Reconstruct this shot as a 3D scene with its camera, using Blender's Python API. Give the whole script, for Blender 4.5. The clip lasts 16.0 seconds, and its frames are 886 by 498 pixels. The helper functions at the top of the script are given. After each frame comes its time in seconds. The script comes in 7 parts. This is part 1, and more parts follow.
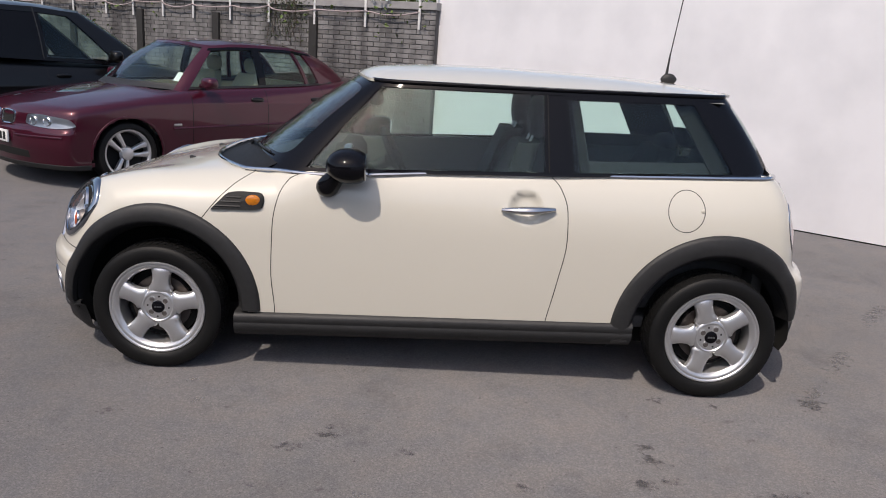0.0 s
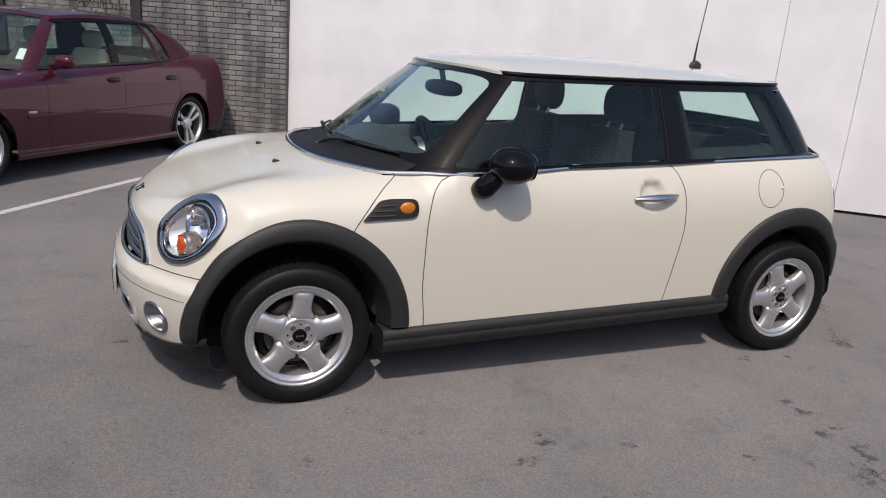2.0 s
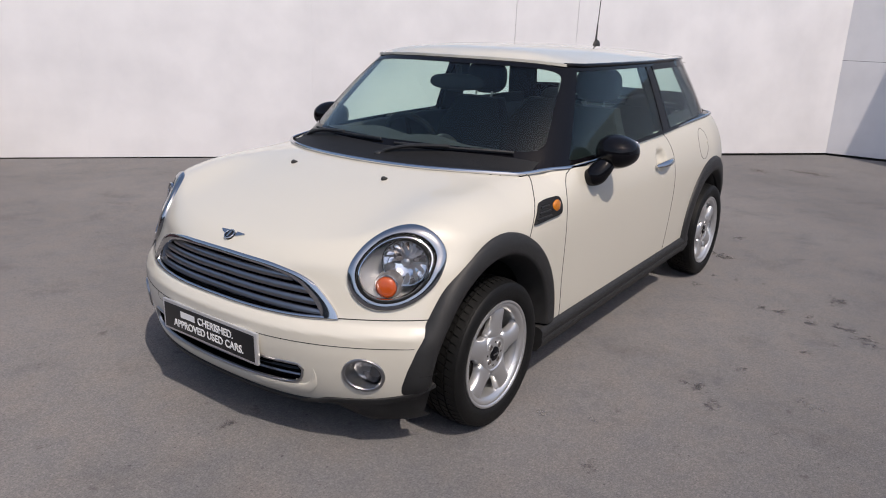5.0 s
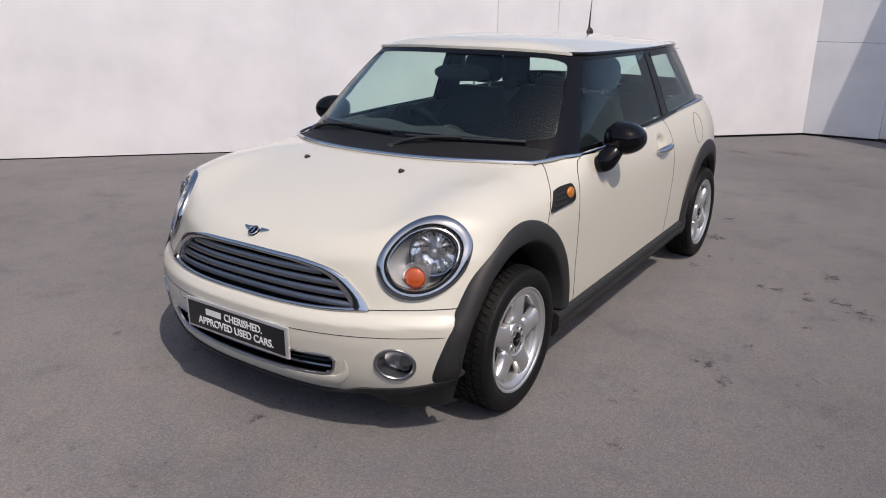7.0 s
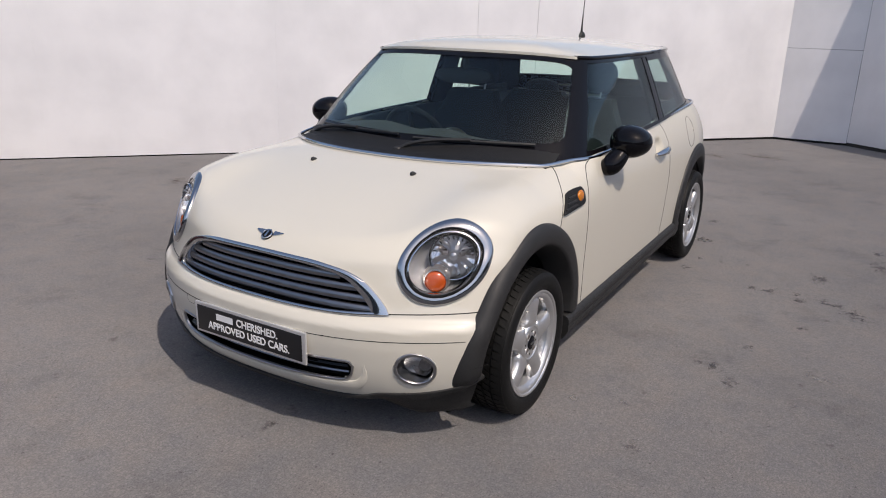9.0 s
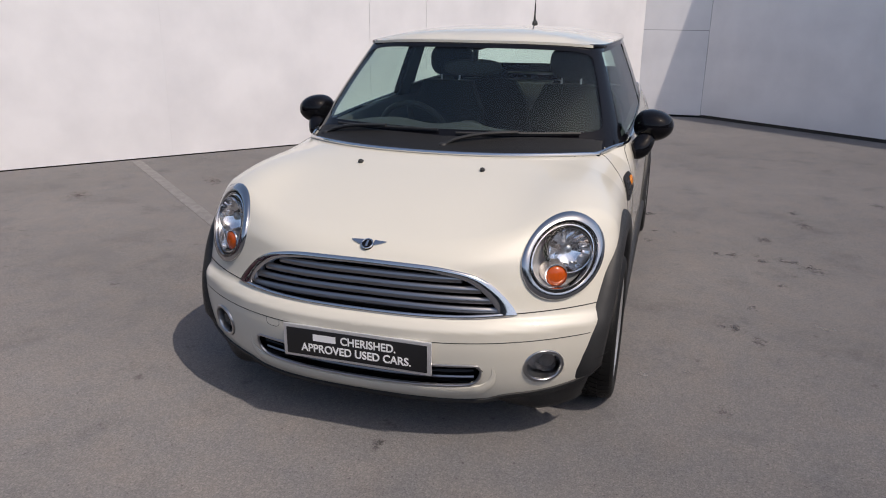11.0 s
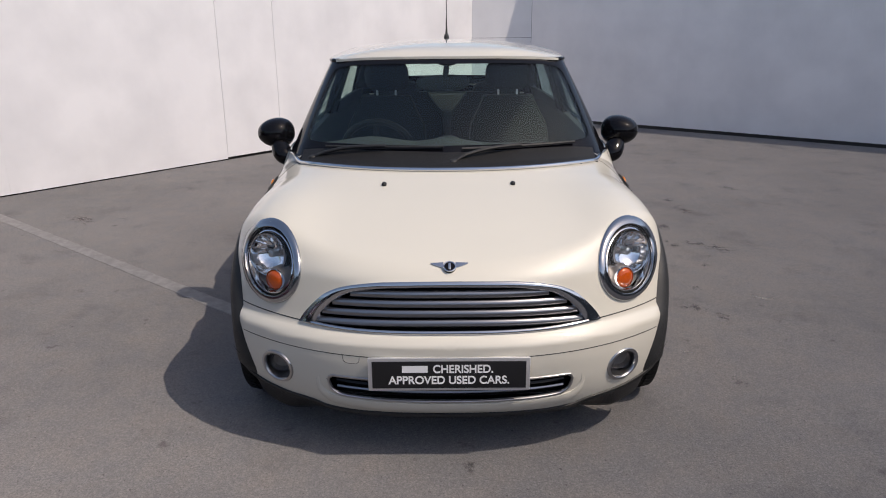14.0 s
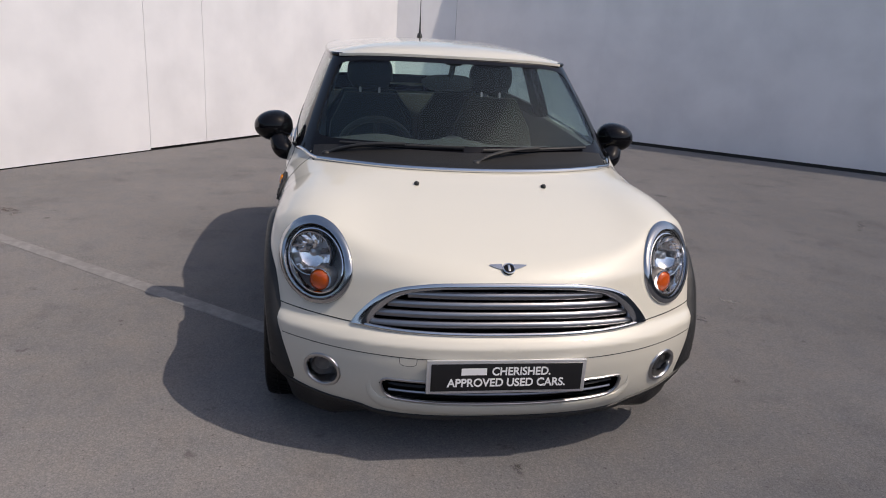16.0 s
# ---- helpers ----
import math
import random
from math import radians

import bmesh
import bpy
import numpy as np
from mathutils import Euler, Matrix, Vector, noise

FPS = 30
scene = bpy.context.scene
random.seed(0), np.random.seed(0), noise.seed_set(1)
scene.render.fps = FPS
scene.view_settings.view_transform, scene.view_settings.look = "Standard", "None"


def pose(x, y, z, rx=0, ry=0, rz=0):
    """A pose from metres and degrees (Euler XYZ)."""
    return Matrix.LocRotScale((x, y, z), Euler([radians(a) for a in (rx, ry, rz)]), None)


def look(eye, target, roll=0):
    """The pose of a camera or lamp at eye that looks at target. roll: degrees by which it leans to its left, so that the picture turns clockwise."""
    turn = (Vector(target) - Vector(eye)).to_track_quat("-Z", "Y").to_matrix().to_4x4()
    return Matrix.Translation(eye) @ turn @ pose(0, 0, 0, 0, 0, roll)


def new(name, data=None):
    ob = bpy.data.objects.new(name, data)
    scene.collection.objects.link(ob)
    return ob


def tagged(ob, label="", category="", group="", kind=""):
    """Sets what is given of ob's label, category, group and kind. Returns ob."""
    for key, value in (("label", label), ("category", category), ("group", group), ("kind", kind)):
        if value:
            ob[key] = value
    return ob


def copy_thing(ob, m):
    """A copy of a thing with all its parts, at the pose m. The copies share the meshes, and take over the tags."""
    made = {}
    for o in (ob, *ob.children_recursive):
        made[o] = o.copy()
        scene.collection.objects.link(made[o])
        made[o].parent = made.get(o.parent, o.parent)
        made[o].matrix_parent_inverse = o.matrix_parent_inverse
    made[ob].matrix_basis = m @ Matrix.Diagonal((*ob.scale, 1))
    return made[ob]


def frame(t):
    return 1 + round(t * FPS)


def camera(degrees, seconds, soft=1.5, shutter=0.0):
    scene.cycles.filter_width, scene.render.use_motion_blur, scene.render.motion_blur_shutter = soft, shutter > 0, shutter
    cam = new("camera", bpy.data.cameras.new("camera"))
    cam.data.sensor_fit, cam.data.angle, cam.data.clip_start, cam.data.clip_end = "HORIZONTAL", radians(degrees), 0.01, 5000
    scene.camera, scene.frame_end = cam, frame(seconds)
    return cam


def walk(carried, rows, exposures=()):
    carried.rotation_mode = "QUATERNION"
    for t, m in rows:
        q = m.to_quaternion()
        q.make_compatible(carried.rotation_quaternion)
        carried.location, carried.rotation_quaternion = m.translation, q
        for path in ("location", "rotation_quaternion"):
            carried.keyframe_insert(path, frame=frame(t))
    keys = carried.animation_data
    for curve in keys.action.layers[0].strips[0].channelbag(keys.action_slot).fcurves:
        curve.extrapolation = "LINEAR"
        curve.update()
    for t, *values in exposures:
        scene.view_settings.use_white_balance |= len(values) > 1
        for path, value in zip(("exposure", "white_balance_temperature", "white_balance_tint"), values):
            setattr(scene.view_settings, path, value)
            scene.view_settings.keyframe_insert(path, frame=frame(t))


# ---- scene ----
cam = camera(62.2, 16.0, 1.0)
PATH = [
    (0, (-0.079, -3.865, 1.427), (-0.025, -1.931, 0.921), 3.97),
    (0.5, (-0.462, -3.843, 1.453), (-0.255, -1.922, 0.935), 3.40),
    (1, (-0.878, -3.697, 1.442), (-0.537, -1.801, 0.905), 2.24),
    (1.5, (-1.349, -3.600, 1.434), (-0.829, -1.747, 0.891), 2.67),
    (2, (-1.758, -3.429, 1.420), (-1.014, -1.653, 0.876), 4.48),
    (2.5, (-2.121, -3.174, 1.452), (-1.217, -1.481, 0.888), 3.74),
    (3, (-2.500, -2.967, 1.441), (-1.348, -1.420, 0.910), 3.34),
    (3.5, (-2.792, -2.699, 1.419), (-1.520, -1.268, 0.841), 3.03),
    (4, (-3.052, -2.473, 1.447), (-1.660, -1.157, 0.873), 2.84),
    (4.5, (-3.304, -2.307, 1.463), (-1.806, -1.097, 0.924), 2.38),
    (5, (-3.402, -2.106, 1.428), (-1.846, -0.983, 0.863), 2.22),
    (7.5, (-3.548, -1.989, 1.447), (-1.959, -0.929, 0.855), 1.04),
    (8, (-3.549, -1.982, 1.453), (-1.963, -0.919, 0.859), 1.40),
    (10.5, (-3.864, -1.214, 1.402), (-2.082, -0.525, 0.814), 1.08),
    (11, (-3.975, -0.928, 1.440), (-2.153, -0.369, 0.834), 0.64),
    (11.5, (-4.144, -0.618, 1.460), (-2.275, -0.233, 0.859), 0.31),
    (12, (-4.121, -0.378, 1.441), (-2.227, -0.138, 0.845), 0.18),
    (12.5, (-4.086, -0.183, 1.463), (-2.180, -0.082, 0.867), 0.70),
    (13, (-4.119, -0.018, 1.465), (-2.208, -0.037, 0.878), -0.04),
    (13.5, (-4.114, 0.011, 1.477), (-2.202, -0.005, 0.891), -0.38),
    (14, (-4.111, 0.020, 1.475), (-2.199, 0.030, 0.891), -0.49),
    (14.5, (-4.112, 0.032, 1.474), (-2.199, 0.044, 0.893), -0.27),
    (15, (-4.097, 0.043, 1.467), (-2.183, 0.042, 0.887), -0.19),
    (15.5, (-4.073, 0.267, 1.447), (-2.165, 0.121, 0.865), 2.42),
    (16, (-4.045, 0.602, 1.455), (-2.153, 0.296, 0.880), 3.28),
]
walk(cam, [(t, look(eye, target, roll)) for t, eye, target, roll in PATH], [(0, 0.20, 6870, 13), (4, 0.17, 6870, 13), (8, 0.17, 6900, 13), (11, 0.15, 7000, 13), (16, 0.20, 7050, 13)])

# ---- world and sun ----
SUN = Vector((-0.31, -0.64, 1.0)).normalized()
world = bpy.data.worlds.new("sky")
scene.world = world
world.use_nodes = True
sky = world.node_tree.nodes.new("ShaderNodeTexSky")
sky.sky_type = "NISHITA"
sky.sun_disc = False
sky.air_density, sky.dust_density, sky.ozone_density = 0.9, 1.6, 0.0
sky.sun_elevation = math.asin(SUN.z)
sky.sun_rotation = math.atan2(SUN.x, SUN.y)
background = world.node_tree.nodes["Background"]
world.node_tree.links.new(sky.outputs[0], background.inputs[0])
background.inputs[1].default_value = 0.150
sun = new("sun", bpy.data.lights.new("sun", "SUN"))
sun.data.energy, sun.data.angle, sun.data.color = 2.6, radians(0.5), (1.0, 0.93, 0.85)
sun.matrix_world = look(SUN * 30, (0, 0, 0))


# ---- materials ----
def material(name, colour, rough=0.5, metal=0.0, coat=0.0, spec=0.5, vary=0.0, scale=20.0, bump=0.0, bump_scale=60.0):
    """A principled material; vary: how far noise lightens and darkens the colour; bump: the height of fine relief."""
    m = bpy.data.materials.new(name)
    m.use_nodes = True
    nt = m.node_tree
    b = nt.nodes["Principled BSDF"]
    b.inputs["Base Color"].default_value = (*colour, 1)
    b.inputs["Roughness"].default_value = rough
    b.inputs["Metallic"].default_value = metal
    b.inputs["Coat Weight"].default_value = coat
    b.inputs["Coat Roughness"].default_value = 0.03
    b.inputs["Specular IOR Level"].default_value = spec
    if vary or bump:
        co = nt.nodes.new("ShaderNodeTexCoord").outputs["Object"]
    if vary:
        n = nt.nodes.new("ShaderNodeTexNoise")
        n.inputs["Scale"].default_value, n.inputs["Detail"].default_value = scale, 6
        nt.links.new(co, n.inputs["Vector"])
        mix = nt.nodes.new("ShaderNodeMix")
        mix.data_type = "RGBA"
        mix.inputs[6].default_value = (*[c * (1 - vary) for c in colour], 1)
        mix.inputs[7].default_value = (*[min(1, c * (1 + vary)) for c in colour], 1)
        nt.links.new(n.outputs["Fac"], mix.inputs[0])
        nt.links.new(mix.outputs[2], b.inputs["Base Color"])
    if bump:
        n = nt.nodes.new("ShaderNodeTexNoise")
        n.inputs["Scale"].default_value, n.inputs["Detail"].default_value = bump_scale, 4
        nt.links.new(co, n.inputs["Vector"])
        bp = nt.nodes.new("ShaderNodeBump")
        bp.inputs["Distance"].default_value = bump
        nt.links.new(n.outputs["Fac"], bp.inputs["Height"])
        nt.links.new(bp.outputs[0], b.inputs["Normal"])
    return m


def glass_material(name, tint, rough=0.0, ior=1.5):
    """Clear glazing: the tint goes through, a share that grows towards grazing is mirrored."""
    m = bpy.data.materials.new(name)
    m.use_nodes = True
    nt = m.node_tree
    nt.nodes.clear()
    out = nt.nodes.new("ShaderNodeOutputMaterial")
    mix = nt.nodes.new("ShaderNodeMixShader")
    clear = nt.nodes.new("ShaderNodeBsdfTransparent")
    clear.inputs[0].default_value = (*tint, 1)
    gloss = nt.nodes.new("ShaderNodeBsdfGlossy")
    gloss.inputs["Roughness"].default_value = rough
    edge = nt.nodes.new("ShaderNodeLayerWeight")
    edge.inputs[0].default_value = 0.5
    power = nt.nodes.new("ShaderNodeMath")
    power.operation = "POWER"
    power.inputs[1].default_value = 5
    share = nt.nodes.new("ShaderNodeMath")
    share.operation = "MULTIPLY_ADD"
    f0 = ((ior - 1) / (ior + 1)) ** 2
    share.inputs[1].default_value, share.inputs[2].default_value = 1 - f0, f0
    nt.links.new(edge.outputs["Facing"], power.inputs[0])
    nt.links.new(power.outputs[0], share.inputs[0])
    nt.links.new(share.outputs[0], mix.inputs[0])
    nt.links.new(clear.outputs[0], mix.inputs[1])
    nt.links.new(gloss.outputs[0], mix.inputs[2])
    nt.links.new(mix.outputs[0], out.inputs[0])
    return m


M = {
    "cream": material("cream_paint", (0.62, 0.590, 0.512), 0.45, coat=1.0, vary=0.015, scale=3),
    "maroon": material("maroon_paint", (0.062, 0.0066, 0.018), 0.32, metal=0.35, coat=1.0, spec=0.2, vary=0.08, scale=4),
    "black_paint": material("black_paint", (0.006, 0.006, 0.0065), 0.3, coat=0.45, spec=0.2),
    "gloss": material("gloss_black", (0.005, 0.005, 0.0065), 0.06, spec=0.22),
    "plastic": material("black_plastic", (0.022, 0.022, 0.0226), 0.50, spec=0.4, vary=0.35, scale=30, bump=0.0006, bump_scale=900),
    "scuttle": material("scuttle_plastic", (0.010, 0.010, 0.0105), 0.6, spec=0.3, vary=0.3, scale=40, bump=0.0006, bump_scale=700),
    "dark": material("dark_void", (0.006, 0.006, 0.006), 0.9),
    "seam": material("panel_gap", (0.02, 0.019, 0.017), 0.8),
    "rubber": material("tyre_rubber", (0.007, 0.007, 0.007), 0.55, spec=0.25, vary=0.3, scale=12, bump=0.0006, bump_scale=300),
    "alloy": material("silver_alloy", (0.66, 0.66, 0.665), 0.33, metal=0.80, vary=0.06, scale=15),
    "chrome": material("chrome", (0.58, 0.585, 0.60), 0.11, metal=1.0),
    "ring": material("dark_chrome", (0.44, 0.45, 0.47), 0.16, metal=1.0),
    "slat": material("grille_slat_metal", (0.30, 0.30, 0.315), 0.30, metal=1.0),
    "satin": material("satin_metal", (0.45, 0.45, 0.46), 0.3, metal=1.0),
    "steel": material("brake_steel", (0.22, 0.2, 0.19), 0.5, metal=0.8, vary=0.4, scale=40),
    "amber": material("amber_lens", (0.54, 0.17, 0.008), 0.12, coat=0.8, vary=0.55, scale=110, bump=0.001, bump_scale=160),
    "orange": material("orange_lens", (0.52, 0.078, 0.005), 0.2, coat=0.35, vary=0.35, scale=120),
    "red_lens": material("red_lens", (0.35, 0.01, 0.012), 0.1, coat=0.8),
    "cloth": material("dark_cloth", (0.0135, 0.0155, 0.0175), 0.9, vary=0.12, scale=7),
    "trim": material("interior_trim", (0.065, 0.066, 0.068), 0.65, vary=0.15, scale=50, bump=0.0008, bump_scale=500),
    "dark_trim": material("dark_interior_trim", (0.016, 0.0165, 0.018), 0.6, vary=0.2, scale=40, bump=0.0006, bump_scale=400),
    "dash": material("dashboard_plastic", (0.034, 0.036, 0.038), 0.7, vary=0.2, scale=50, bump=0.0008, bump_scale=500),
    "headliner": material("grey_headliner", (0.25, 0.25, 0.24), 0.9),
    "beige": material("beige_leather", (0.45, 0.38, 0.28), 0.6, vary=0.1, scale=20),
    "white_letter": material("white_letter", (0.85, 0.85, 0.85), 0.5),
    "plate": material("plate_black", (0.012, 0.012, 0.014), 0.3),
    "plate_white": material("plate_white", (0.8, 0.8, 0.78), 0.35),
    "lens": glass_material("lamp_glass", (0.96, 0.97, 0.98)),
    "glass": glass_material("car_glass", (0.918, 0.985, 0.960), ior=1.45),
    "glass_tint": glass_material("tinted_glass", (0.890, 0.972, 0.945), ior=1.4),
    "lamp_lens": glass_material("clear_lamp_glass", (0.985, 0.99, 0.995)),
    "rust": material("rusty_disc", (0.10, 0.082, 0.072), 0.5, metal=0.4, vary=0.3, scale=30),
    "bowl": material("lamp_bowl", (0.84, 0.84, 0.85), 0.32, metal=0.75),
    "reflector": material("lamp_reflector", (0.88, 0.88, 0.89), 0.10, metal=1.0),
}


# ---- mesh helpers ----
def raw(name, bm, mat, smooth=True):
    me = bpy.data.meshes.new(name)
    bm.to_mesh(me)
    bm.free()
    for m in mat if isinstance(mat, (list, tuple)) else [mat]:
        me.materials.append(m)
    if smooth:
        me.polygons.foreach_set("use_smooth", [True] * len(me.polygons))
    return me


def part(name, bm, mat, parent, label="", smooth=True, sharp=38):
    me = bm if isinstance(bm, bpy.types.Mesh) else raw(name, bm, mat, smooth)
    if smooth and not isinstance(bm, bpy.types.Mesh):
        me.set_sharp_from_angle(angle=radians(sharp))
    ob = new(name, me)
    ob.parent = parent
    return tagged(ob, label)


def thing(name, label, category, group="", at=(0, 0, 0), turn=0.0):
    ob = new(name)
    ob.empty_display_size = 0.2
    ob.matrix_world = pose(*at, 0, 0, turn)
    return tagged(ob, label, category, group)


def structure(name, bm, mat, label="", category="", smooth=False):
    return tagged(new(name, raw(name, bm, mat, smooth)), label, category, "", "structure")


def box(bm, lo, hi, bevel=0.0, m=None):
    """A box between two corners, with rounded edges."""
    r = bmesh.ops.create_cube(bm, size=1)
    vs = r["verts"]
    for v in vs:
        v.co = Vector([lo[i] + (v.co[i] + 0.5) * (hi[i] - lo[i]) for i in range(3)])
    if bevel:
        es = list({e for v in vs for e in v.link_edges})
        r = bmesh.ops.bevel(bm, geom=es, offset=bevel, segments=2, profile=0.6, affect="EDGES")
        vs = list({v for f in r["faces"] for v in f.verts} | {v for v in vs if v.is_valid})
    if m is not None:
        bmesh.ops.transform(bm, matrix=m, verts=vs)
    return bm


def lathe(bm, prof, n=48, axis="y", centre=(0, 0, 0)):
    """Turns a profile of (along, radius) round an axis."""
    rings = []
    for a, r in prof:
        ring = []
        for k in range(n):
            t = 2 * math.pi * k / n
            c, s = r * math.cos(t), r * math.sin(t)
            p = {"x": (a, c, s), "y": (c, a, s), "z": (c, s, a)}[axis]
            ring.append(bm.verts.new([p[i] + centre[i] for i in range(3)]))
        rings.append(ring)
    for q, w in zip(rings, rings[1:]):
        for k in range(n):
            bm.faces.new((q[k], q[(k + 1) % n], w[(k + 1) % n], w[k]))
    bmesh.ops.recalc_face_normals(bm, faces=bm.faces)
    return bm


def tube(bm, pts, r, n=8, closed=False, flat=1.0, normals=None):
    """A round or flattened tube along points; r may be a list."""
    pts = [Vector(p) for p in pts]
    rings = []
    k = len(pts)
    for i, p in enumerate(pts):
        a = pts[(i - 1) % k] if closed or i else pts[0]
        b = pts[(i + 1) % k] if closed or i < k - 1 else pts[-1]
        d = (b - a).normalized()
        up = Vector(normals[i]) if normals is not None else (Vector((0, 0, 1)) if abs(d.z) < 0.9 else Vector((1, 0, 0)))
        side = d.cross(up).normalized()
        up = side.cross(d).normalized()
        rr = r[i] if isinstance(r, (list, tuple)) else r
        rings.append([bm.verts.new(p + side * rr * math.cos(t) + up * rr * flat * math.sin(t)) for t in [2 * math.pi * j / n for j in range(n)]])
    pairs = list(zip(rings, rings[1:])) + ([(rings[-1], rings[0])] if closed else [])
    for q, w in pairs:
        for j in range(n):
            bm.faces.new((q[j], q[(j + 1) % n], w[(j + 1) % n], w[j]))
    if not closed:
        bm.faces.new(rings[0])
        bm.faces.new(rings[-1])
    bmesh.ops.recalc_face_normals(bm, faces=bm.faces)
    return bm


def grid(bm, rows, thick=0.0, wrap=False):
    """A sheet through rows of points, given a thickness along its normals."""
    k = len(rows[0])
    vs = [[bm.verts.new(p) for p in row] for row in rows]
    fs = []
    for a, b in zip(vs, vs[1:]):
        for j in range(k if wrap else k - 1):
            fs.append(bm.faces.new((a[j], a[(j + 1) % k], b[(j + 1) % k], b[j])))
    if thick:
        bmesh.ops.recalc_face_normals(bm, faces=fs)
        bmesh.ops.solidify(bm, geom=fs, thickness=thick)
    return bm


def blob(bm, centre, size, power=2.0, n=24, m=24, cut=None):
    """A superellipsoid; cut flattens it with a function of its point."""
    rows = []
    for i in range(n + 1):
        a = -math.pi / 2 + math.pi * i / n
        row = []
        for j in range(m):
            b = 2 * math.pi * j / m
            e = 2 / power
            f = lambda v: math.copysign(abs(v) ** e, v)
            p = Vector((f(math.cos(a)) * f(math.cos(b)) * size[0], f(math.cos(a)) * f(math.sin(b)) * size[1], f(math.sin(a)) * size[2]))
            if cut:
                p = Vector(cut(p))
            row.append([p[k] + centre[k] for k in range(3)])
        rows.append(row)
    grid(bm, rows, wrap=True)
    bmesh.ops.remove_doubles(bm, verts=bm.verts, dist=1e-5)
    bmesh.ops.recalc_face_normals(bm, faces=bm.faces)
    return bm


def spline(knots):
    """A smooth curve through (x, y) knots that does not overshoot; straight beyond its ends."""
    xs, ys = np.array([k[0] for k in knots], float), np.array([k[1] for k in knots], float)
    h, d = np.diff(xs), np.diff(ys) / np.diff(xs)
    m = np.zeros(len(xs))
    m[0], m[-1] = d[0], d[-1]
    for i in range(1, len(xs) - 1):
        if d[i - 1] * d[i] > 0:
            w1, w2 = 2 * h[i] + h[i - 1], h[i] + 2 * h[i - 1]
            m[i] = (w1 + w2) / (w1 / d[i - 1] + w2 / d[i])

    def at(x):
        x = np.asarray(x, float)
        i = np.clip(np.searchsorted(xs, x) - 1, 0, len(xs) - 2)
        c = np.clip(x, xs[0], xs[-1])
        t = (c - xs[i]) / h[i]
        y = (2 * t**3 - 3 * t**2 + 1) * ys[i] + (t**3 - 2 * t**2 + t) * h[i] * m[i] + (3 * t**2 - 2 * t**3) * ys[i + 1] + (t**3 - t**2) * h[i] * m[i + 1]
        return y + np.where(x < xs[0], (x - xs[0]) * m[0], 0) + np.where(x > xs[-1], (x - xs[-1]) * m[-1], 0)

    return at


def smax(a, b, k):
    h = np.maximum(k - np.abs(a - b), 0) / k
    return np.maximum(a, b) + h * h * k / 4


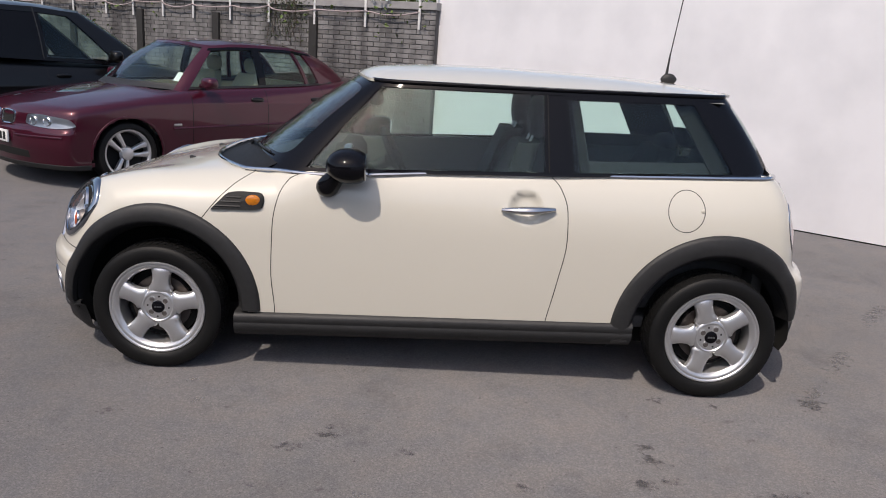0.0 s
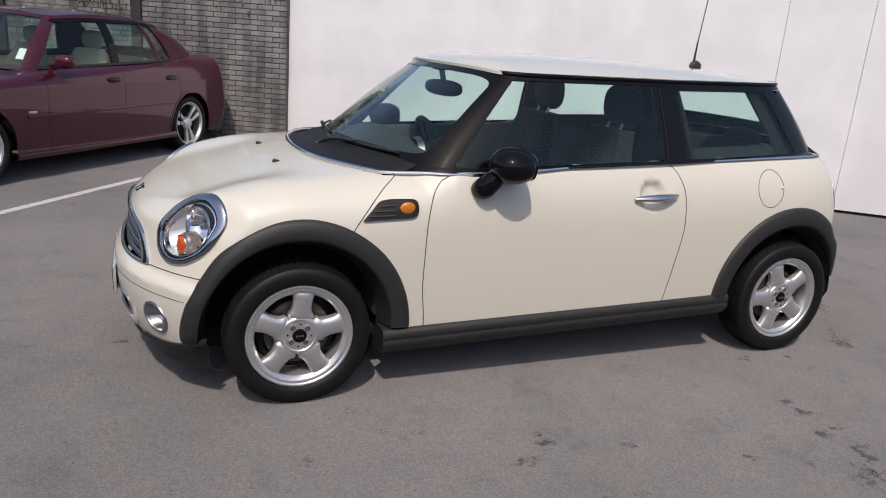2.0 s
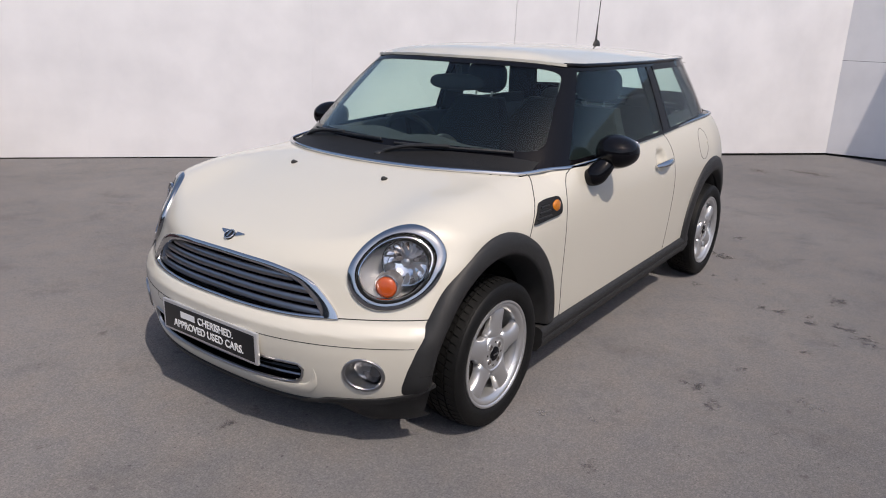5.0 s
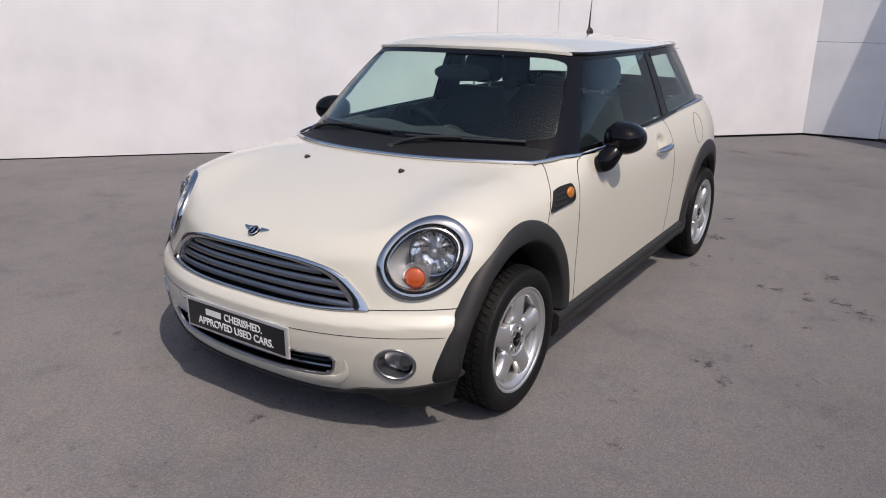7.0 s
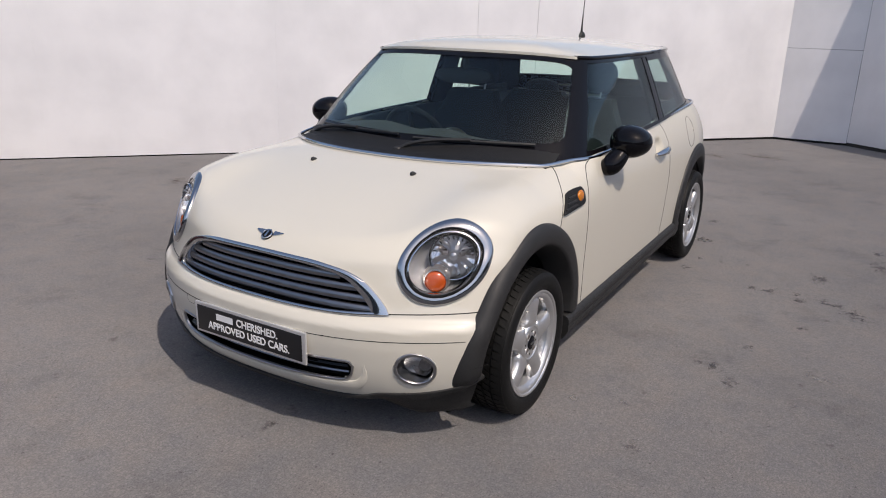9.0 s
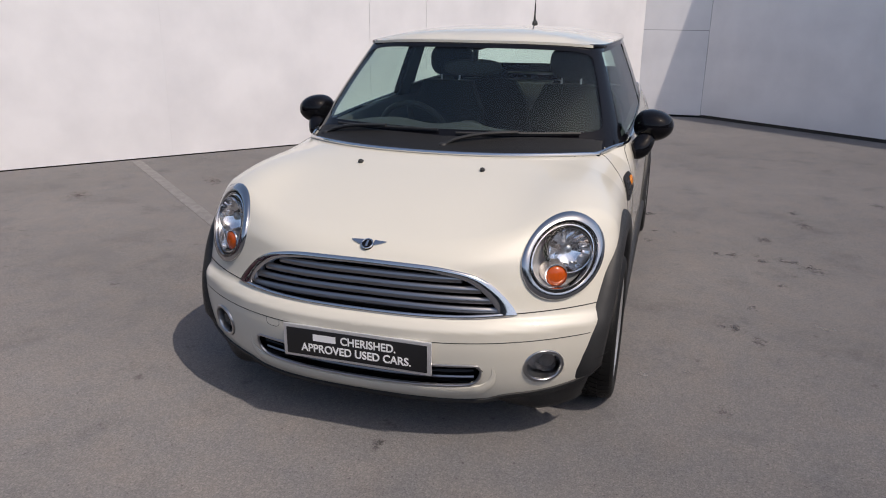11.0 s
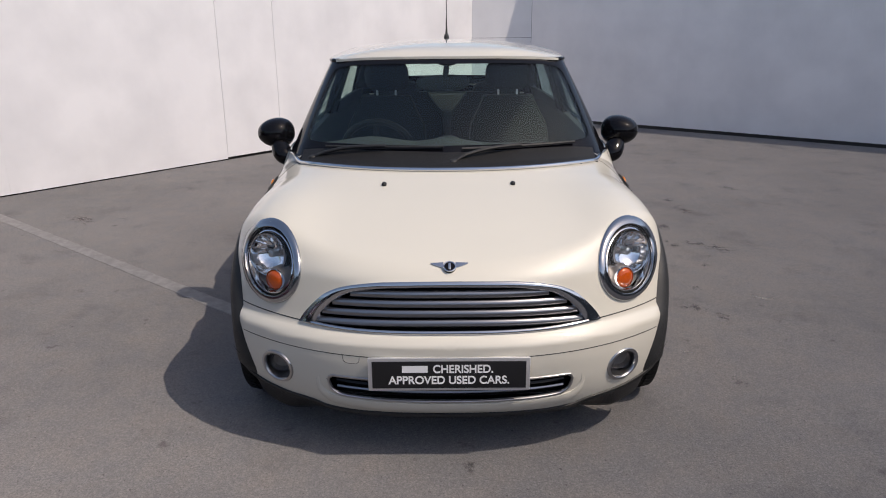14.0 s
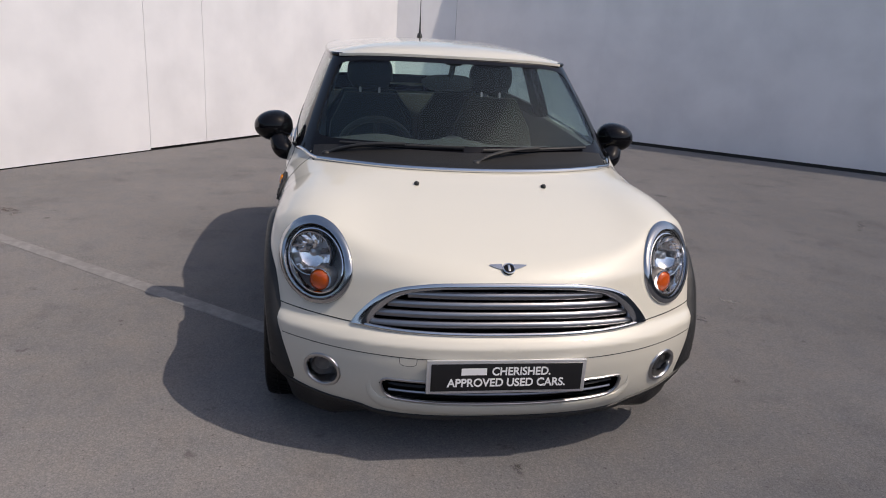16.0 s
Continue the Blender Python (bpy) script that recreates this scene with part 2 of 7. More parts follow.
class Shell:
    """The skin of a car body where a field is nought, met by rays from a spine."""

    def __init__(self, field, x0, x1, z, nx, nt, ncap):
        self.field = field
        rows = [(x0, 90 - 90 * i / ncap, -1) for i in range(ncap)] + [(x0 + (x1 - x0) * i / nx, 0, 0) for i in range(nx + 1)]
        rows += [(x1, 90 * (i + 1) / ncap, 1) for i in range(ncap)]
        t = np.linspace(0, 2 * np.pi, nt, endpoint=False)
        o, d = [], []
        for x, phi, s in rows:
            c, sn = math.cos(radians(min(phi, 89.7))), math.sin(radians(min(phi, 89.7)))
            o.append(np.stack([np.full(nt, x), np.zeros(nt), np.full(nt, z)], 1))
            d.append(np.stack([np.full(nt, sn * s), c * np.cos(t), c * np.sin(t)], 1))
        o, d = np.concatenate(o), np.concatenate(d)
        lo, hi = np.zeros(len(o)), np.full(len(o), 1.8)
        for _ in range(34):
            mid = (lo + hi) / 2
            inside = field(*(o + d * mid[:, None]).T) < 0
            lo, hi = np.where(inside, mid, lo), np.where(inside, hi, mid)
        self.v = o + d * lo[:, None]
        self.n = self.normal(self.v)
        a = np.arange((len(rows) - 1) * nt)
        nxt = np.where(a % nt == nt - 1, a - nt + 1, a + 1)
        self.f = np.stack([a, nxt, nxt + nt, a + nt], 1)
        self.c = self.v[self.f].mean(1)
        self.fn = self.n[self.f].mean(1)

    def normal(self, p):
        p, e = np.asarray(p, float).reshape(-1, 3), 1e-3
        g = np.stack([self.field(*(p + e * np.eye(3)[k]).T) - self.field(*(p - e * np.eye(3)[k]).T) for k in range(3)], 1)
        return g / np.linalg.norm(g, axis=1)[:, None]

    def along(self, p, axis, start, stop):
        """Where the skin lies on lines along an axis, from outside (start) to inside (stop)."""
        p = np.array(p, float).reshape(-1, 3)
        lo, hi = np.full(len(p), float(start)), np.full(len(p), float(stop))
        for _ in range(34):
            mid = (lo + hi) / 2
            p[:, axis] = mid
            out = self.field(*p.T) > 0
            lo, hi = np.where(out, mid, lo), np.where(out, hi, mid)
        p[:, axis] = lo
        return p

    def side(self, xz, s=-1):
        """Points on the flank (s: -1 left, 1 right) at given (x, z)."""
        return self.along([(x, 0, z) for x, z in xz], 1, s * 1.1, s * 0.2)

    def front(self, yz):
        return self.along([(0, y, z) for y, z in yz], 0, -2.6, -1.0)

    def top(self, xy):
        return self.along([(x, y, 0) for x, y in xy], 2, 1.5, 0.5)

    def piece(self, name, mask, mat, parent, label="", flip=False):
        """The faces of a region as a part, with the whole skin's normals."""
        f = self.f[mask]
        if not len(f):
            return None
        used, inv = np.unique(f, return_inverse=True)
        me = bpy.data.meshes.new(name)
        me.from_pydata(self.v[used].tolist(), [], inv.reshape(-1, 4).tolist())
        me.materials.append(mat)
        me.polygons.foreach_set("use_smooth", [True] * len(me.polygons))
        me.update()
        if me.polygons and Vector(me.polygons[len(f) // 2].normal).dot(Vector(self.fn[mask][len(f) // 2])) < 0:
            me.flip_normals()
        me.normals_split_custom_set_from_vertices(self.n[used].tolist())
        return part(name, me, mat, parent, label)


def resample(pts, step, closed=False):
    """Points at even steps along a smooth line through the given ones."""
    p = np.array(pts, float)
    if closed:
        p = np.vstack([p, p[:1]])
    s = np.r_[0, np.cumsum(np.linalg.norm(np.diff(p, axis=0), axis=1))]
    k = max(3, int(s[-1] / step))
    q = np.linspace(0, s[-1], k + 1)
    if closed:
        ext = np.vstack([p[-3:-1], p, p[1:3]])
        es = np.r_[s[-3:-1] - s[-1], s, s[1:3] + s[-1]]
        return np.stack([spline(list(zip(es, ext[:, i])))(q[:-1]) for i in range(p.shape[1])], 1)
    return np.stack([spline(list(zip(s, p[:, i])))(q) for i in range(p.shape[1])], 1)


def seam_line(sh, pts, r=0.0028, closed=False):
    """A dark panel gap that lies in the skin along surface points."""
    n = sh.normal(pts)
    bm = bmesh.new()
    tube(bm, [Vector(p) - Vector(q) * r * 0.55 for p, q in zip(pts, n)], r, 6, closed, normals=n)
    return bm


def band(sh, pts, width, height, closed=True, sink=0.004):
    """A rounded trim of some width along surface points, standing proud of the skin."""
    n = sh.normal(pts)
    bm = bmesh.new()
    w = width if isinstance(width, (list, tuple, np.ndarray)) else [width] * len(pts)
    k = len(pts)
    rings = []
    for i in range(k):
        a, b = pts[(i - 1) % k if closed else max(i - 1, 0)], pts[(i + 1) % k if closed else min(i + 1, k - 1)]
        d, up = Vector(b - a).normalized(), Vector(n[i])
        side = d.cross(up).normalized()
        p = Vector(pts[i])
        rings.append([p + side * w[i] * u * 0.5 + up * h for u, h in ((-1, -sink), (-0.95, height * 0.55), (-0.6, height), (0.6, height), (0.95, height * 0.55), (1, -sink))])
    if closed:
        rings.append(rings[0])
    grid(bm, rings)
    bmesh.ops.remove_doubles(bm, verts=bm.verts, dist=1e-6)
    bmesh.ops.recalc_face_normals(bm, faces=bm.faces)
    return bm


def inside(poly, p):
    """Which points (rows of two) lie in a polygon."""
    poly, p = np.asarray(poly, float), np.asarray(p, float)
    hit = np.zeros(len(p), bool)
    for a, b in zip(poly, np.roll(poly, -1, 0)):
        if abs(b[1] - a[1]) < 1e-12:
            continue
        c = (a[1] > p[:, 1]) != (b[1] > p[:, 1])
        hit ^= c & (p[:, 0] < (b[0] - a[0]) * (p[:, 1] - a[1]) / (b[1] - a[1]) + a[0])
    return hit


def lettering(text, size, mat, parent, m, name="lettering", label=""):
    cu = bpy.data.curves.new(name, "FONT")
    cu.body, cu.size, cu.extrude = text, size, 0.0006
    cu.offset = 0.0009
    cu.align_x, cu.align_y = "CENTER", "CENTER"
    tmp = new("tmp", cu)
    me = bpy.data.meshes.new_from_object(tmp.evaluated_get(bpy.context.evaluated_depsgraph_get()))
    bpy.data.objects.remove(tmp)
    bpy.data.curves.remove(cu)
    me.materials.clear()
    me.materials.append(mat)
    ob = new(name, me)
    ob.parent = parent
    ob.matrix_basis = m
    return tagged(ob, label)


def ellipse(cy, cz, a, b, n=48, power=2.0):
    e = 2 / power
    g = lambda v: math.copysign(abs(v) ** e, v)
    return [(cy + a * g(math.cos(2 * math.pi * k / n)), cz + b * g(math.sin(2 * math.pi * k / n))) for k in range(n)]


# ---- the cream hatchback ----
AXLE, HUB = 1.2335, 0.291
top_centre = spline([(-1.95, 0.50), (-1.87, 0.628), (-1.83, 0.668), (-1.78, 0.702), (-1.6, 0.770), (-1.4, 0.828), (-1.236, 0.868), (-1.1, 0.900), (-0.9, 0.935), (-0.7, 0.955)])
belt_z = spline([(-0.85, 0.900), (-0.6, 0.914), (0.44, 0.963), (1.42, 1.004), (1.6, 1.01)])
half_width = spline([(-2.0, 0.70), (-1.6, 0.780), (-1.25, 0.803), (-0.7, 0.802), (0.0, 0.804), (0.6, 0.805), (1.2, 0.803), (1.5, 0.775), (1.8, 0.715)])
nose_x = spline([(0.10, -1.78), (0.16, -1.82), (0.2, -1.848), (0.27, -1.876), (0.33, -1.889), (0.40, -1.896), (0.452, -1.895), (0.476, -1.880), (0.497, -1.858), (0.6, -1.842), (0.66, -1.832), (0.72, -1.80), (0.85, -1.74)])
tail_x = spline([(0.1, 1.69), (0.2, 1.725), (0.3, 1.765), (0.5, 1.785), (0.565, 1.775), (0.61, 1.725), (0.7, 1.705), (0.8, 1.685), (0.94, 1.625), (1.02, 1.55)])


def hatchback_field(x, y, z):
    s = np.abs(y)
    flank = half_width(x) - 1.5 * np.maximum(z - 0.6, 0) ** 3 * 1.05 - 0.09 * np.maximum(0.6 - z, 0) ** 2
    lean = np.clip((-0.60 - x) / 0.45, 0, 1)
    flank = flank - 0.050 * lean * (np.clip(z - 0.62, 0, 1) / 0.22) ** 2.8
    flank = flank - 0.034 * np.exp(-(((x - 0.350) / 0.060) ** 2 + ((z - 0.828) / 0.055) ** 2) ** 2.6)
    pod = 0.024 * np.exp(-(((s - 0.60) / 0.12) ** 2)) * np.exp(-np.maximum(np.abs(x + 1.48) / 0.24, 0) ** 2.4)
    back = np.clip((x + 1.30) / 0.40, 0, 1)
    crown = 0.010 * (s / 0.6) ** 2.0 + 0.040 * (s / 0.68) ** 3 * back * back * (3 - 2 * back)
    bonnet = top_centre(x) - crown + pod
    deck = belt_z(x) + 0.06
    w = np.clip((x + 0.98 - 0.45 * s * s) / 0.16, 0, 1)
    lid = bonnet * (1 - w) + np.minimum(deck, bonnet + 0.2) * w
    f = smax(s - flank, z - lid, 0.085)
    hi = np.clip((z - 0.45) / 0.28, 0, 1)
    hi = hi * hi * (3 - 2 * hi)
    front = nose_x(z) + 0.55 * s**2.65 * (1 - hi) + 0.62 * s**2.35 * hi - x
    f = smax(f, front, 0.05)
    f = smax(f, x - tail_x(z) + 0.34 * s**2.6, 0.06)
    return smax(f, 0.14 - z, 0.05)


def wheel(name, parent, at, side, turn, group=""):
    """A five-spoke alloy wheel with its tyre, standing upright; side -1: its face looks to -y."""
    w = new(name)
    w.parent = parent
    w.matrix_basis = pose(*at, 0, 0, 0 if side < 0 else 180)
    R, W = HUB - 0.001, 0.0875
    bm = bmesh.new()
    prof = [(-0.058, 0.206), (-0.0715, 0.2115), (-0.0795, 0.2185), (-0.0855, 0.237), (-0.0855, 0.258), (-0.080, 0.276), (-0.070, 0.2835), (-0.056, R - 0.0055)]
    prof += [(-a, r) for a, r in prof[7::-1]]
    lathe(bm, prof, 96)
    part("tyre", bm, M["rubber"], w, "black rubber tyre with grooved tread", sharp=50)
    bm = bmesh.new()
    step = 2 * math.pi / 60
    for k in range(60):
        for (y0, r0), (y1, r1), lag in (((-0.0745, 0.2825), (-0.038, R), 0.0), ((-0.031, R), (-0.003, R), 0.5), ((0.003, R), (0.031, R), 0.2), ((0.038, R), (0.0745, 0.2825), 0.7)):
            a0, a1, skew = step * (k + lag), step * (k + lag + 0.80), step * 0.35
            vs = [bm.verts.new(((r - deep) * math.sin(a + sk), y, (r - deep) * math.cos(a + sk)))
                  for deep in (0.010, 0.0) for y, r, a, sk in ((y0, r0, a0, 0), (y0, r0, a1, 0), (y1, r1, a1, skew), (y1, r1, a0, skew))]
            for q in ((4, 5, 6, 7), (0, 1, 5, 4), (1, 2, 6, 5), (2, 3, 7, 6), (3, 0, 4, 7)):
                bm.faces.new([vs[i] for i in q])
    bmesh.ops.recalc_face_normals(bm, faces=bm.faces)
    tagged(part("tread", bm, M["rubber"], w, "", smooth=False), kind="stuff")
    bm = bmesh.new()
    lathe(bm, [(-0.056, 0.174), (-0.0645, 0.180), (-0.0715, 0.187), (-0.0735, 0.194), (-0.0725, 0.1995), (-0.0770, 0.203), (-0.0785, 0.207), (-0.0775, 0.211), (-0.070, 0.2125), (-0.066, 0.204)], 72)
    part("rim_lip", bm, M["alloy"], w, "polished silver rim edge")
    bm = bmesh.new()
    lathe(bm, [(-0.062, 0.189), (-0.045, 0.182), (0.01, 0.172), (0.05, 0.176), (0.066, 0.19)], 48)
    part("rim_barrel", bm, M["alloy"], w)
    bm = bmesh.new()
    rows = []
    for r, hw, dep in ((0.066, 0.044, -0.0600), (0.078, 0.0515, -0.0625), (0.086, 0.0500, -0.0635), (0.094, 0.0430, -0.0640), (0.104, 0.0390, -0.0645), (0.125, 0.0370, -0.0655), (0.145, 0.0375, -0.0660), (0.163, 0.0415, -0.0655), (0.175, 0.0455, -0.0625), (0.184, 0.053, -0.0570), (0.192, 0.066, -0.0500)):
        rows.append([(-hw, dep + 0.035, r), (-hw, dep + 0.011, r), (-hw * 0.82, dep + 0.003, r), (-hw * 0.4, dep - 0.002, r), (0, dep - 0.0035, r), (hw * 0.4, dep - 0.002, r), (hw * 0.82, dep + 0.003, r), (hw, dep + 0.011, r), (hw, dep + 0.035, r)])
    grid(bm, rows)
    spoke = raw("spoke", bm, M["alloy"])
    for k in range(5):
        s = part("spoke", spoke, None, w, "silver alloy spoke" if k == 0 else "")
        s.matrix_basis = Matrix.Rotation(radians(turn + 72 * k), 4, "Y")
    bm = bmesh.new()
    lathe(bm, [(-0.02, 0.082), (-0.048, 0.082), (-0.0595, 0.078), (-0.0640, 0.072), (-0.0645, 0.0655), (-0.0607, 0.0610), (-0.0607, 0.030), (-0.0607, 0.0)], 48)
    part("hub", bm, M["alloy"], w)
    bm = bmesh.new()
    lathe(bm, [(-0.058, 0.0290), (-0.064, 0.0280), (-0.0665, 0.023), (-0.067, 0.0)], 32)
    cap = part("centre_cap", bm, M["gloss"], w, "glossy black centre cap")
    bm = bmesh.new()
    for u in (-0.011, 0, 0.011):
        box(bm, (u - 0.004, -0.0682, -0.004), (u + 0.004, -0.0668, 0.004), 0.0006)
    part("cap_mark", bm, M["satin"], cap)
    for k in range(4):
        bm = bmesh.new()
        a = radians(45 + 90 * k + turn)
        lathe(bm, [(-0.0605, 0.0120), (-0.0618, 0.0085), (-0.0635, 0.0080), (-0.0635, 0.0050), (-0.061, 0.0045), (-0.061, 0.0)], 16, centre=(0.041 * math.sin(a), 0, 0.041 * math.cos(a)))
        part("bolt", bm, M["steel"], w)
        bm = bmesh.new()
        lathe(bm, [(-0.0605, 0.0165), (-0.0625, 0.0165), (-0.0632, 0.0125), (-0.0600, 0.0115)], 18, centre=(0.041 * math.sin(a), 0, 0.041 * math.cos(a)))
        part("bolt_seat", bm, M["alloy"], w)
        bm = bmesh.new()
        a += radians(45)
        lathe(bm, [(-0.0600, 0.0045), (-0.0613, 0.0043), (-0.0613, 0.0)], 10, centre=(0.047 * math.sin(a), 0, 0.047 * math.cos(a)))
        part("hub_hole", bm, M["dark"], w)
    bm = bmesh.new()
    lathe(bm, [(-0.005, 0.05), (-0.012, 0.06), (-0.012, 0.132), (0.008, 0.132)], 48)
    lathe(bm, [(-0.012, 0.06), (-0.035, 0.056), (-0.036, 0.0)], 32)
    part("brake_disc", bm, M["rust"], w, "rusty steel brake disc")
    bm = bmesh.new()
    lathe(bm, [(0.03, 0.17), (0.012, 0.16), (0.012, 0.0)], 32)
    part("backing", bm, M["dark"], w)
    return w


def disc_fill(bm, pts, centre, n=6, dome=0.0, axis=(-1, 0, 0)):
    """Fills a ring of points towards a centre, domed along an axis."""
    c, ax = Vector(centre), Vector(axis)
    rows = []
    for i in range(n + 1):
        r = 1 - i / n * 0.995
        rows.append([c + (Vector(p) - c) * r + ax * dome * (1 - r * r) for p in pts])
    grid(bm, rows, wrap=True)
    bmesh.ops.recalc_face_normals(bm, faces=bm.faces)
    return bm


car = thing("hatchback_car", "cream three-door hatchback with black wheel arches and mirrors", "car")
sh = Shell(hatchback_field, -1.12, 1.15, 0.5, 190, 260, 110)
c, fn = sh.c, sh.fn
ax, s = np.abs(c[:, 1]), np.sign(c[:, 1])
X, Z = c[:, 0], c[:, 2]

half = [(0, 0.654), (0.2, 0.650), (0.31, 0.634), (0.385, 0.604), (0.437, 0.562), (0.482, 0.519), (0.478, 0.503), (0.42, 0.496), (0.25, 0.495), (0, 0.494)]
GRILLE = [(-y, z) for y, z in half[::-1]] + half[1:-1]
LOWER = [(-0.413, 0.318), (-0.40, 0.336), (-0.2, 0.334), (0, 0.333), (0.2, 0.334), (0.40, 0.336), (0.413, 0.318), (0.405, 0.284), (0.37, 0.259), (0.2, 0.250), (0, 0.247), (-0.2, 0.250), (-0.37, 0.259), (-0.405, 0.284)]
LAMP = (0.629, 0.671, 0.114, 0.1225)
FOG = (0.604, 0.323)
chin = spline([(0, 0.186), (0.3, 0.186), (0.42, 0.194), (0.48, 0.213), (0.6, 0.224), (0.68, 0.240), (0.74, 0.262), (0.79, 0.295)])
yz = c[:, 1:3]
face = X < -1.2
hole = np.zeros(len(c), bool)
hole |= face & inside(GRILLE, yz)
hole |= face & inside(LOWER, yz)
hole |= face & (((ax - LAMP[0]) / LAMP[2]) ** 2 + ((Z - LAMP[1]) / LAMP[3]) ** 2 < 1) & (Z < 0.84)
hole |= face & ((ax - FOG[0]) ** 2 + (Z - FOG[1]) ** 2 < 0.054**2)
for xa in (-AXLE, AXLE):
    hole |= ((X - xa) ** 2 + (Z - HUB) ** 2 < 0.40**2) & (ax > 0.42)
    hole |= (np.abs(X - xa) < 0.40) & (Z < HUB) & (ax > 0.42)
scuttle = -1.112 + 0.25 * ax**2 + 0.75 * ax**4
foot = np.interp(X, [-1.0, -0.94, -0.84, -0.735, -0.56, 1.3, 1.46], [0.0, 0.26, 0.52, 0.672, 0.735, 0.66, 0.60])
hole |= (X > scuttle) & (X < -0.56) & (ax < 0.668) & (Z > 0.8)
hole |= (X > -0.80) & (X < 1.44) & (Z > belt_z(X) + 0.004)
hole |= (X > -0.76) & (X < -0.50) & (Z > belt_z(X) + np.where(X < -0.66, 0.006, -0.003)) & (ax > 0.60)
hole |= (X > -0.60) & (X < 1.50) & (ax < foot - 0.03) & (fn[:, 2] > 0.3) & (Z > 0.9)
hole |= Z < np.where(X < -1.5, chin(ax) - 0.012, np.where(X > 1.55, 0.22, 0.262 + 0.03 * np.clip(X + 0.8, 0, 1.7)))
keep = ~hole

# bonnet, front shut line at the sides falls from the grille to the arch
shut_z = spline([(0.0, 0.49), (0.45, 0.503), (0.55, 0.507), (0.66, 0.510), (0.8, 0.516)])
CUT = spline([(0.60, -1.085), (0.688, -1.033), (0.841, -0.904), (0.889, -0.833), (0.93, -0.77)])
is_bonnet = keep & (X < CUT(Z)) & (Z > shut_z(ax)) & (X < -0.7)
is_bumper = keep & (X < -1.2) & ~is_bonnet
door_front = spline([(0.2, -0.716), (0.282, -0.716), (0.478, -0.733), (0.68, -0.729), (0.804, -0.709), (0.884, -0.662), (0.918, -0.590), (0.99, -0.5)])
door_rear = spline([(0.2, 0.462), (0.32, 0.480), (0.506, 0.513), (0.687, 0.538), (0.823, 0.530), (0.919, 0.493), (0.98, 0.429), (1.02, 0.40)])
is_door = keep & (X > door_front(Z)) & (X < door_rear(Z)) & ~is_bumper
is_wing = keep & ~is_bonnet & ~is_bumper & (X <= door_front(Z))
is_tailbump = keep & (X > 1.42) & (Z < 0.60)
is_gate = keep & ~is_tailbump & (X > 1.45) & (ax < 0.52)
is_quarter = keep & ~(is_bonnet | is_bumper | is_door | is_wing | is_tailbump | is_gate)
P = M["cream"]
bonnet = sh.piece("bonnet", is_bonnet, P, car, "cream clamshell bonnet")
bumper = sh.piece("front_bumper", is_bumper, P, car, "cream front bumper")
sh.piece("rear_bumper", is_tailbump, P, car)
sh.piece("tailgate", is_gate, P, car)
doors, quarters = {}, {}
for k in (-1, 1):
    sh.piece("front_wing", is_wing & (s == k), P, car)
    doors[k] = sh.piece("door", is_door & (s == k), P, car, "closed cream door")
    quarters[k] = sh.piece("rear_quarter", is_quarter & (s == k), P, car)

# panel gaps
for k in (-1, 1):
    zz = np.linspace(0.27, 0.915, 44)
    part("door_gap", seam_line(sh, sh.side([(float(door_front(z)), z) for z in zz], k)), M["seam"], doors[k])
    zz = np.linspace(0.30, 0.965, 44)
    part("door_gap", seam_line(sh, sh.side([(float(door_rear(z)), z) for z in zz], k)), M["seam"], doors[k])
    zz = np.linspace(0.66, 0.895, 24)
    part("bonnet_gap", seam_line(sh, sh.side([(float(CUT(z)), z) for z in zz], k)), M["seam"], bonnet)
    yy = np.linspace(0.475, 0.778, 26)
    part("bonnet_gap", seam_line(sh, sh.front([(k * y, float(shut_z(y))) for y in yy])), M["seam"], bonnet)
    part("sill_gap", seam_line(sh, sh.side([(x, 0.275 + 0.032 * (x + 0.75)) for x in np.linspace(-0.76, 0.82, 40)], k)), M["seam"], doors[k])
crease = [(y, 0.415 + 0.012 * abs(y)) for y in np.linspace(-0.74, 0.74, 60)]
pts = sh.front(crease)
part("bumper_gap", seam_line(sh, pts, 0.0022), M["seam"], bumper)
flap = [(0.15 + dx, 0.42 + dz) for dx, dz in ((0.15, -0.002), (0.152, -0.022), (0.165, -0.030), (0.19, -0.030), (0.205, -0.022), (0.207, -0.002))]
part("tow_cover_gap", seam_line(sh, sh.front(resample(flap, 0.01)), 0.0012), M["seam"], bumper)

# fuel flap and its ring
for k in (-1,):
    ring = sh.side(ellipse(1.045, 0.852, 0.080, 0.088, 48), k)
    part("fuel_flap", seam_line(sh, ring, 0.0024, True), M["seam"], quarters[k], "round fuel flap gap")
    d = sh.side([(1.116, 0.856)], k)[0]
    part("flap_thumb_rest", blob(bmesh.new(), d, (0.009, 0.006, 0.011), 2, 8, 12), P, quarters[k])

# wheel arch cladding
ARCH_FRONT = spline([(-10, 0.455), (80, 0.455), (95, 0.452), (117, 0.441), (132, 0.432), (148, 0.419), (156, 0.422), (164, 0.427), (176, 0.428), (188, 0.430), (215, 0.435)])
ARCH_REAR = spline([(-30, 0.372), (-10, 0.380), (10, 0.398), (25, 0.420), (40, 0.446), (60, 0.464), (80, 0.470), (120, 0.468), (200, 0.462)])


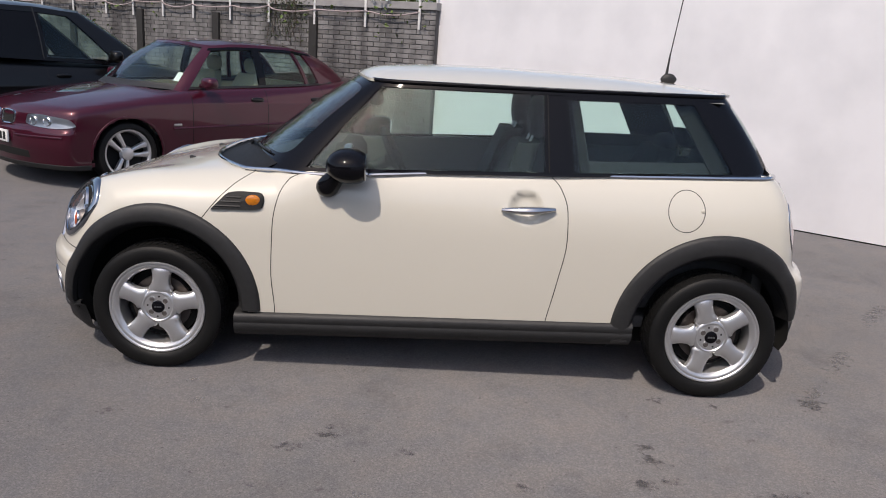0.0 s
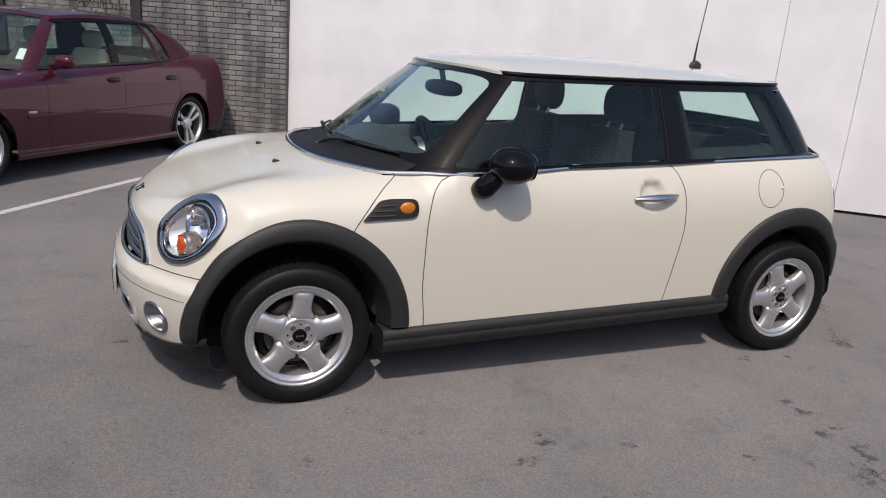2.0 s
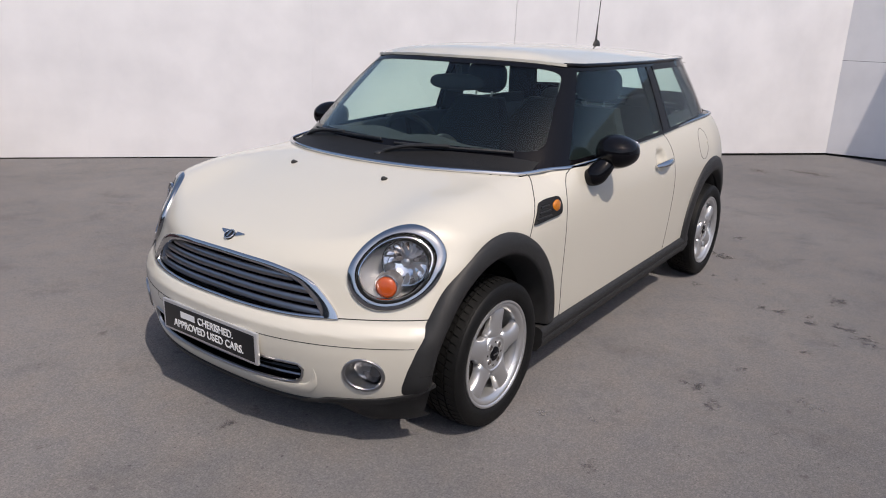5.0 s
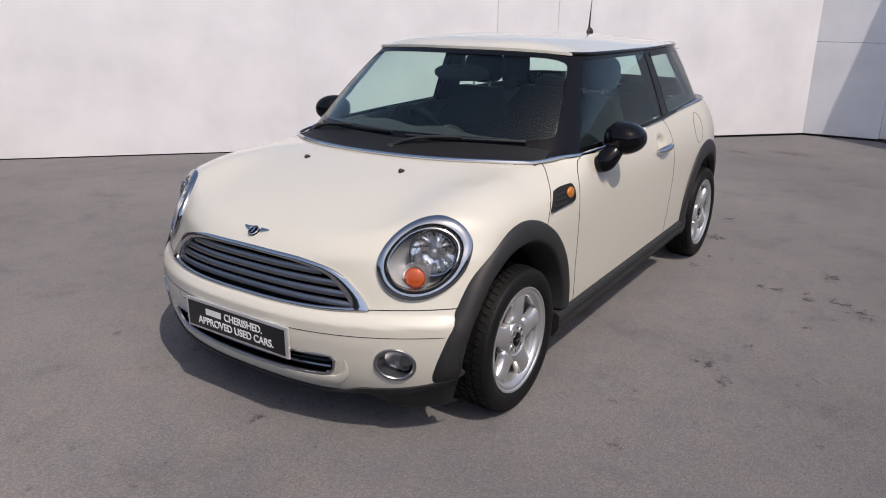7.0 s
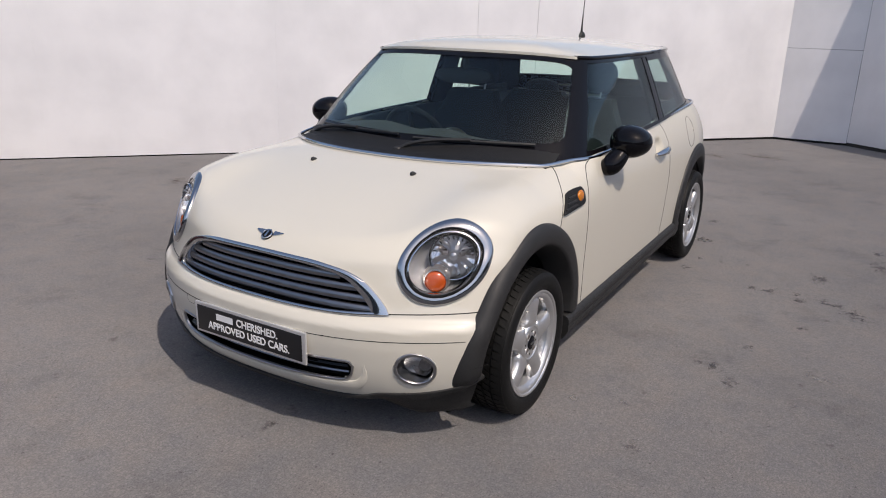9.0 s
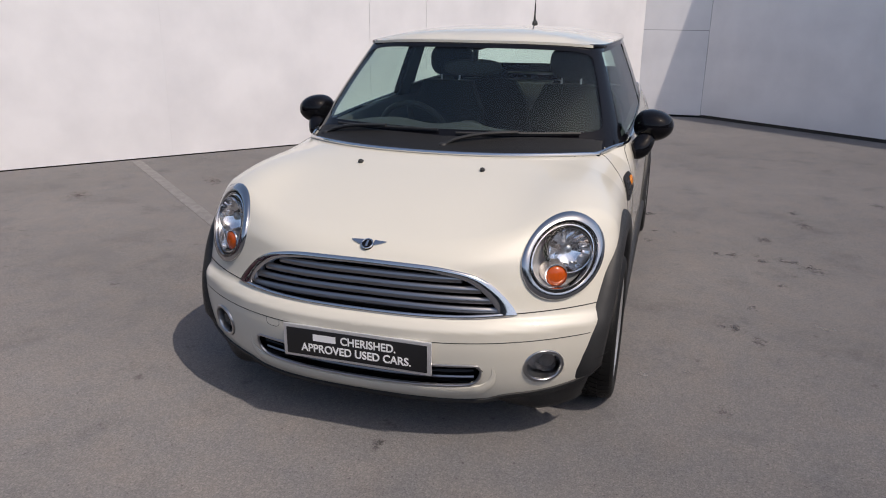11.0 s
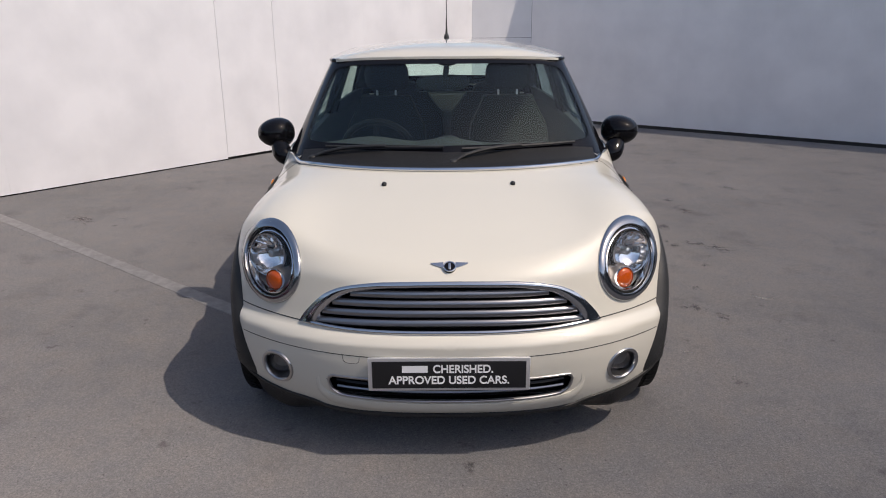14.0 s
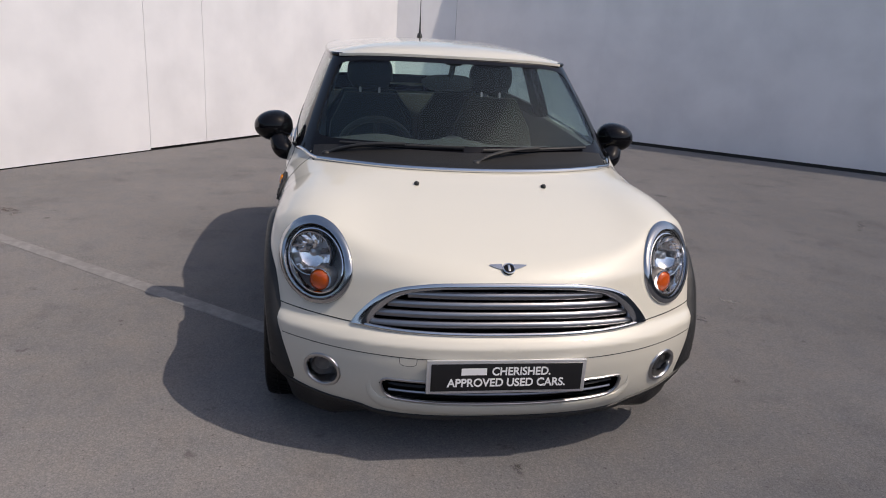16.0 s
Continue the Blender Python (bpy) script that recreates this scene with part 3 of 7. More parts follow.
def arch(k, xa, a0, a1, reach):
    n = 60
    prof = [(0.0, -0.085), (0.07, -0.058), (0.17, -0.030), (0.27, -0.006), (0.305, 0.006), (0.345, 0.0135), (0.42, 0.0165), (0.64, 0.0185), (0.86, 0.015), (0.96, 0.009), (1.0, 0.0), (1.0, -0.012)]
    degs = [a0 + (a1 - a0) * i / n for i in range(n + 1)]
    line = []
    for deg in degs:
        a, out = radians(deg), float(reach(deg))
        line.append([(xa + math.cos(a) * (0.338 + (out - 0.338) * r), HUB + math.sin(a) * (0.338 + (out - 0.338) * r)) for r, h in prof])
    skin = np.array([[q[1] for q in sh.side([(x, max(z, 0.22)) for x, z in row], k)] for row in line])
    if xa < 0:
        # the plastic bridges the bumper's shut line in one smooth sweep
        wide = np.vstack([skin[:1]] * 6 + [skin] + [skin[-1:]] * 6)
        even = np.stack([np.convolve(wide[:, j], np.ones(13) / 13, "valid") for j in range(len(prof))], 1)
        skin = k * np.maximum(np.abs(even), np.abs(skin) - 0.006)
    rows = []
    for deg, xz, base in zip(degs, line, skin):
        swell = min(1.0, max(0.0, (deg - 100) / 45)) if xa < 0 else 0.0
        h_of = 1 + 0.50 * swell * swell * (3 - 2 * swell)
        row = []
        for (x, z), y, (r, h) in zip(xz, base, prof):
            tuck = 0.75 * max(0.0, 0.29 - z) if x < -1.4 else 0.0
            row.append((x, y + k * ((h * h_of if h > 0 else h) - tuck), z))
        rows.append(row)
    bm = bmesh.new()
    grid(bm, rows)
    bmesh.ops.recalc_face_normals(bm, faces=bm.faces)
    return part("wheel_arch", bm, M["plastic"], car, "matt black plastic wheel arch", sharp=50)


for k in (-1, 1):
    pts = sh.side([(-AXLE - r, 0.336 - 0.012 * (r - 0.36) / 0.09) for r in np.linspace(0.356, 0.412, 8)], k)
    part("arch_joint", seam_line(sh, pts + np.array((0, k * 0.0285, 0)), 0.0008), M["scuttle"], car)
    arch(k, -AXLE, 0, 200, ARCH_FRONT)
    arch(k, AXLE, 14, 186, ARCH_REAR)
    # wheel housing
    for xa in (-AXLE, AXLE):
        bm = bmesh.new()
        turns = np.linspace(0.0, math.pi + 0.42, 40) if xa < 0 else np.linspace(-0.2, math.pi + 0.10, 34)
        rows = [[(xa + r * math.cos(t), k * min(y, 0.765 + 0.7 * min(0.0, math.sin(t) * r + 0.01)), HUB + r * math.sin(t)) for t in turns] for r, y in ((0.36, 0.765), (0.36, 0.5), (0.0, 0.48))]
        grid(bm, rows)
        part("wheel_housing", bm, M["dark"], car)
    # sill
    rows = []
    for i in range(41):
        x = -0.892 + 1.762 * i / 40
        z = 0.276 + 0.032 * (x + 0.8)
        rows.append([(x, k * y, z + h) for y, h in ((0.70, 0.01), (0.792, 0.008), (0.806, 0.003), (0.814, -0.010), (0.8155, -0.030), (0.8125, -0.034), (0.8125, -0.040), (0.816, -0.046), (0.812, -0.066), (0.790, -0.098), (0.74, -0.112), (0.66, -0.116))])
    bm = bmesh.new()
    grid(bm, rows)
    for end in (rows[0], rows[-1]):
        bm.faces.new([bm.verts.new(p) for p in end])
    bmesh.ops.recalc_face_normals(bm, faces=bm.faces)
    part("sill", bm, M["plastic"], car, "matt black plastic sill", sharp=50)

# lower lip under the bumper and its black corners
rows = []
for y in np.linspace(-0.772, 0.772, 101):
    low = float(chin(abs(y)))
    p = sh.front([(y, low)])[0]
    q = Vector(sh.normal([p])[0])
    x = p[0]
    r = 1 - min(1, max(0, (abs(y) - 0.42) / 0.16))
    top = Vector(p) + q * 0.006
    y1, y2 = [math.copysign(min(abs(y), 0.60 + (abs(y) - 0.60) * f), y) for f in (0.88, 0.68)]
    rows.append([Vector(p) - q * 0.010 + Vector((0, 0, 0.002)), top, top + Vector((0.002, 0, -0.012)), (x + 0.008 + 0.022 * r, y1, low - 0.030), (x + 0.02 + 0.07 * r, y2, 0.150), (x + 0.05 + 0.08 * r, y2, 0.125), (min(x + 0.25, max(-1.60, x + 0.055)), y2, 0.130)])
bm = bmesh.new()
grid(bm, rows)
bmesh.ops.recalc_face_normals(bm, faces=bm.faces)
part("front_lip", bm, M["plastic"], car, "black plastic lip under the bumper", sharp=50)

# underbody
bm = bmesh.new()
box(bm, (-1.62, -0.60, 0.17), (1.6, 0.60, 0.26), 0.03)
box(bm, (-0.82, -0.74, 0.19), (0.80, 0.74, 0.27), 0.03)
part("underbody", bm, M["dark"], car)

# grille
gp = resample(GRILLE, 0.018, True)
grille = new("grille")
grille.parent = car
outer = [(0, 0.662), (0.2, 0.659), (0.33, 0.643), (0.406, 0.615), (0.468, 0.562), (0.500, 0.524), (0.512, 0.503)]
inner = [(0, 0.645), (0.2, 0.640), (0.30, 0.626), (0.363, 0.603), (0.415, 0.560), (0.446, 0.520), (0.456, 0.503)]
rows = []
for (ya, za), (yb, zb) in zip(*[np.stack([spline([(i, v[c]) for i, v in enumerate([(-y, z) for y, z in q[:0:-1]] + q)])(np.linspace(0, 12, 97)) for c in (0, 1)], 1) for q in (outer, inner)]):
    p = sh.front([(ya + (yb - ya) * f, za + (zb - za) * f) for f in (0.0, 0.04, 0.25, 0.75, 0.96, 1.0)])
    rows.append([Vector(a) + Vector(b) * h for a, b, h in zip(p, sh.normal(p), (-0.003, 0.007, 0.010, 0.010, 0.006, -0.02))])
bm = bmesh.new()
grid(bm, rows)
bmesh.ops.recalc_face_normals(bm, faces=bm.faces)
part("chrome_surround", bm, M["chrome"], grille, "polished chrome grille surround", sharp=60)
low = sh.front([(y, 0.4945 + 0.012 * (abs(y) / 0.5) ** 4) for y in np.linspace(-0.500, 0.500, 60)])
part("chrome_foot", band(sh, low, 0.014, 0.009, closed=False), M["chrome"], grille, sharp=60)
bm = bmesh.new()
rows = []
for z in np.linspace(0.470, 0.68, 8):
    rows.append([(p[0] + 0.075, p[1], p[2]) for p in sh.front([(y, z) for y in np.linspace(-0.52, 0.52, 40)])])
grid(bm, rows)
part("grille_backing", bm, M["dark"], grille)
for i, z in enumerate((0.514, 0.547, 0.580, 0.612)):
    half = min(abs(y) for y, q in [(y, abs(zz - z)) for y, zz in gp] if q < 0.014) - 0.012
    rows = []
    for y in np.linspace(-half, half, 48):
        zz = z - 0.012 * (y / 0.5) ** 2 + 0.006
        p = sh.front([(y, zz)])[0]
        rows.append([(p[0] + a, y, zz + b) for a, b in ((0.05, 0.010), (0.022, 0.0130), (0.012, 0.0115), (0.007, 0.002), (0.007, -0.006), (0.011, -0.0120), (0.020, -0.0130), (0.05, -0.008))])
    bm = bmesh.new()
    grid(bm, rows)
    bmesh.ops.recalc_face_normals(bm, faces=bm.faces)
    part("slat", bm, M["slat"], grille, "chrome grille slat", sharp=60)

# lower intake
def lip_band(shell, pts):
    """A body-coloured lip that fades into the skin at both ends."""
    n = len(pts)
    fade = [min(1.0, i / 7, (n - 1 - i) / 7) for i in range(n)]
    return band(shell, pts + shell.normal(pts) * (np.array(fade) * 0.008 - 0.007)[:, None], [0.006 + 0.040 * f for f in fade], 0.0065, closed=False, sink=0.006)


lp = resample(LOWER, 0.018, True)
intake = new("lower_intake")
intake.parent = car
part("intake_surround", band(sh, sh.front(lp), 0.009, 0.005), M["satin"], intake, "bright intake edge")
rim = [(-0.445, 0.338), (-0.452, 0.31), (-0.443, 0.270), (-0.40, 0.236), (-0.2, 0.222), (0, 0.218), (0.2, 0.222), (0.40, 0.236), (0.443, 0.270), (0.452, 0.31), (0.445, 0.338)]
part("intake_rim", lip_band(sh, sh.front(resample(rim, 0.018))), P, intake, "cream lip under the intake")
bm = bmesh.new()
grid(bm, [[(p[0] + 0.06, p[1], p[2]) for p in sh.front([(y, z) for y in np.linspace(-0.45, 0.45, 40)])] for z in (0.235, 0.28, 0.32, 0.36)])
part("intake_backing", bm, M["dark"], intake)
for z, finish in ((0.283, "slat"), (0.309, "gloss")):
    pts = [(y, z - 0.006 * (1 - (y / 0.39) ** 2)) for y in np.linspace(-0.385, 0.385, 40)]
    bm = bmesh.new()
    tube(bm, [Vector(p) + Vector((0.02, 0, 0)) for p in sh.front(pts)], 0.0055, 6)
    part("slat", bm, M[finish], intake)

# number plate carrier with the dealer's words
plate = new("plate")
plate.parent = car
plate.matrix_basis = pose(-1.899, 0.004, 0.363, 91, 0, -90)
bm = bmesh.new()
box(bm, (-0.267, -0.060, -0.012), (0.267, 0.060, 0.0), 0.004)
part("plate_holder", bm, M["bowl"], plate, "silver plate frame")
bm = bmesh.new()
box(bm, (-0.253, -0.049, 0.0), (0.253, 0.049, 0.003), 0.0015)
part("plate_face", bm, M["plate"], plate, "black plate with white words")
bm = bmesh.new()
box(bm, (-0.154, 0.009, 0.0032), (-0.070, 0.034, 0.0038), 0)
part("word_bar", bm, M["white_letter"], plate, smooth=False)
lettering("CHERISHED.", 0.0405, M["white_letter"], plate, pose(0.046, 0.0205, 0.0036) @ Matrix.Diagonal((0.90, 1, 1, 1)))
lettering("APPROVED USED CARS.", 0.0405, M["white_letter"], plate, pose(0.0, -0.020, 0.0036) @ Matrix.Diagonal((0.925, 1, 1, 1)))

# lamps
for k in (-1, 1):
    lamp = new("headlight")
    lamp.parent = car
    tagged(lamp, "round headlight in a chrome ring with amber indicator")
    el = ellipse(k * LAMP[0], LAMP[1], LAMP[2], LAMP[3], 64)
    pts = sh.front(el)
    nn = sh.normal(pts)
    ctr = Vector(sh.front([(k * LAMP[0], LAMP[1])])[0])

    def lamp_row(r, out, el=el, k=k):
        """A ring of points at a share of the lamp's size, set off along the skin's normal."""
        q = sh.front([(k * LAMP[0] + (a - k * LAMP[0]) * r, LAMP[1] + (b - LAMP[1]) * r) for a, b in el])
        return [Vector(p) + Vector(m) * out for p, m in zip(q, sh.normal(q))]

    for nm, mat, prof, words in (
            ("chrome_ring", "ring", ((1.085, -0.004), (1.08, 0.006), (1.05, 0.011), (0.94, 0.0135), (0.885, 0.012), (0.865, 0.004), (0.86, -0.012)), "chrome headlight ring"),
            ("gasket", "dark", ((0.872, -0.010), (0.862, 0.001), (0.835, 0.002), (0.81, -0.008)), ""),
            ("inner_ring", "reflector", ((0.825, -0.006), (0.815, 0.003), (0.785, 0.004), (0.765, -0.006), (0.75, -0.020)), "bright ring inside the lens")):
        bm = bmesh.new()
        grid(bm, [lamp_row(r, o) for r, o in prof], wrap=True)
        bmesh.ops.recalc_face_normals(bm, faces=bm.faces)
        part(nm, bm, M[mat], lamp, words, sharp=50)
    bm = bmesh.new()
    grid(bm, [lamp_row(r, 0.006 + 0.006 * (1 - r * r)) for r in (0.85, 0.75, 0.6, 0.45, 0.3, 0.12, 0.004)], wrap=True)
    bmesh.ops.recalc_face_normals(bm, faces=bm.faces)
    part("lens", bm, M["lamp_lens"], lamp, "clear domed lens")
    # bowl
    back = ctr + Vector((0.085, -k * 0.02, -0.012))
    bm = bmesh.new()
    rows = []
    for r, d in ((0.80, 0.12), (0.78, 0.30), (0.70, 0.62), (0.55, 0.86), (0.3, 0.97), (0.01, 1.0)):
        rows.append([ctr + (Vector(p) - ctr) * r + (back - ctr) * d for p in pts])
    grid(bm, rows, wrap=True)
    bmesh.ops.recalc_face_normals(bm, faces=bm.faces)
    part("bowl", bm, M["bowl"], lamp, "silver reflector bowl")
    # main beam reflector with flutes and a hooded bulb, set up and outward in the bowl
    fwd = Vector((-1, k * 0.50, 0.12)).normalized()
    m = fwd.to_track_quat("Y", "Z").to_matrix().to_4x4()
    at = Matrix.Translation(ctr + Vector((0.046, k * 0.014, 0.016))) @ m
    bm = bmesh.new()
    rows = []
    for depth, r in ((0.010, 0.0745), (0.004, 0.073), (-0.014, 0.068), (-0.030, 0.056), (-0.042, 0.038), (-0.048, 0.014)):
        row = []
        for i in range(72):
            a = 2 * math.pi * i / 72
            flute = 0.0035 * (1 if (i // 3) % 2 else -1) * (r / 0.074) * (1.0 if math.sin(a) > 0.1 else 0.25) if -0.04 < depth < 0.002 else 0.0
            row.append(((r + flute) * math.cos(a), depth, (r + flute) * math.sin(a)))
        rows.append(row)
    grid(bm, rows, wrap=True)
    bmesh.ops.recalc_face_normals(bm, faces=bm.faces)
    bmesh.ops.transform(bm, matrix=at, verts=bm.verts)
    part("beam_reflector", bm, M["reflector"], lamp, "fluted mirror reflector", sharp=25)
    bm = bmesh.new()
    lathe(bm, [(0.004, 0.0730), (0.012, 0.0745), (0.013, 0.0770), (0.004, 0.0785), (-0.02, 0.0785)], 48)
    bmesh.ops.transform(bm, matrix=at, verts=bm.verts)
    part("shroud", bm, M["chrome"], lamp)
    bm = bmesh.new()
    lathe(bm, [(0.001, 0.0786), (0.002, 0.0820), (-0.02, 0.0825)], 48)
    bmesh.ops.transform(bm, matrix=at, verts=bm.verts)
    part("shroud_gap", bm, M["dark"], lamp)
    bm = bmesh.new()
    lathe(bm, [(-0.046, 0.015), (-0.030, 0.0145), (-0.014, 0.0150), (-0.008, 0.0125), (-0.005, 0.007), (-0.004, 0.0)], 24)
    bmesh.ops.transform(bm, matrix=at, verts=bm.verts)
    part("bulb_cap", bm, M["satin"], lamp)
    for u in (-0.030, 0.030):
        bm = bmesh.new()
        box(bm, (u - 0.010, -0.040, 0.000), (u + 0.010, -0.027, 0.014), 0.003)
        bmesh.ops.transform(bm, matrix=at, verts=bm.verts)
        part("reflector_step", bm, M["steel"], lamp, sharp=30)
    # indicator in its socket
    q = Vector(sh.front([(k * 0.612, 0.607)])[0])
    at = Matrix.Translation(q + Vector((0.026, 0, 0.004))) @ m
    bm = bmesh.new()
    lathe(bm, [(-0.05, 0.048), (-0.012, 0.0455), (-0.004, 0.041), (0.0, 0.038)], 32)
    bmesh.ops.transform(bm, matrix=at, verts=bm.verts)
    part("indicator_socket", bm, M["steel"], lamp, "dark grey indicator socket")
    bm = bmesh.new()
    lathe(bm, [(-0.004, 0.0385), (0.007, 0.0380), (0.009, 0.0365), (0.006, 0.0345), (-0.004, 0.0345)], 32)
    bmesh.ops.transform(bm, matrix=at, verts=bm.verts)
    part("indicator_ring", bm, M["chrome"], lamp)
    bm = bmesh.new()
    lathe(bm, [(-0.02, 0.0347), (0.005, 0.0345), (0.012, 0.029), (0.0160, 0.016), (0.0172, 0.0)], 32)
    bmesh.ops.transform(bm, matrix=at, verts=bm.verts)
    part("indicator", bm, M["orange"], lamp, "round amber indicator lens")
    # fog lamp
    fog = new("fog_lamp")
    fog.parent = car
    tagged(fog, "round fog lamp in a silver bezel")
    fp = sh.front(ellipse(k * FOG[0], FOG[1], 0.056, 0.057, 40))
    part("bezel", band(sh, fp, 0.013, 0.006), M["satin"], fog, "silver bezel")
    fc = Vector(sh.front([(k * FOG[0], FOG[1])])[0])
    bm = bmesh.new()
    grid(bm, [[fc + (Vector(p) - fc) * r + Vector((d, -k * d * 0.3, 0)) for p in fp] for r, d in ((1.0, 0.0), (0.9, 0.02), (0.8, 0.045), (0.74, 0.05), (0.4, 0.062), (0.01, 0.066))], wrap=True)
    part("fog_recess", bm, M["satin"], fog)
    bm = bmesh.new()
    lathe(bm, [(0.0, 0.042), (0.006, 0.036), (0.010, 0.02), (0.0115, 0.0)], 28)
    mm = Vector((-1, 0, 0)).to_track_quat("Y", "Z").to_matrix().to_4x4()
    bmesh.ops.transform(bm, matrix=Matrix.Translation(fc + Vector((0.045, -k * 0.004, 0))) @ mm, verts=bm.verts)
    part("fog_lens", bm, M["lens"], fog, "clear fog lens")
    bm = bmesh.new()
    lathe(bm, [(0.0, 0.041), (-0.015, 0.03), (-0.022, 0.0)], 24)
    bmesh.ops.transform(bm, matrix=Matrix.Translation(fc + Vector((0.047, -k * 0.004, 0))) @ mm, verts=bm.verts)
    part("fog_bowl", bm, M["steel"], fog)
    # tail lamp
    bm = bmesh.new()
    el2 = ellipse(0.66, 0.775, 0.075, 0.115, 36)
    tpts = sh.along([(0, k * a, b) for a, b in el2], 0, 2.3, 1.0)
    tail = new("tail_lamp")
    tail.parent = car
    part("tail_ring", band(sh, tpts, 0.016, 0.004), M["chrome"], tail)
    tc = Vector(sh.along([(0, k * 0.66, 0.775)], 0, 2.3, 1.0)[0])
    part("tail_lens", disc_fill(bm, tpts, tc, 6, 0.006, (1, k * 0.5, 0)), M["red_lens"], tail, "red tail lens")
    # side vent with repeater
    vent = new("side_vent")
    vent.parent = car
    tagged(vent, "black slatted side vent with amber repeater")
    outline = [(-0.992, 0.734), (-0.955, 0.772), (-0.918, 0.804), (-0.86, 0.812), (-0.79, 0.813), (-0.772, 0.806), (-0.766, 0.785), (-0.772, 0.756), (-0.79, 0.745), (-0.88, 0.740)]
    vp = sh.side(resample(outline, 0.012, True), k)
    vn = sh.normal(vp)
    vc = Vector(sh.side([(-0.87, 0.775)], k)[0])
    bm = bmesh.new()
    rows = [[Vector(p) - Vector(q) * 0.003 for p, q in zip(vp, vn)], [Vector(p) + Vector(q) * 0.007 for p, q in zip(vp, vn)]]
    rows += [[vc + (Vector(p) - vc) * r + Vector((0, k * 0.011, 0)) for p in vp] for r in (0.95, 0.6, 0.01)]
    grid(bm, rows, wrap=True)
    bmesh.ops.recalc_face_normals(bm, faces=bm.faces)
    part("vent_plate", bm, M["scuttle"], vent)
    for i in range(3):
        z = 0.752 + 0.019 * i
        x0 = -0.975 + 0.022 * i * 1.1
        bm = bmesh.new()
        tube(bm, [Vector(p) + Vector((0, k * 0.011, 0)) for p in sh.side([(x, z + (x - x0) * 0.03) for x in np.linspace(x0, -0.865, 8)], k)], 0.0042, 6)
        part("slat", bm, M["plastic"], vent)
    rc = Vector(sh.side([(-0.813, 0.780)], k)[0])
    bm = bmesh.new()
    blob(bm, rc + Vector((0, k * 0.006, 0)), (0.033, 0.012, 0.027), 2, 14, 24)
    part("repeater", bm, M["amber"], vent, "amber repeater lens")
    # door handle
    h = new("door_handle")
    h.parent = doors[k]
    tagged(h, "chrome bar door handle")
    base = [(x, 0.820 + 0.065 * (x - 0.36)) for x in np.linspace(0.246, 0.474, 24)]
    hp = [Vector((p[0], 0, p[2])) for p in sh.side(base, k)]
    yout = float(abs(sh.side([(0.25, 0.82)], k)[0][1]))
    bm = bmesh.new()
    rr = [0.004 + 0.0165 * math.sin(math.pi * (0.06 + 0.88 * i / 23)) ** 0.7 for i in range(24)]
    tube(bm, [Vector((p.x, k * (yout + 0.010 + 0.018 * math.sin(math.pi * i / 23)), p.z)) for i, p in enumerate(hp)], rr, 10, flat=0.85)
    part("handle_bar", bm, M["chrome"], h)
    # mirror
    mir = new("door_mirror")
    mir.parent = car
    tagged(mir, "glossy black door mirror")
    bm = bmesh.new()
    out = 0.852
    blob(bm, (-0.402, k * out, 0.963), (0.098, 0.090, 0.073), 2.15, 22, 32, cut=lambda p: (min(p.x, 0.068), p.y, p.z * (1 - 0.12 * k * p.y / 0.09)))
    part("mirror_shell", bm, M["gloss"], mir)
    bm = bmesh.new()
    blob(bm, (-0.333, k * out, 0.963), (0.004, 0.072, 0.055), 2.6, 8, 24)
    part("mirror_glass", bm, M["chrome"], mir)
    bm = bmesh.new()
    stalk = [(0, 0.745, -0.500, 0.862, 0.020), (1, 0.775, -0.502, 0.858, 0.043), (2, 0.800, -0.496, 0.866, 0.050), (3, 0.816, -0.480, 0.888, 0.047), (4, 0.830, -0.456, 0.918, 0.040), (5, 0.842, -0.430, 0.950, 0.036)]
    ways = [spline([(q[0], q[i]) for q in stalk]) for i in (1, 2, 3, 4)]
    steps = np.linspace(0, 5, 22)
    tube(bm, [(float(ways[1](t)), k * float(ways[0](t)), float(ways[2](t))) for t in steps], [float(ways[3](t)) for t in steps], 24, flat=0.92)
    part("mirror_foot", bm, M["gloss"], mir)

# bonnet badge and washer jets
badge = new("bonnet_badge")
badge.parent = car
b = Vector(sh.top([(-1.783, 0.0)])[0])
bn = Vector(sh.normal([b])[0])
m = Matrix.Translation(b) @ bn.to_track_quat("Z", "Y").to_matrix().to_4x4()
bm = bmesh.new()
lathe(bm, [(-0.002, 0.021), (0.006, 0.021), (0.009, 0.018), (0.0095, 0.0)], 24, axis="z")
bmesh.ops.transform(bm, matrix=m, verts=bm.verts)
part("badge_disc", bm, M["gloss"], badge)
bm = bmesh.new()
tube(bm, [m @ Vector((0.0195 * math.cos(a), 0.0195 * math.sin(a), 0.008)) for a in np.linspace(0, 2 * math.pi, 24, endpoint=False)], 0.0025, 6, True)
box(bm, (-0.004, -0.013, 0.009), (0.004, 0.013, 0.0108), 0.0008, m)
part("badge_ring", bm, M["chrome"], badge)
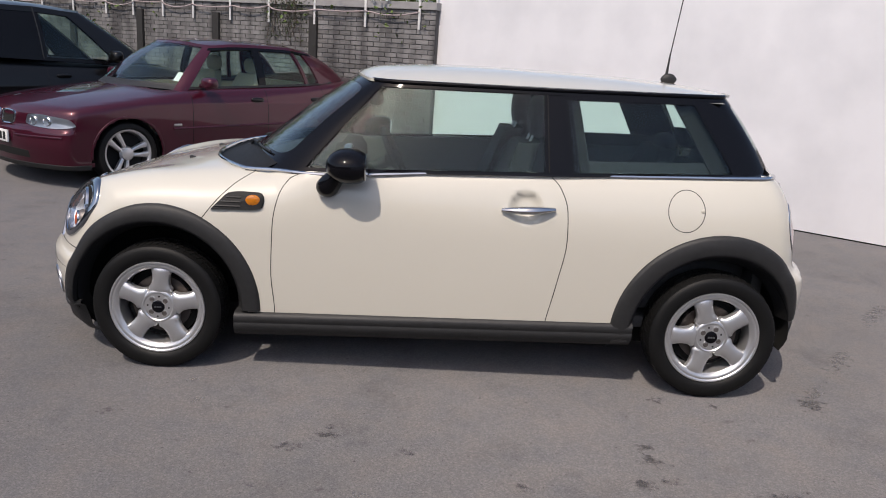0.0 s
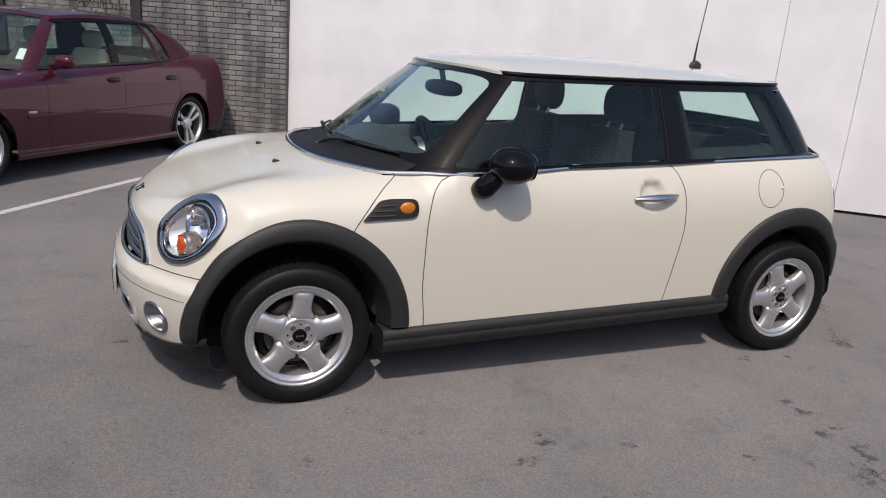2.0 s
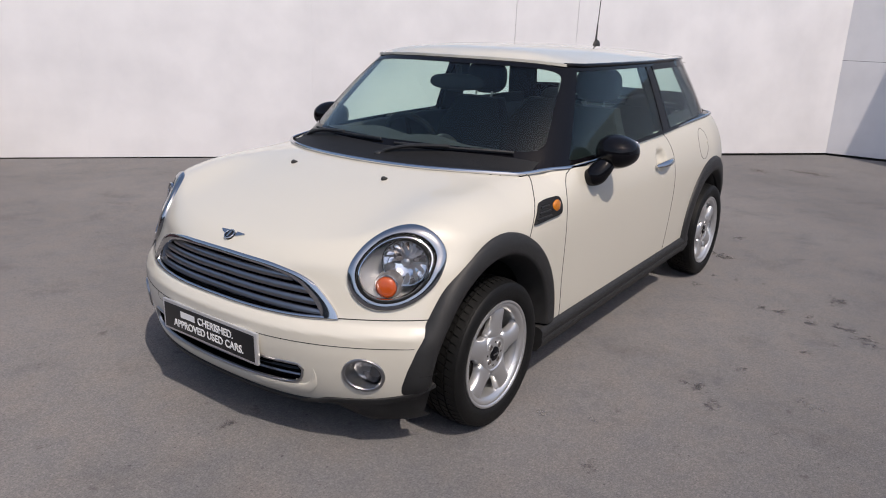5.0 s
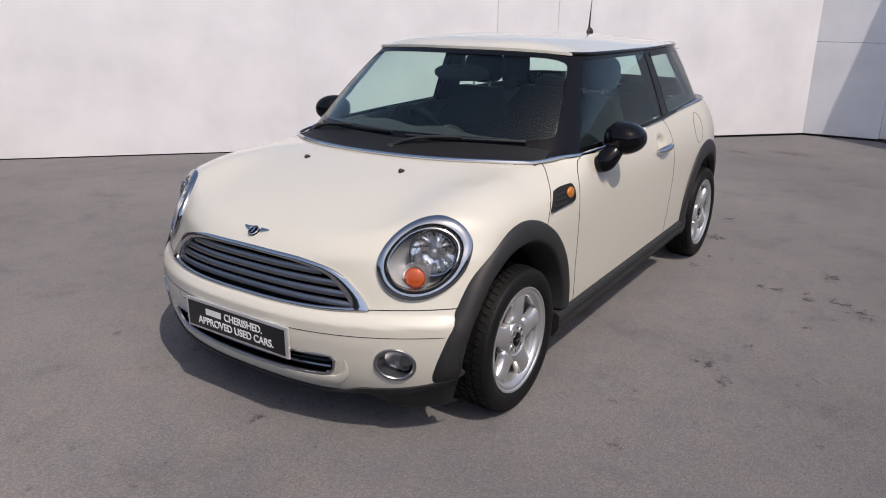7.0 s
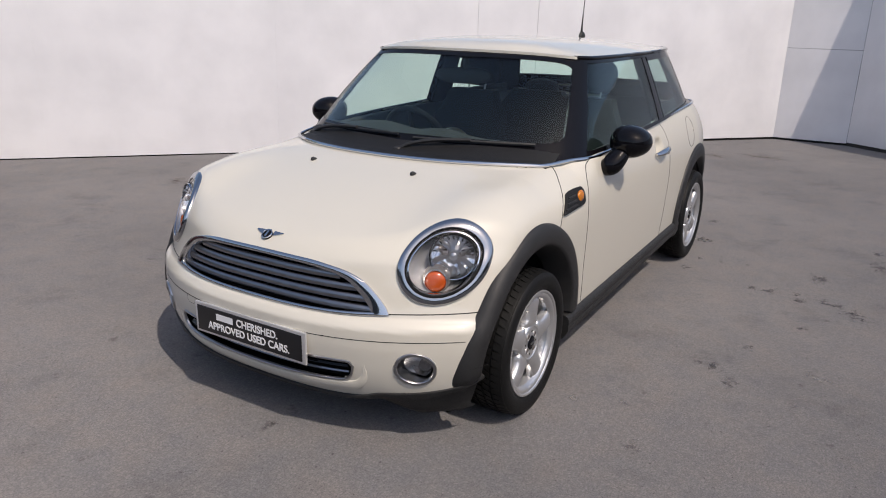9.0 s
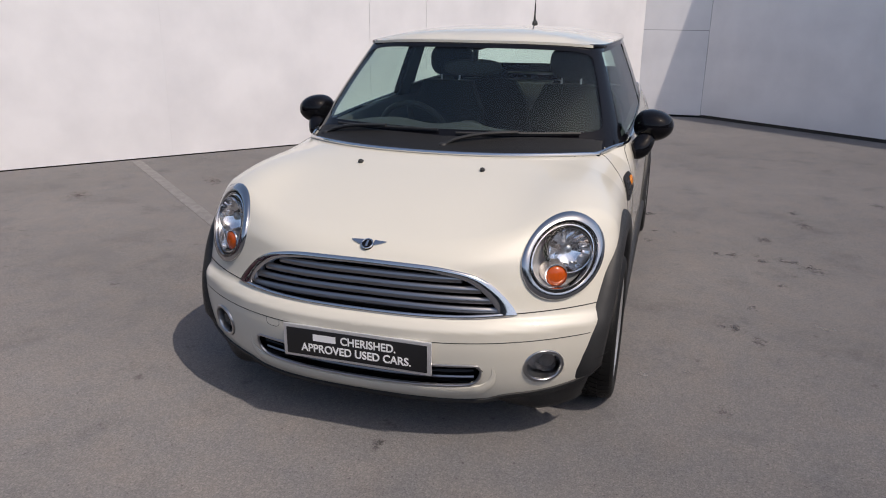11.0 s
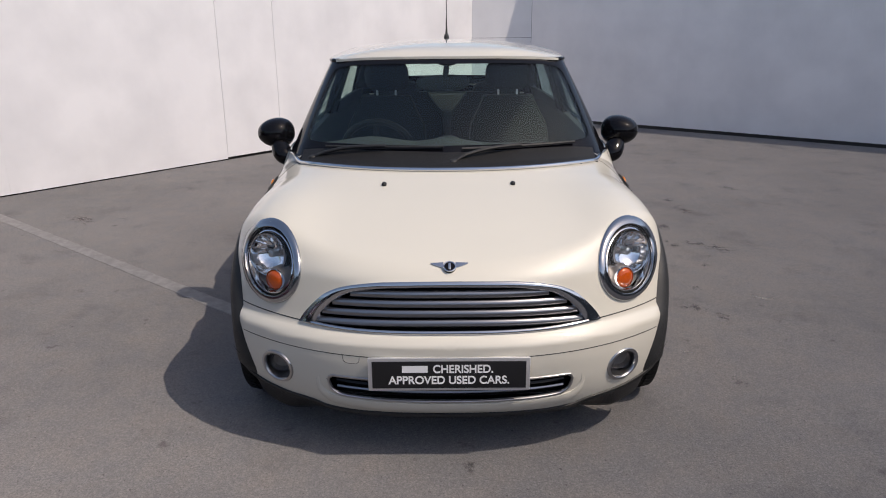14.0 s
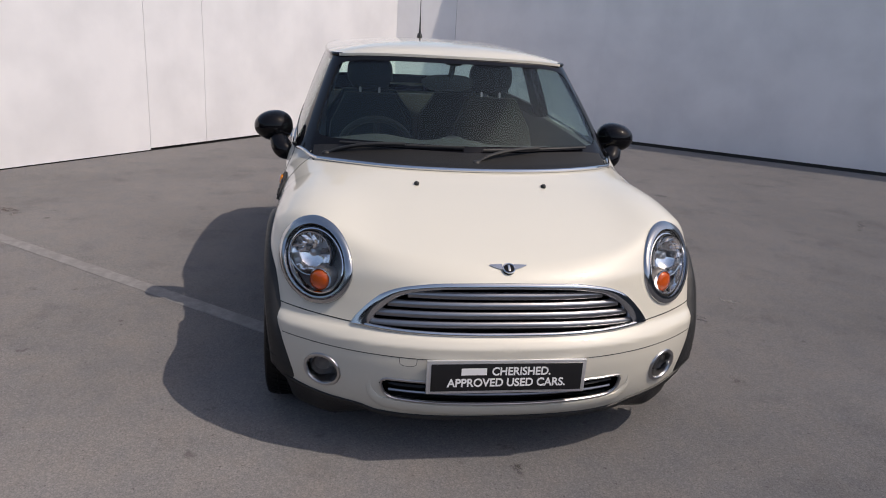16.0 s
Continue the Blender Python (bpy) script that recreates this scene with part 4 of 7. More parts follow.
for k in (-1, 1):
    rows = []
    wing = [(0.020, 0.011, -0.010), (0.034, 0.010, -0.006), (0.048, 0.0095, -0.001), (0.062, 0.009, 0.006)]
    for y, hi, lo in wing:
        p = Vector(sh.top([(-1.783 + 0.011, k * y)])[0])
        q = Vector(sh.top([(-1.783 - hi * 0.4, k * y)])[0])
        u, w = Vector(sh.top([(-1.775 + hi, k * y)])[0]), Vector(sh.top([(-1.775 + lo, k * y)])[0])
        rows.append([u - bn * 0.002, u + bn * 0.004, w + bn * 0.004, w - bn * 0.002])
    bm = bmesh.new()
    grid(bm, rows)
    bmesh.ops.recalc_face_normals(bm, faces=bm.faces)
    part("badge_wing", bm, M["chrome"], badge, "chrome badge wing")
    p = Vector(sh.top([(-1.236, k * 0.253)])[0])
    bm = bmesh.new()
    blob(bm, p + Vector((0, 0, 0.003)), (0.016, 0.010, 0.010), 2.4, 8, 14, cut=lambda q: (q.x, q.y, q.z * (0.6 if q.x > 0 else 1.0)))
    part("washer_jet", bm, M["plastic"], bonnet, "black washer jet")


# ---- glasshouse, roof and cabin of the hatchback ----
class House:
    """The band of glazing between a belt and a roof line, given by stations round one half of the car."""

    def __init__(self, stations, bow=0.012):
        self.low = [spline([(i, q[0][k]) for i, q in enumerate(stations)]) for k in range(3)]
        self.high = [spline([(i, q[1][k]) for i, q in enumerate(stations)]) for k in range(3)]
        self.bow = bow

    def at(self, u, v, k=1, out=0.0):
        a = np.array([f(u) for f in self.low])
        b = np.array([f(u) for f in self.high])
        p = a + (b - a) * v
        e = 0.02
        du = np.array([f(u + e) - f(u - e) for f in self.low]) * (1 - v) + np.array([f(u + e) - f(u - e) for f in self.high]) * v
        n = np.cross(b - a, du)
        n /= np.linalg.norm(n) + 1e-9
        if n @ (p - np.array([0.3, 0, 1.0])) < 0:
            n = -n
        deep = self.bow(u) if callable(self.bow) else self.bow
        p = p + n * (deep * math.sin(math.pi * min(max(v, 0), 1)) + out)
        return (p[0], k * p[1], p[2])

    def panel(self, u0, u1, v0, v1, k=1, out=0.0, thick=0.005, nu=20, nv=12):
        bm = bmesh.new()
        grid(bm, [[self.at(u0 + (u1 - u0) * i / nu, v0 + (v1 - v0) * j / nv, k, out) for j in range(nv + 1)] for i in range(nu + 1)])
        bmesh.ops.recalc_face_normals(bm, faces=bm.faces)
        c = sum((f.calc_center_median() for f in bm.faces), Vector()) / len(bm.faces)
        if bm.faces and sum((f.normal.dot(f.calc_center_median() - Vector((0.3, 0, 1.0))) for f in bm.faces)) < 0:
            bmesh.ops.reverse_faces(bm, faces=bm.faces)
        if thick:
            bmesh.ops.solidify(bm, geom=bm.faces[:], thickness=thick)
        return bm

    def front_panel(self, u1, v0, v1, thick=0.005, nu=16, nv=12, out=0.0):
        """A panel that runs from one side across the middle to the other."""
        bm = bmesh.new()
        us = [(u1 * (1 - i / nu), -1) for i in range(nu)] + [(u1 * i / nu, 1) for i in range(nu + 1)]
        grid(bm, [[self.at(u, v0 + (v1 - v0) * j / nv, k, out) for j in range(nv + 1)] for u, k in us])
        bmesh.ops.recalc_face_normals(bm, faces=bm.faces)
        if sum((f.normal.dot(f.calc_center_median() - Vector((0.3, 0, 1.0))) for f in bm.faces)) < 0:
            bmesh.ops.reverse_faces(bm, faces=bm.faces)
        if thick:
            bmesh.ops.solidify(bm, geom=bm.faces[:], thickness=thick)
        return bm


gh = House([
    ((-0.975, 0.0, 0.925), (-0.452, 0.0, 1.322)),
    ((-0.935, 0.26, 0.925), (-0.435, 0.20, 1.321)),
    ((-0.84, 0.52, 0.922), (-0.388, 0.42, 1.315)),
    ((-0.735, 0.672, 0.915), (-0.335, 0.538, 1.306)),
    ((-0.56, 0.738, 0.917), (-0.262, 0.578, 1.306)),
    ((-0.1, 0.752, 0.939), (0.05, 0.602, 1.311)),
    ((0.425, 0.745, 0.963), (0.405, 0.608, 1.317)),
    ((0.462, 0.744, 0.964), (0.435, 0.608, 1.317)),
    ((0.95, 0.716, 0.986), (0.80, 0.592, 1.325)),
    ((1.30, 0.672, 1.000), (1.085, 0.560, 1.330)),
    ((1.435, 0.615, 1.004), (1.225, 0.505, 1.333)),
    ((1.52, 0.40, 1.006), (1.285, 0.33, 1.338)),
    ((1.55, 0.0, 1.008), (1.305, 0.0, 1.340)),
], lambda u: 0.012 - 0.008 * min(1.0, max(0.0, (u - 2.9) / 0.9)) * min(1.0, max(0.0, 10.5 - u)))
part("windscreen", gh.front_panel(2.95, 0.10, 0.95), M["glass"], car, "clear curved windscreen")
wsb = new("windscreen_surround")
wsb.parent = car
part("frit_bottom", gh.front_panel(3.15, -0.07, 0.06, 0.006, out=0.001), M["gloss"], wsb, "black band")


def frit_ring(house, u1, v0, v1, side, low, high, power=5.0, n=120):
    """The black printed edge of a windscreen: a flat ring whose opening has round corners."""
    rows = []
    for i in range(n):
        a = 2 * math.pi * i / n
        c0, s0 = math.cos(a), math.sin(a)
        big = max(abs(c0), abs(s0))
        ox, oy = c0 / big, s0 / big
        e = (abs(ox) ** power + abs(oy) ** power) ** (-1 / power)
        ix, iy = ox * e * (1 - side), oy * e
        iv = (v0 + low + v1 - high) / 2 + iy * (v1 - high - v0 - low) / 2
        ov = (v0 + v1) / 2 + oy * (v1 - v0) / 2
        row = []
        for f in (0.0, 0.5, 1.0):
            x, v = ox + (ix - ox) * f, ov + (iv - ov) * f
            row.append(house.at(abs(x) * u1, v, 1 if x >= 0 else -1, 0.0022))
        rows.append(row)
    rows.append(rows[0])
    bm = bmesh.new()
    grid(bm, rows)
    bmesh.ops.remove_doubles(bm, verts=bm.verts, dist=1e-6)
    bmesh.ops.recalc_face_normals(bm, faces=bm.faces)
    return bm


part("frit_ring", frit_ring(gh, 3.02, 0.02, 1.0, 0.014, 0.085, 0.075, 9.0), M["gloss"], wsb, "black printed edge round the glass", sharp=60)
for k in (-1, 1):
    part("a_pillar", gh.panel(2.94, 3.76, -0.085, 1.0, k, 0.002, 0.02), M["gloss"], car, "glossy black windscreen pillar")
    part("side_window", gh.panel(3.74, 6.0, 0.03, 0.95, k, 0, 0.004), M["glass_tint"], car, "green-tinted door window")
    part("window_rail", gh.panel(3.7, 10.0, 0.94, 1.0, k, 0.002, 0.012), M["gloss"], car)
    part("window_rail", gh.panel(3.7, 10.0, -0.01, 0.035, k, 0.002, 0.012), M["gloss"], car)
    part("b_pillar", gh.panel(6.0, 7.35, 0.0, 1.0, k, -0.002, 0.03), M["gloss"], car, "glossy black door pillar")
    part("pillar_gap", gh.panel(6.35, 6.55, 0.0, 1.0, k, 0.001, 0.004), M["dark"], car)
    part("quarter_window", gh.panel(7.3, 9.0, 0.03, 0.95, k, 0, 0.004), M["glass_tint"], car, "tinted rear side window")
    part("pillar_lining", gh.panel(8.6, 10.2, -0.1, 1.0, k, -0.034, 0.012), M["dark"], car)
    part("pillar_lining", gh.panel(6.05, 7.45, -0.1, 1.0, k, -0.034, 0.012), M["dark"], car)
    part("quarter_frit", gh.panel(7.3, 8.95, 0.885, 0.955, k, 0.0015, 0.004), M["gloss"], car)
    part("quarter_lining", gh.panel(7.35, 9.2, -0.06, 0.20, k, -0.045, 0.012), M["dark_trim"], car)
    part("c_pillar", gh.panel(8.85, 10.1, 0.0, 1.0, k, 0.001, 0.03), M["gloss"], car, "glossy black rear pillar")
    # chrome strip along the belt, on the shoulder's edge, and the black ledge from it to the glass
    us = np.linspace(3.32, 10.35, 90)
    waist = []
    for u in us:
        p = Vector(gh.at(u, -0.035, k, 0.006))
        if p.x > -0.40:
            q = Vector(sh.side([(p.x, float(belt_z(p.x)) - 0.001)], k)[0])
            q.y += k * 0.005
            p = p.lerp(q, min(1.0, (p.x + 0.40) / 0.3))
        waist.append(p)
    bm = bmesh.new()
    tube(bm, waist, 0.0085, 8)
    part("belt_trim", bm, M["chrome"], car, "chrome waistline strip")
    bm = bmesh.new()
    grid(bm, [[p + Vector((0, -k * 0.004, 0.003)), p.lerp(Vector(gh.at(u, 0.02, k, 0.0)), 0.5) + Vector((0, 0, 0.004)), gh.at(u, 0.03, k, 0.004)] for p, u in zip(waist, us)])
    bmesh.ops.recalc_face_normals(bm, faces=bm.faces)
    part("waist_ledge", bm, M["gloss"], car)
    bm = bmesh.new()
    tube(bm, [gh.at(u, 1.0, k, 0.004) for u in np.linspace(2.9, 11.0, 90)], 0.009, 8)
    part("roof_gutter", bm, M["gloss"], car)
# rear screen
bm = bmesh.new()
us = [(12 - 1.9 * (1 - i / 14), -1) for i in range(14)] + [(12 - 1.9 * i / 14, 1) for i in range(15)]
grid(bm, [[gh.at(u, 0.30 + 0.58 * j / 8, k) for j in range(9)] for u, k in us])
bmesh.ops.recalc_face_normals(bm, faces=bm.faces)
bmesh.ops.solidify(bm, geom=bm.faces[:], thickness=0.004)
part("rear_window", bm, M["glass_tint"], car)
for v0, v1 in ((-0.05, 0.31), (0.87, 1.0)):
    bm = bmesh.new()
    us = [(12 - 2.0 * (1 - i / 14), -1) for i in range(14)] + [(12 - 2.0 * i / 14, 1) for i in range(15)]
    grid(bm, [[gh.at(u, v0 + (v1 - v0) * j / 3, k, 0.001) for j in range(4)] for u, k in us])
    bmesh.ops.solidify(bm, geom=bm.faces[:], thickness=0.01)
    part("rear_window_frame", bm, M["gloss"], car)

# roof
crown = spline([(-0.47, 1.336), (-0.42, 1.353), (-0.3, 1.372), (-0.08, 1.387), (0.27, 1.394), (0.6, 1.392), (0.9, 1.386), (1.1, 1.375), (1.25, 1.359), (1.34, 1.346)])
edge_x = [float(gh.high[0](u)) for u in np.linspace(0, 12, 120)]
edge_y = [float(gh.high[1](u)) for u in np.linspace(0, 12, 120)]
rows = []
for rr in (1.0, 1.0, 0.985, 0.95, 0.9, 0.82, 0.72, 0.6, 0.45, 0.3, 0.15, 0.0):
    row = []
    for k, us in ((1, np.linspace(0, 12, 120)), (-1, np.linspace(12, 0, 120)[1:-1])):
        for u in us:
            e = Vector(gh.at(u, 1.0, k))
            grow = Vector((0.02 if u > 10.5 else (-0.012 if u < 3 else 0), k * 0.010 if 2.5 < u < 11 else 0, 0))
            e = e + grow
            sp = Vector((min(max(e.x, 0.05), 0.95), 0, 0))
            p = sp + (Vector((e.x, e.y, 0)) - sp) * rr
            zc = float(crown(p.x))
            edge = e.z + 0.008
            t = min(1.0, abs(p.y) / max(0.04, float(np.interp(p.x, edge_x, edge_y)) + 0.010)) ** 2.7
            t = max(t, rr**14)
            row.append((p.x, p.y, edge + (zc - edge) * (1 - t) - (0.012 if not rows else 0)))
    rows.append(row)
bm = bmesh.new()
grid(bm, rows, wrap=True)
bmesh.ops.remove_doubles(bm, verts=bm.verts, dist=1e-5)
bmesh.ops.recalc_face_normals(bm, faces=bm.faces)
roof = part("roof", bm, M["cream"], car, "cream roof panel", sharp=60)
bm = bmesh.new()
grid(bm, [[(x, y, float(gh.high[2](5)) - 0.012 + 0.05 * (1 - (y / 0.6) ** 2)) for y in np.linspace(-0.56, 0.56, 13)] for x in np.linspace(-0.32, 1.22, 16)])
part("headlining", bm, M["headliner"], car)

# scuttle panel between bonnet and glass, with wipers
rows = []
for y in np.linspace(-0.662, 0.662, 61):
    xs = -1.112 + 0.25 * y**2 + 0.75 * y**4
    p = Vector(sh.top([(xs - 0.006, y)])[0])
    q = Vector(gh.at(np.interp(abs(y), [0, 0.26, 0.52, 0.672, 0.74], [0, 1, 2, 3, 4]), 0.10, 1 if y >= 0 else -1))
    rows.append([p + Vector((0, 0, 0.003)), p + Vector((0.018, 0, -0.006)), p.lerp(q, 0.5) + Vector((0, 0, -0.016)), q + Vector((0.01, 0, -0.004))])
bm = bmesh.new()
grid(bm, rows)
bmesh.ops.recalc_face_normals(bm, faces=bm.faces)
part("scuttle", bm, M["scuttle"], car, "black plastic scuttle panel", sharp=60)
bm = bmesh.new()
ends = {k: [Vector(gh.at(u, -0.035, k, 0.006)) for u in (3.34, 3.5)] for k in (-1, 1)}
tube(bm, [Vector(p) for p in resample([tuple(p) for p in ends[-1][::-1] + [r[0] + Vector((0.000, 0, 0.004)) for r in rows[1:-1]] + ends[1]], 0.02)], 0.0080, 8)
part("bonnet_edge_trim", bm, M["chrome"], car, "bright strip along the bonnet's rear edge")
for y0, y1 in ((-0.06, -0.56), (0.54, 0.02)):
    wiper = new("wiper")
    wiper.parent = car
    def on_glass(y, v, out):
        return Vector(gh.at(np.interp(abs(y), [0, 0.26, 0.52, 0.672], [0, 1, 2, 3]), v, 1 if y >= 0 else -1, out))
    bm = bmesh.new()
    ys = np.linspace(y0, y1, 18)
    tube(bm, [on_glass(y, 0.058 + 0.022 * (i / 17), 0.014) for i, y in enumerate(ys)], 0.006, 6)
    part("blade", bm, M["plastic"], wiper)
    bm = bmesh.new()
    ya = y0 + 0.04
    pts = [on_glass(ya, -0.05, 0.01), on_glass(ya + (y1 - ya) * 0.1, -0.01, 0.026), on_glass(ya + (y1 - ya) * 0.35, 0.045, 0.028), on_glass(ya + (y1 - ya) * 0.55, 0.072, 0.020)]
    tube(bm, resample([tuple(p) for p in pts], 0.02), 0.0085, 8)
    blob(bm, pts[0], (0.02, 0.02, 0.014), 2.2, 8, 12)
    part("arm", bm, M["plastic"], wiper)

# aerial
aerial = new("aerial")
aerial.parent = car
bm = bmesh.new()
blob(bm, (1.13, 0, 1.391), (0.042, 0.018, 0.03), 1.8, 12, 20)
tube(bm, [(1.115, 0, 1.39), (1.118, 0, 1.45), (1.122, 0, 1.52)], [0.010, 0.0055, 0.0042], 8)
part("aerial_base", bm, M["plastic"], aerial)
bm = bmesh.new()
tube(bm, [(1.122, 0, 1.515), (1.175, 0, 2.05)], 0.0028, 6)
part("aerial_rod", bm, M["plastic"], aerial)

# cabin
cabin = new("cabin")
cabin.parent = car
bm = bmesh.new()
box(bm, (-0.85, -0.70, 0.28), (1.5, 0.70, 0.34), 0.02)
box(bm, (-0.90, -0.70, 0.30), (-0.80, 0.70, 0.86), 0.02)
box(bm, (1.46, -0.6, 0.3), (1.52, 0.6, 0.98), 0.02)
part("floor_tub", bm, M["trim"], cabin)
for k in (-1, 1):
    bm = bmesh.new()
    rows = []
    for u in np.linspace(3.3, 10, 34):
        p = Vector(gh.at(u, 0.0, k))
        rows.append([(p.x, p.y - k * d, p.z - h) for d, h in ((0.02, 0.0), (0.045, 0.004), (0.055, 0.03), (0.05, 0.2), (0.075, 0.25), (0.07, 0.4), (0.06, 0.62))])
    grid(bm, rows)
    bmesh.ops.recalc_face_normals(bm, faces=bm.faces)
    part("door_lining", bm, M["trim"], cabin)
# dashboard
rows = []
for y in np.linspace(-0.68, 0.68, 41):
    hood = 0.035 * math.exp(-(((y - 0.36) / 0.17) ** 2)) + 0.03 * math.exp(-((y / 0.12) ** 2))
    sweep = 0.28 * (y / 0.68) ** 2
    rows.append([(-0.93 + sweep, y, 0.90), (-0.80 + sweep * 0.6, y, 0.925 + hood * 0.4), (-0.66 + sweep * 0.3, y, 0.935 + hood), (-0.56 + sweep * 0.2, y, 0.925 + hood), (-0.51 + sweep * 0.15, y, 0.88), (-0.50 + sweep * 0.15, y, 0.80), (-0.54, y, 0.70), (-0.62, y, 0.5), (-0.75, y, 0.33)])
bm = bmesh.new()
grid(bm, rows)
bmesh.ops.recalc_face_normals(bm, faces=bm.faces)
dash = part("dashboard", bm, M["dash"], cabin, "dark grey dashboard")
bm = bmesh.new()
lathe(bm, [(-0.02, 0.10), (0.01, 0.105), (0.016, 0.098), (0.008, 0.09), (0.004, 0.0)], 32, axis="x", centre=(-0.50, 0, 0.85))
part("centre_dial", bm, M["satin"], dash)
# steering wheel on the right
sw = Matrix.Translation((-0.27, 0.36, 0.845)) @ pose(0, 0, 0, 0, 64, 0)
bm = bmesh.new()
tube(bm, [sw @ Vector((0.178 * math.cos(a), 0.178 * math.sin(a), 0)) for a in np.linspace(0, 2 * math.pi, 48, endpoint=False)], 0.0165, 10, True)
wheel_rim = part("steering_wheel", bm, M["dark_trim"], cabin, "black steering wheel")
bm = bmesh.new()
for a in (radians(0), radians(180), radians(90 + 180)):
    tube(bm, [sw @ Vector((0.18 * math.cos(a) * t, 0.18 * math.sin(a) * t, -0.02 + 0.02 * t)) for t in (0.2, 0.6, 1.0)], [0.022, 0.016, 0.014], 8, flat=0.5)
blob(bm, sw @ Vector((0, 0, -0.015)), (0.05, 0.062, 0.05), 2.5, 12, 20)
tube(bm, [sw @ Vector((0, 0, -0.02)), sw @ Vector((0, 0, -0.28))], 0.035, 10)
part("steering_boss", bm, M["dark_trim"], wheel_rim)


def seat_shape(bm, x, y, w, front, lean=18, back_h=0.60, base_z=0.50):
    """A bucket seat: cushion, bolstered backrest."""
    rows = []
    for i in range(15):
        t = i / 14
        px = x + 0.0 + math.sin(radians(lean)) * back_h * t
        pz = base_z + math.cos(radians(lean)) * back_h * t
        hw = w * (0.92 + 0.10 * math.sin(math.pi * min(t * 1.2, 1)) - 0.30 * max(0, t - 0.72) / 0.28)
        th = 0.055 + 0.025 * (1 - t)
        row = []
        for j in range(20):
            a = 2 * math.pi * j / 20
            ca, sa = math.cos(a), math.sin(a)
            yy = math.copysign(abs(ca) ** 0.6, ca) * hw
            dd = math.copysign(abs(sa) ** 0.7, sa) * th
            bol = -0.04 * (abs(yy) / hw) ** 4 if sa < 0 else 0
            row.append((px + dd + bol, y + yy, pz))
        rows.append(row)
    grid(bm, rows, wrap=True)
    bm.faces.new([v for v in bm.verts][-20:])
    return bm


for k in (-1, 1):
    seat = new("front_seat")
    seat.parent = cabin
    bm = bmesh.new()
    seat_shape(bm, 0.20, k * 0.36, 0.235, True)
    bmesh.ops.recalc_face_normals(bm, faces=bm.faces)
    part("backrest", bm, M["cloth"], seat)
    bm = bmesh.new()
    blob(bm, (0.0, k * 0.36, 0.50), (0.28, 0.24, 0.09), 3.2, 16, 28)
    part("cushion", bm, M["cloth"], seat)
    bm = bmesh.new()
    blob(bm, (0.425, k * 0.36, 1.185), (0.050, 0.132, 0.098), 2.7, 16, 24)
    part("headrest", bm, M["cloth"], seat)
    for q in (-0.055, 0.055):
        bm = bmesh.new()
        tube(bm, [(0.375, k * 0.36 + q, 1.03), (0.415, k * 0.36 + q, 1.14)], 0.006, 8)
        part("headrest_post", bm, M["satin"], seat)
bm = bmesh.new()
blob(bm, (0.93, 0, 0.52), (0.26, 0.60, 0.10), 3.5, 14, 30)
seat_shape(bm, 1.10, -0.32, 0.30, False, 16, 0.52, 0.52)
seat_shape(bm, 1.10, 0.32, 0.30, False, 16, 0.52, 0.52)
bmesh.ops.recalc_face_normals(bm, faces=bm.faces)
part("rear_bench", bm, M["cloth"], cabin)
for k in (-1, 1):
    bm = bmesh.new()
    blob(bm, (1.255, k * 0.31, 1.02), (0.05, 0.125, 0.075), 2.6, 12, 22)
    part("rear_headrest", bm, M["cloth"], cabin)
# inner mirror
mirror = new("inner_mirror")
mirror.parent = cabin
bm = bmesh.new()
blob(bm, (0, 0, 0), (0.022, 0.140, 0.040), 2.6, 14, 24)
bmesh.ops.transform(bm, matrix=pose(-0.375, 0.02, 1.198, 0, 0, 18), verts=bm.verts)
tube(bm, [(-0.375, 0.01, 1.22), (-0.405, 0, 1.305)], 0.014, 8)
part("mirror_case", bm, M["dark_trim"], mirror)
bm = bmesh.new()
blob(bm, (-0.40, 0.0, 1.300), (0.05, 0.045, 0.018), 2.5, 10, 18)
part("sensor_box", bm, M["dark_trim"], mirror)

# wheels
for k, turn in ((-1, 5), (1, 31)):
    w = wheel("wheel", car, (-1.226, k * 0.732, 0.2815), k, turn)
    w.matrix_basis = w.matrix_basis @ Matrix.Diagonal((0.985, 1, 0.985, 1))
wheel("wheel", car, (AXLE, -0.732, HUB), -1, -19)
wheel("wheel", car, (AXLE, 0.732, HUB), 1, 12)
car.matrix_world = pose(0, 0.011, 0) @ Matrix.Diagonal((1, 1.012, 1, 1))


